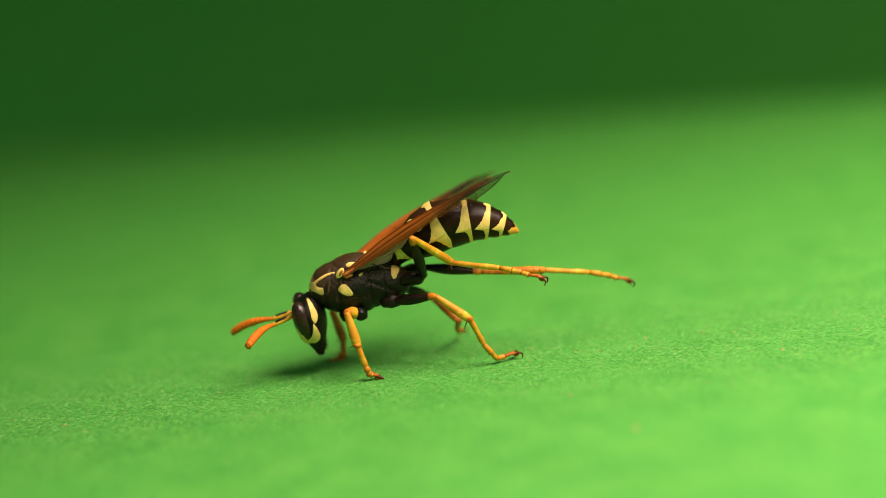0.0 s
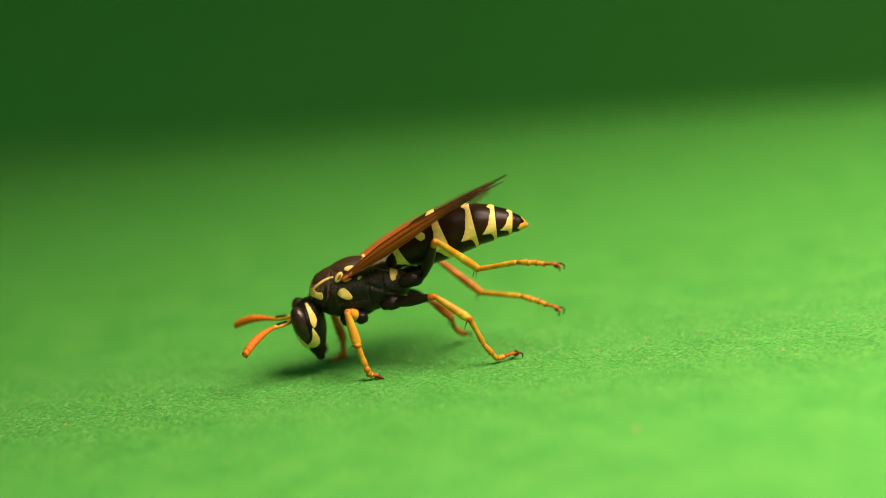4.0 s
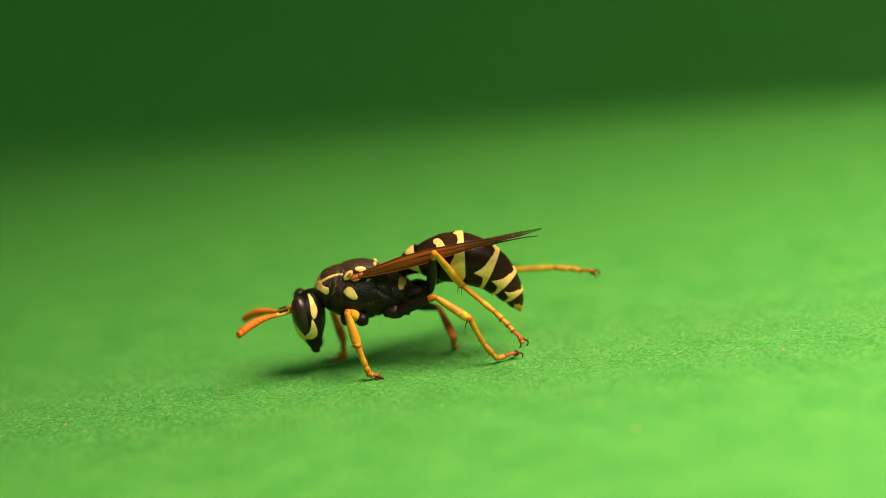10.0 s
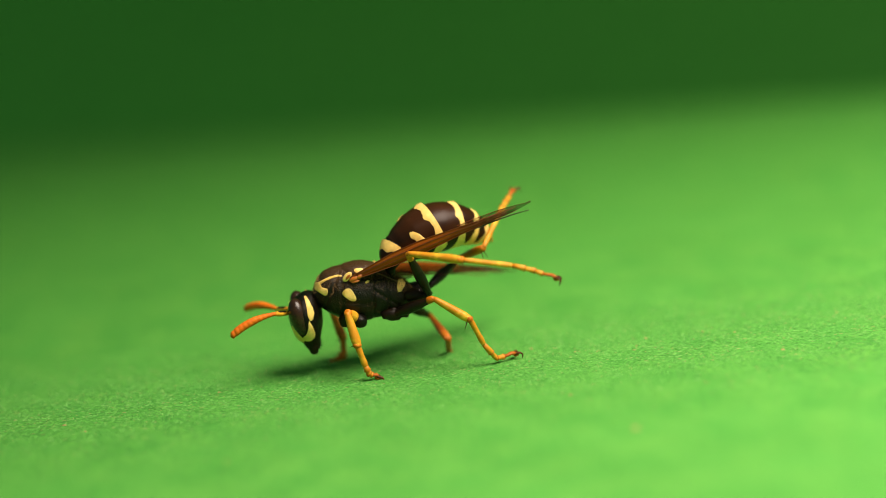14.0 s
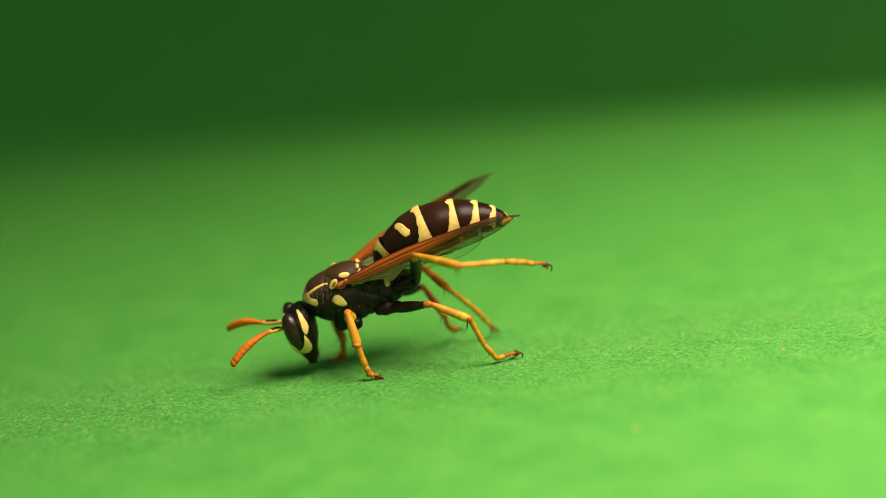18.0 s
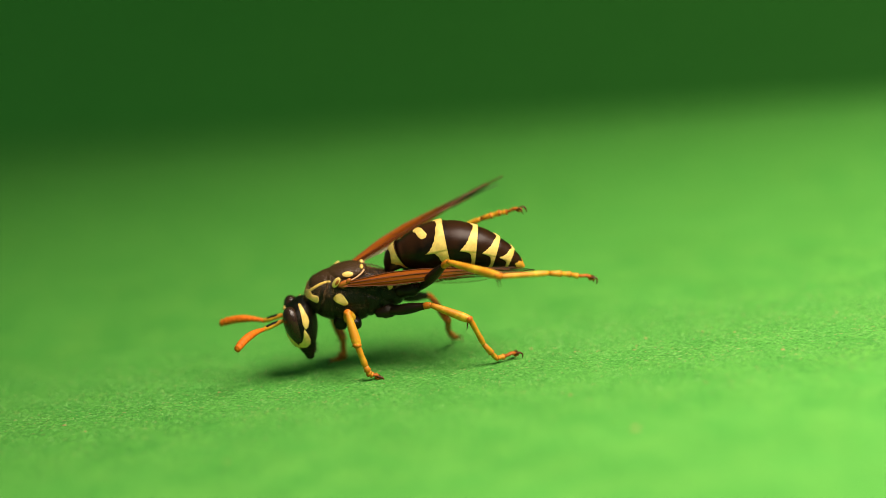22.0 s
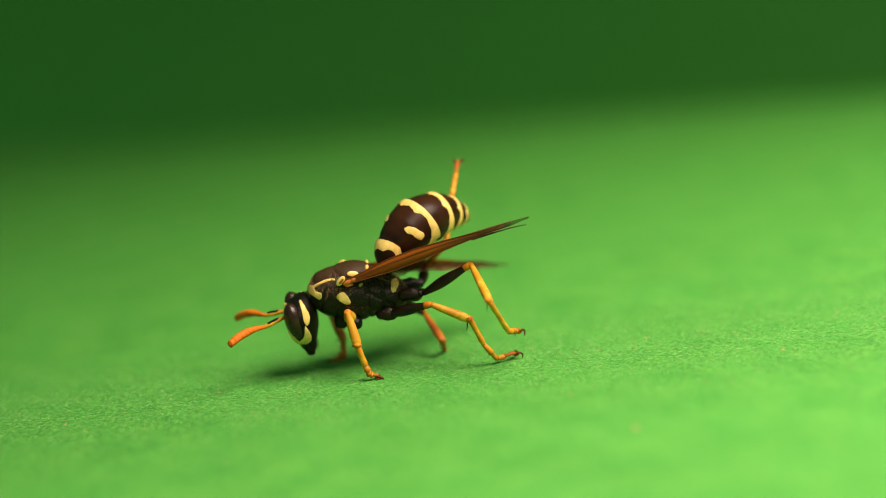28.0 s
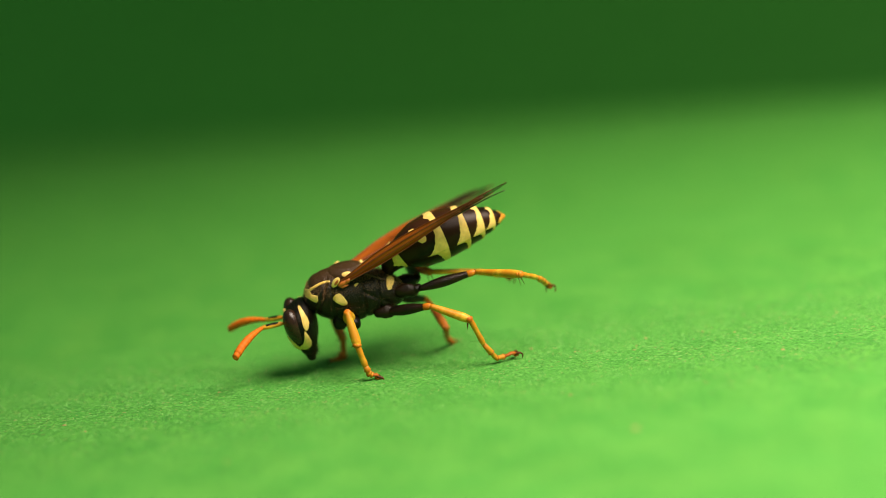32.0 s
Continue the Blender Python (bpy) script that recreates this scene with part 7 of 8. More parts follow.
    # wings; rows: seconds, tip, roll
    key_wing(wings[-1], -1, bodies, [
        (0, 4.2, -2.7, 12.29, -30), (0.5, 3.98, -2.7, 12.49, -30), (1, 4.29, -2.7, 12.1, -30), (1.5, 4.44, -2.7, 11.85, -30),
        (2, 4.78, -2.7, 11.5, -30), (2.5, 4.89, -2.7, 11.07, -30), (3, 4.63, -2.7, 11.34, -30), (3.5, 3.39, -2.7, 13.08, -30),
        (5.5, 4.4, -5.2, 5.75, 40), (5.7, 4.3, -5.2, 5.72, 42), (6, 4.2, -5.2, 5.7, 44), (6.3, 4.3, -5.1, 5.7, 46),
        (6.5, 4.5, -5.0, 5.6, 48), (6.7, 4.8, -5.0, 5.75, 49), (7, 5.1, -5.0, 5.9, 50), (7.3, 4.45, -2.9, 10.22, -34),
        (7.5, 4.6, -2.7, 11.43, -24), (7.7, 4.94, -2.7, 11.21, -28), (8, 4.74, -2.7, 11.61, -30), (8.3, 5.23, -2.9, 9.12, -3),
        (8.5, 4.92, -2.9, 10.17, 1), (8.7, 5.67, -2.7, 8.85, -3), (9, 5.6, -2.7, 8.68, -9), (9.3, 5.67, -2.7, 8.85, -4.2),
        (9.5, 5.55, -2.7, 9.06, -1), (9.7, 5.41, -2.9, 8.64, -4.2), (10, 5.63, -2.7, 8.25, -9), (10.5, 5.45, -2.7, 9.34, -4),
        (11, 5.57, -2.7, 8.34, -9), (11.3, 5.54, -2.7, 8.13, -3), (11.5, 5.52, -2.7, 7.99, 1), (12, 5.24, -2.7, 8.72, -9),
        (12.5, 4, -2.7, 12.02, -19), (12.7, 4.65, -2.7, 10.5, -7.8), (13, 5.37, -2.7, 8.99, -1), (13.3, 4.37, -2.7, 11.66, 4.2),
        (13.5, 5.53, -2.7, 9.53, 1), (13.7, 5.13, -2.7, 10.22, -1), (14, 5.3, -2.7, 9.89, -4), (14.3, 4.96, -2.7, 10.81, -4),
        (14.5, 5.61, -2.7, 8.99, -4), (16.5, 4.76, -2.9, 8.39, -44), (17, 5.03, -2.0, 7.15, -57), (17.5, 5.19, -2.7, 8.03, -39),
        (18, 4.45, -2.7, 9.69, -39), (18.3, 4.77, -2.7, 8.78, -15), (18.5, 4.21, -2.9, 9.58, 1), (18.7, 3.4, -2.9, 9.9, -20),
        (18.8, 4.5, -2.8, 9.3, -36), (19, 4.6, -2.7, 8.95, -36), (19.3, 5.1, -2.7, 7.6, -40), (19.5, 4.36, -2.9, 9.03, -44), (19.7, 4.59, -2.7, 8.69, -44),
        (20, 5.12, -2.7, 9.86, -24), (20.2, 4.54, -2.0, 6.1, -20), (20.4, 2.71, -2.9, 11.77, -18), (20.5, 4.72, -2.7, 9.95, -21), (20.7, 4.72, -2.7, 9.41, -10.2),
        (21, 4.8, -2.7, 8.72, 6), (21.3, 1.97, -2.9, 12.07, -14), (21.5, 4.71, -2.7, 9.82, 21), (21.7, 4.65, -2.0, 6.23, -19),
        (22, 4.54, -2.0, 5.90, -24), (22.3, 4.85, -2.0, 5.98, -19), (22.5, 4.32, -2.7, 10.53, -9), (22.6, 3.88, -2.7, 11.15, 23),
        (22.8, 5.2, -3.6, 5.4, 72), (23, 5.1, -3.6, 5.85, 68), (23.3, 4.44, -2.0, 5.16, 51), (23.5, 4.64, -2.0, 4.83, 26), (23.7, 4.78, -2.0, 5.30, -4),
        (24, 4.94, -2.0, 5.7, -48), (24.5, 4.94, -2.0, 5.7, -48), (25, 4.94, -2.0, 5.7, -48), (25.3, 4.86, -3.2, 6.1, 14), (25.5, 4.86, -3.2, 6.1, 14),
        (27.5, 5.07, -2.7, 8.59, -6), (27.7, 5.06, -2.7, 8.76, -7.2), (28, 5.05, -2.7, 9.03, -9), (28.3, 4.8, -2.7, 9.69, -7.8),
        (28.5, 5.01, -2.7, 9, -7), (28.7, 4.7, -2.7, 9.81, -6.6), (29, 4.97, -2.7, 8.92, -6), (29.3, 4.23, -2.7, 11.28, -5.4),
        (29.5, 4.79, -2.7, 9.37, -5), (29.7, 5.36, -2.7, 7.92, -3.4), (30, 4.88, -2.7, 8.87, -1), (30.3, 4.19, -2.7, 10.89, -5.8),
        (30.5, 4.27, -2.7, 10.58, -9), (30.7, 4.28, -2.7, 10.71, -9), (31, 4.48, -2.7, 10.42, -9), (31.3, 4.28, -2.7, 10.71, -9),
        (31.5, 3.79, -2.7, 11.73, -9), (31.7, 3.82, -2.7, 11.72, -9), (32, 4.15, -2.7, 11.34, -9),
    ])
    key_wing(wings[1], 1, bodies, [
        (0, 3.08, 7.43, 10.16, -9), (0.5, 2.4, 8.38, 10.05, -9), (1, 3.42, 6.86, 10.35, -9), (1.5, 2.68, 8.53, 9.26, -9),
        (2, 3.49, 7.54, 9.49, -9), (2.5, 2.96, 8.58, 8.5, -9), (3, 3.36, 7.53, 9.39, -9), (3.5, 2.55, 7.68, 10.38, -9),
        (5.5, 4.06, 6.99, 4.38, -9), (5.7, 4.09, 6.94, 4.39, 11), (6, 4.14, 6.87, 4.4, 41), (6.3, 4.15, 6.99, 5.02, 11),
        (6.5, 4.16, 7.05, 5.45, -9), (6.7, 4.51, 6.42, 6.63, -9), (7, 4.99, 4.55, 8.58, -9), (7.3, 4.66, 5.28, 8.87, -9),
        (7.5, 4.43, 5.68, 9.09, -9), (7.7, 4.75, 5.4, 8.41, -9), (8, 4.12, 6.36, 9.32, 8), (8.3, 4.06, 7.36, 7.54, 8),
        (8.5, 4, 7.67, 6.42, 8), (8.7, 4.34, 7.78, 5.25, 8), (9, 4.30, 7.78, 4.88, 8), (9.3, 4.23, 7.88, 4.86, 8),
        (9.5, 4.23, 7.88, 4.86, 8), (9.7, 4.37, 7.60, 4.53, 8), (10, 4.41, 7.36, 3.98, 8), (10.5, 4.23, 7.88, 4.86, 31),
        (11, 4.35, 7.58, 4.35, 8), (11.3, 4.35, 7.58, 4.35, 8), (11.5, 4.35, 7.58, 4.35, 8), (12, 4.37, 7.60, 4.53, 8),
        (12.5, 4.0, 6.5, 10.1, 8), (12.7, 4.57, 5.17, 8.54, -9), (13, 3.64, 7.61, 7.39, 8), (13.3, 3.81, 7.56, 4.55, 8),
        (13.5, 3.9, 6.89, 2.81, 8), (13.7, 3.92, 6.96, 3.09, 8), (14, 4.03, 7.80, 3.61, 8), (14.3, 3.87, 8.08, 3.72, 8),
        (14.5, 4.92, 5.72, 4.59, 8), (16.5, 5, 4.21, 8.62, 8), (17, 5.12, 4.38, 7.56, 8), (17.5, 3.75, 6.07, 9.09, 8),
        (18, 2.96, 5.93, 10.36, -9), (18.3, 2.99, 6.33, 10.05, -9), (18.5, 3.33, 5.91, 9.88, -9), (18.7, 3.4, 6.08, 9.54, -9),
        (19, 3.5, 6.28, 9.05, -9), (19.3, 3.19, 7.23, 8.02, -9), (19.5, 3.15, 6.85, 9, -9), (19.7, 3.35, 6.49, 8.99, -9),
        (20, 3.64, 5.87, 9, -9), (20.3, 4.15, 4.56, 9.43, -9), (20.5, 3.87, 6.3, 8.03, -9), (20.7, 2.56, 8.12, 8.58, -9),
        (21, 3.1, 7.42, 8.02, -9), (21.3, 2.5, 7.36, 10.15, -9), (21.5, 2.15, 8.44, 9, -9), (21.7, 2.83, 7, 9.94, -1),
        (22, 3.62, 5.39, 9.92, 11), (22.3, 3.67, 5.67, 9.38, 11), (22.5, 3.02, 6.49, 10.01, 11), (22.7, 3.63, 6.26, 8.66, 3),
        (23, 4.51, 5.04, 6.82, -9), (23.3, 4.57, 4.96, 5.19, -9), (23.5, 4.6, 4.55, 4.18, -9), (23.7, 4.38, 5.12, 4.07, -9),
        (24, 4.04, 5.85, 3.93, -9), (24.5, 4.14, 5.51, 3.85, -9), (25, 4.01, 5.55, 3.76, -9), (25.5, 4.22, 5.62, 4.68, -9),
        (27.5, 3.53, 7.04, 3.94, 8), (27.7, 3.4, 7.28, 3.99, 8), (28, 3.2, 7.62, 4.08, 8), (28.3, 3.43, 7.29, 4.32, 8),
        (28.5, 3.59, 7.05, 4.48, 8), (28.7, 3.78, 6.78, 4.74, 8), (29, 4.07, 6.3, 5.15, 8), (29.3, 4.43, 5.59, 6.25, 9),
        (29.5, 4.66, 4.87, 7.03, 21), (29.7, 4.06, 8.12, 4.83, 9), (30, 4.06, 8.12, 4.83, -9), (30.3, 3.76, 6.23, 8.3, -9),
        (30.5, 3.41, 6.13, 9.64, -9), (30.7, 3.44, 6.35, 9.29, -9), (31, 3.5, 6.63, 8.79, -9), (31.3, 2.9, 7.47, 9.03, -9),
        (31.5, 2.49, 7.94, 9.22, -9), (31.7, 2.64, 7.73, 9.25, -9), (32, 2.87, 7.39, 9.3, -9),
    ])
    # antennae; rows: seconds, elbow, tip
    key_limb(antennae[-1], (1.35, 2.95), (-9.5, -0.5, 4.42), heads, [
        (0, -10.84, -0.72, 3.64, -12.23, -3.28, 3.15), (0.5, -10.88, -0.72, 3.59, -12.29, -3.27, 3.15), (1, -10.85, -0.71, 3.72, -12.21, -3.28, 3.26),
        (1.5, -10.83, -0.72, 3.74, -12.2, -3.31, 3.36), (2, -10.82, -0.69, 4.08, -12.26, -3.24, 3.78), (2.5, -10.71, -0.76, 3.75, -12.16, -3.33, 3.7),
        (3, -10.87, -0.7, 3.78, -12.28, -3.24, 3.25), (3.5, -10.8, -1.19, 3.44, -12.28, -3.58, 2.55), (5.5, -10.67, -1.36, 4.38, -13.09, -2.78, 3.44),
        (5.7, -10.62, -1.43, 4.33, -13.02, -2.92, 3.47), (6, -10.54, -1.51, 4.26, -13.14, -1.02, 2.96), (6.3, -10.55, -1.52, 4.22, -13.15, -1.09, 2.89),
        (6.5, -10.55, -1.52, 4.2, -13.15, -1.13, 2.85), (6.7, -10.55, -1.52, 4.2, -13.13, -0.96, 2.88), (7, -10.55, -1.52, 4.2, -13.1, -0.75, 2.93),
        (7.3, -10.64, -1.4, 4.18, -12.85, -3.23, 3.48), (7.5, -10.7, -1.31, 4.16, -12.87, -3.16, 3.39), (7.7, -10.75, -1.21, 4.14, -12.82, -3.22, 3.53),
        (8, -10.82, -0.98, 4.08, -12.76, -3.17, 3.7), (8.3, -10.77, -0.99, 4.08, -12.79, -3.11, 3.78), (8.5, -10.73, -0.95, 4.07, -12.82, -3.02, 3.82),
        (8.7, -10.64, -1.22, 4.28, -12.79, -3.21, 3.96), (9, -10.52, -1.38, 4.55, -12.77, -3.23, 4.1), (9.3, -10.61, -1.26, 4.5, -12.89, -3.1, 4.15),
        (9.5, -10.67, -1.17, 4.46, -12.98, -2.98, 4.17), (9.7, -10.62, -1.29, 4.44, -12.87, -3.15, 4.07), (10, -10.53, -1.43, 4.4, -12.72, -3.35, 3.9),
        (10.5, -10.69, -1.17, 4.33, -12.91, -3.01, 3.69), (11, -10.54, -1.44, 4.34, -12.67, -3.43, 3.92), (11.3, -10.64, -1.32, 4.22, -12.76, -3.32, 3.78),
        (11.5, -10.71, -1.21, 4.13, -12.83, -3.21, 3.67), (12, -10.84, -1.18, 3.79, -12.66, -3.4, 3.11), (12.5, -10.73, -1.46, 3.86, -12.89, -0.5, 2.09),
        (12.7, -10.76, -1.39, 3.98, -12.63, -3.54, 3.24), (13, -10.8, -1.25, 4.15, -12.74, -3.42, 3.7), (13.3, -10.69, -1.25, 4.56, -12.8, -3.24, 3.99),
        (13.5, -10.63, -1.21, 4.81, -12.84, -3.05, 4.17), (13.7, -10.58, -1.39, 4.72, -13.12, -2.62, 3.88), (14, -10.51, -1.58, 4.55, -13.24, -2.14, 3.59),
        (14.3, -10.59, -1.49, 4.54, -13.33, -2.04, 3.59), (14.5, -10.65, -1.4, 4.52, -13.38, -2.05, 3.62), (16.5, -10.66, -1.47, 4.4, -13.26, -1.2, 3.02),
        (17, -10.53, -1.62, 4.34, -13.25, -1.07, 3.33), (17.5, -10.73, -1.5, 3.87, -12.58, -0.07, 2.07), (18, -11.08, -1.56, 3.46, -13.42, -2.28, 1.81),
        (18.3, -11.14, -1.45, 3.51, -13.48, -1.31, 1.72), (18.5, -11.18, -1.35, 3.53, -13.18, -3.2, 2.41), (18.7, -11.34, -1.13, 3.44, -13.42, -2.99, 2.47),
        (19, -11.51, -0.72, 3.31, -13.81, -2.36, 2.49), (19.3, -11.22, -1.17, 3.44, -12.83, -3.56, 2.78), (19.5, -10.97, -1.39, 3.52, -12.21, -3.99, 2.87),
        (19.7, -11.18, -1.12, 3.47, -12.48, -3.72, 2.97), (20, -11.33, -0.73, 3.43, -12.9, -3.21, 3.09), (20.3, -11.16, -1.32, 3.52, -12.85, -3.72, 3.21),
        (20.5, -10.96, -1.57, 3.57, -13.22, -0.21, 2.25), (20.7, -11.19, -1.38, 3.59, -13.03, -3.66, 3.21), (21, -11.51, -0.71, 3.53, -13.36, -2.97, 3.07),
        (21.3, -11.2, -1.3, 3.57, -13.05, -3.54, 3.06), (21.5, -10.97, -1.5, 3.55, -13.24, -0.33, 2.08), (21.7, -11.16, -1.31, 3.52, -12.87, -3.66, 3.05),
        (22, -11.41, -0.75, 3.42, -12.9, -3.27, 3.03), (22.3, -11.52, -0.78, 3.12, -13.82, -1.52, 1.43), (22.5, -11.53, -1.07, 3.01, -13.75, -1.84, 1.22),
        (22.7, -11.48, -1.18, 3.25, -13.88, -1.89, 1.69), (23, -11.43, -1.16, 3.57, -13.65, -3.01, 3), (23.3, -11.11, -1.55, 3.81, -13.8, -1.1, 2.7),
        (23.5, -10.91, -1.69, 3.94, -13.7, -1.63, 2.98), (23.7, -11.04, -1.6, 3.95, -13.75, -1.17, 2.85), (24, -11.26, -1.41, 3.95, -13.52, -3.21, 3.38),
        (24.5, -11.11, -1.58, 3.93, -13.77, -1.15, 2.72), (25, -11.42, -1.23, 3.64, -13.45, -3.29, 3.05), (25.5, -10.91, -1.69, 3.94, -13.6, -1.42, 2.78),
        (27.5, -11.38, -0.72, 3.82, -13.38, -2.84, 3.4), (27.7, -11.36, -0.74, 3.72, -13.37, -2.87, 3.35), (28, -11.31, -0.76, 3.58, -13.34, -2.89, 3.27),
        (28.3, -11.39, -0.74, 3.62, -13.38, -2.87, 3.2), (28.5, -11.43, -0.72, 3.66, -13.42, -2.85, 3.14), (28.7, -11.43, -0.73, 3.61, -13.43, -2.84, 3.1),
        (29, -11.41, -0.75, 3.53, -13.44, -2.83, 3.04), (29.3, -11.4, -0.73, 3.61, -13.37, -2.85, 3.04), (29.5, -11.4, -0.71, 3.66, -13.33, -2.85, 3.03),
        (29.7, -11.44, -0.71, 3.61, -13.35, -2.83, 2.84), (30, -11.5, -0.71, 3.53, -13.37, -2.77, 2.56), (30.3, -11.53, -0.72, 3.38, -13.4, -2.8, 2.44),
        (30.5, -11.53, -0.84, 3.31, -13.4, -2.92, 2.39), (30.7, -11.54, -0.72, 3.38, -13.34, -2.83, 2.4), (31, -11.51, -0.71, 3.52, -13.23, -2.85, 2.45),
        (31.3, -11.49, -0.73, 3.4, -13.25, -2.95, 2.58), (31.5, -11.47, -0.75, 3.32, -13.27, -2.99, 2.65), (31.7, -11.48, -0.73, 3.4, -13.21, -2.96, 2.56),
        (32, -11.48, -0.69, 3.52, -13.12, -2.86, 2.39),
    ])
    key_limb(antennae[1], (1.35, 2.95), (-9.5, 0.5, 4.42), heads, [
        (0, -10.87, 0.3, 3.77, -13.54, 1.22, 2.92), (0.5, -10.93, 0.32, 3.82, -13.59, 1.24, 2.92), (1, -10.84, 0.66, 3.72, -13.51, 1.45, 2.74),
        (1.5, -10.88, 0.32, 3.97, -13.46, 1.28, 2.9), (2, -10.72, 0.84, 3.89, -13.35, 1.71, 2.89), (2.5, -10.78, 0.28, 3.95, -13.31, 1.57, 3.16),
        (3, -10.84, 0.53, 3.68, -13.42, 1.54, 2.66), (3.5, -10.91, 0.89, 3.43, -13.52, 2.15, 2.88), (5.5, -10.83, 1.16, 4.26, -12.83, 3.22, 3.59),
        (5.7, -10.8, 1.22, 4.11, -12.75, 3.3, 3.37), (6, -10.74, 1.25, 3.9, -12.62, 3.37, 3.07), (6.3, -10.72, 1.34, 4.16, -12.64, 3.43, 3.33),
        (6.5, -10.69, 1.36, 4.34, -12.64, 3.42, 3.51), (6.7, -10.72, 1.35, 4.16, -12.66, 3.4, 3.32), (7, -10.74, 1.26, 3.9, -12.69, 3.3, 3.05),
        (7.3, -10.79, 1.2, 4.12, -12.8, 3.09, 3.07), (7.5, -10.82, 1.1, 4.28, -12.86, 2.88, 3.11), (7.7, -10.79, 1.12, 4.09, -12.85, 2.98, 3.08),
        (8, -10.74, 1.06, 3.84, -12.83, 3, 3.07), (8.3, -10.77, 1.01, 4.2, -12.89, 2.9, 3.4), (8.5, -10.79, 0.9, 4.47, -12.92, 2.77, 3.64),
        (8.7, -10.76, 0.98, 4.3, -12.84, 2.92, 3.52), (9, -10.71, 1, 4.08, -12.7, 3.05, 3.36), (9.3, -10.77, 0.93, 4.23, -12.65, 3.07, 3.46),
        (9.5, -10.8, 0.85, 4.34, -12.61, 3.04, 3.54), (9.7, -10.73, 1.06, 4.18, -12.72, 3.09, 3.4), (10, -10.62, 1.23, 3.96, -12.87, 2.99, 3.25),
        (10.5, -10.81, 0.9, 4.33, -13.25, 2.33, 3.51), (11, -10.72, 1.14, 4, -12.99, 2.82, 3.14), (11.3, -10.78, 1.09, 4.17, -13.17, 2.54, 3.23),
        (11.5, -10.81, 1, 4.31, -13.27, 2.29, 3.31), (12, -10.97, 0.83, 3.69, -13.48, 2.14, 2.85), (12.5, -11.07, 0.88, 3.8, -13.53, 2.21, 2.86),
        (12.7, -11.02, 0.89, 3.84, -13.48, 2.28, 2.99), (13, -10.95, 0.87, 3.91, -13.41, 2.34, 3.2), (13.3, -10.87, 0.95, 4.15, -13.43, 2.23, 3.43),
        (13.5, -10.81, 0.98, 4.31, -13.43, 2.13, 3.59), (13.7, -10.74, 1.27, 4.19, -13.17, 2.85, 3.63), (14, -10.62, 1.53, 4.05, -12.73, 3.58, 3.79),
        (14.3, -10.74, 1.37, 4.25, -12.85, 3.4, 3.88), (14.5, -10.82, 1.21, 4.39, -12.92, 3.23, 3.95), (16.5, -10.72, 1.41, 4.12, -13.27, 2.86, 3.73),
        (17, -10.74, 1.39, 3.94, -13.36, 2.74, 3.79), (17.5, -11.09, 0.85, 3.6, -13.92, 1.6, 3.21), (18, -11.57, 0.36, 3.58, -13.83, 2.16, 2.98),
        (18.3, -11.36, 1.06, 3.4, -13.69, 2.81, 2.96), (18.5, -11.15, 1.27, 3.35, -13.57, 2.94, 3.03), (18.7, -11.31, 1.1, 3.42, -13.51, 3.04, 3.05),
        (19, -11.54, 0.64, 3.57, -13.41, 2.89, 3.17), (19.3, -11.38, 0.29, 3.54, -13.82, 1.93, 3.25), (19.5, -11.26, 0.27, 3.48, -14.07, 1.14, 3.35),
        (19.7, -11.3, 0.27, 3.55, -14.12, 1.13, 3.41), (20, -11.36, 0.28, 3.65, -14.19, 1.12, 3.49), (20.3, -11.15, 1.14, 3.39, -13.94, 2.09, 3.47),
        (20.5, -10.95, 1.34, 3.31, -13.73, 2.32, 3.57), (20.7, -11.24, 1.14, 3.44, -13.81, 2.58, 3.47), (21, -11.54, 0.31, 3.78, -13.85, 2.13, 3.54),
        (21.3, -11.34, 0.92, 3.52, -13.92, 2.33, 3.42), (21.5, -11.14, 1.13, 3.39, -13.93, 2.07, 3.44), (21.7, -11.26, 1, 3.47, -14.05, 1.93, 3.45),
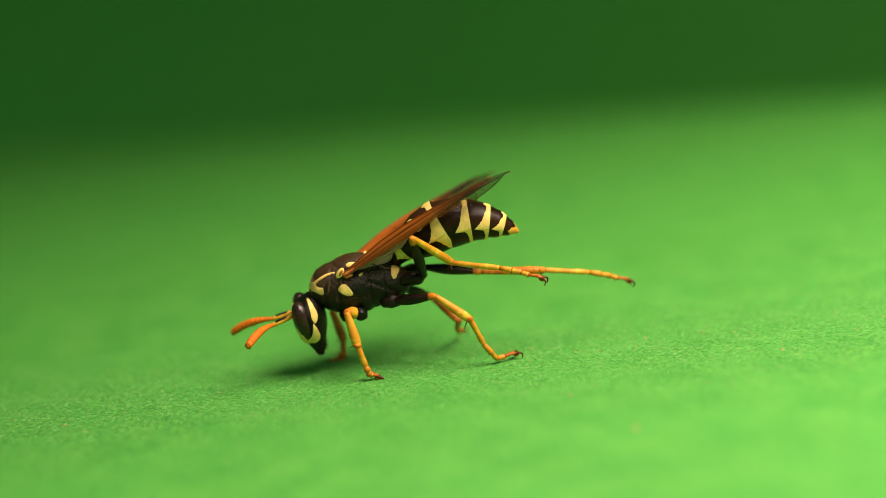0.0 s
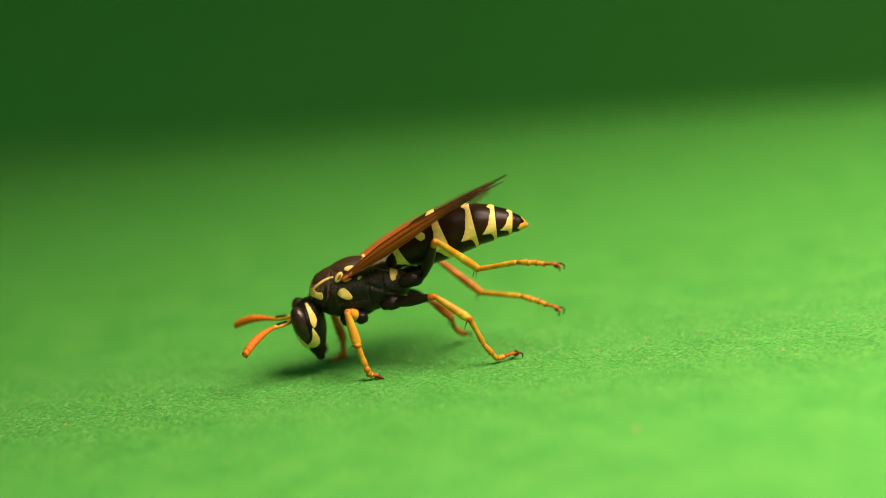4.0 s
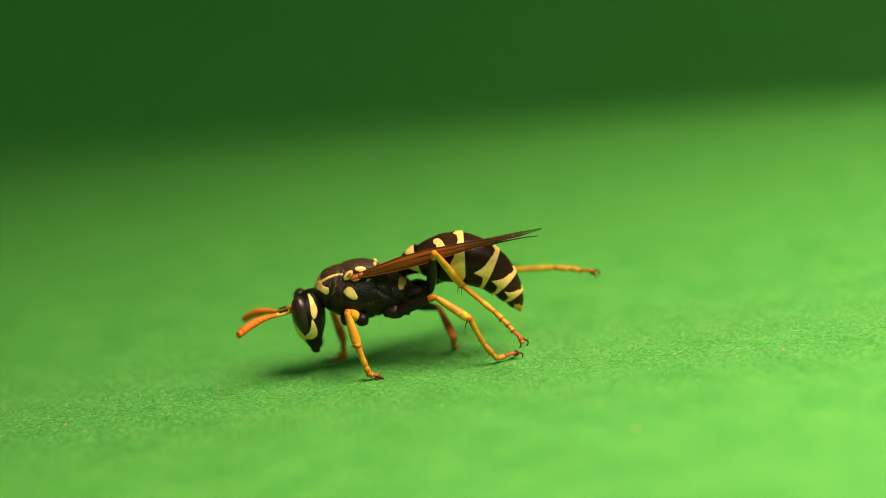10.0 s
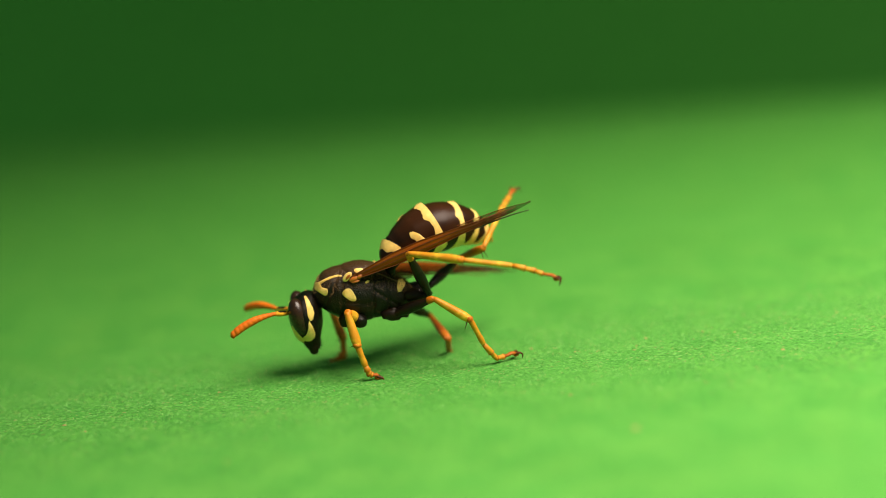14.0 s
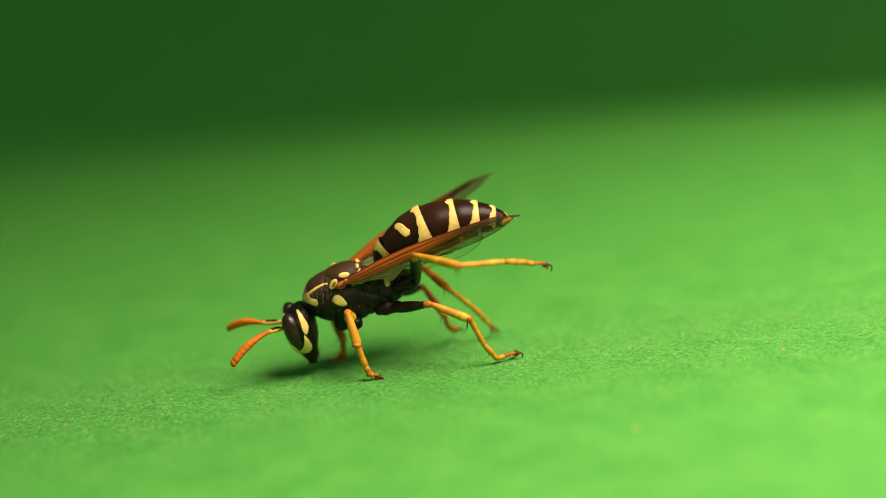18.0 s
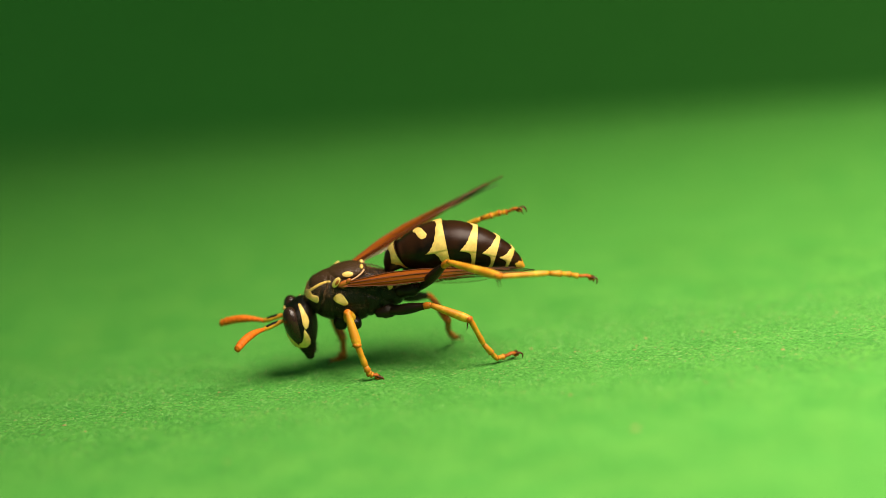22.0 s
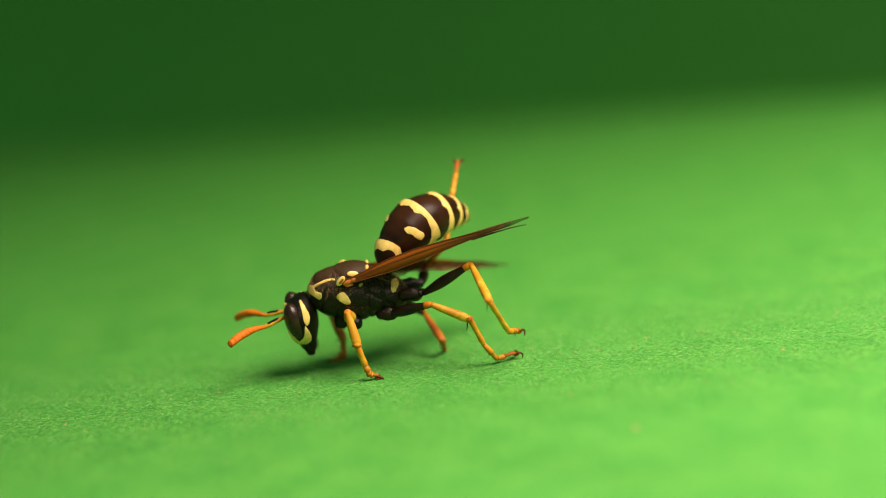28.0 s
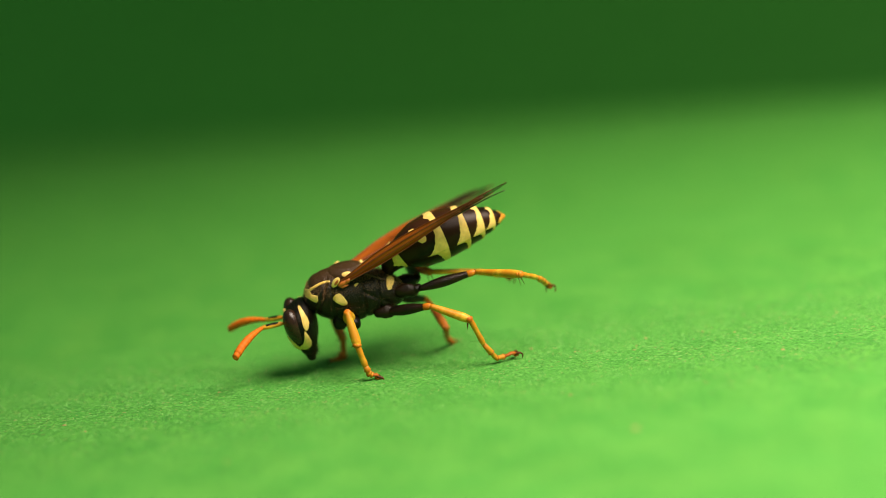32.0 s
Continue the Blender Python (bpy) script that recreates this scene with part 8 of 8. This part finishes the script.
        (22, -11.43, 0.72, 3.6, -14.23, 1.62, 3.48), (22.3, -11.15, 1.49, 3.54, -13.09, 3.7, 3.25), (22.5, -10.94, 1.7, 3.57, -12.24, 4.34, 3.3),
        (22.7, -11.06, 1.61, 3.61, -12.38, 4.23, 3.32), (23, -11.23, 1.39, 3.68, -12.58, 3.99, 3.38), (23.3, -11.05, 1.51, 3.63, -12.76, 3.9, 3.41),
        (23.5, -10.93, 1.55, 3.61, -12.88, 3.76, 3.45), (23.7, -10.96, 1.53, 3.63, -12.93, 3.72, 3.43), (24, -11.01, 1.51, 3.68, -13.02, 3.65, 3.4),
        (24.5, -10.93, 1.56, 3.61, -13.01, 3.66, 3.49), (25, -11.35, 1.22, 3.55, -13.25, 3.45, 3.24), (25.5, -10.93, 1.56, 3.61, -12.88, 3.77, 3.45),
        (27.5, -11.32, 0.84, 3.83, -13.29, 3.02, 3.62), (27.7, -11.35, 0.79, 3.88, -13.3, 2.98, 3.53), (28, -11.38, 0.7, 3.95, -13.31, 2.86, 3.4),
        (28.3, -11.36, 0.84, 3.77, -13.45, 2.9, 3.47), (28.5, -11.34, 0.91, 3.66, -13.55, 2.87, 3.53), (28.7, -11.41, 0.83, 3.78, -13.54, 2.85, 3.49),
        (29, -11.48, 0.56, 4, -13.51, 2.64, 3.48), (29.3, -11.4, 0.72, 3.74, -13.54, 2.74, 3.46), (29.5, -11.34, 0.74, 3.6, -13.54, 2.7, 3.47),
        (29.7, -11.38, 0.86, 3.63, -13.6, 2.79, 3.39), (30, -11.43, 0.97, 3.7, -13.67, 2.85, 3.27), (30.3, -11.41, 1.08, 3.51, -13.77, 2.82, 3.23),
        (30.5, -11.39, 1.14, 3.39, -13.84, 2.77, 3.22), (30.7, -11.41, 1.09, 3.51, -13.82, 2.76, 3.18), (31, -11.43, 0.99, 3.69, -13.78, 2.68, 3.14),
        (31.3, -11.26, 1.24, 3.52, -13.81, 2.69, 3.2), (31.5, -11.14, 1.34, 3.41, -13.82, 2.58, 3.27), (31.7, -11.22, 1.25, 3.46, -13.82, 2.6, 3.08),
        (32, -11.34, 1.06, 3.55, -13.81, 2.51, 2.84),
    ])

motions()
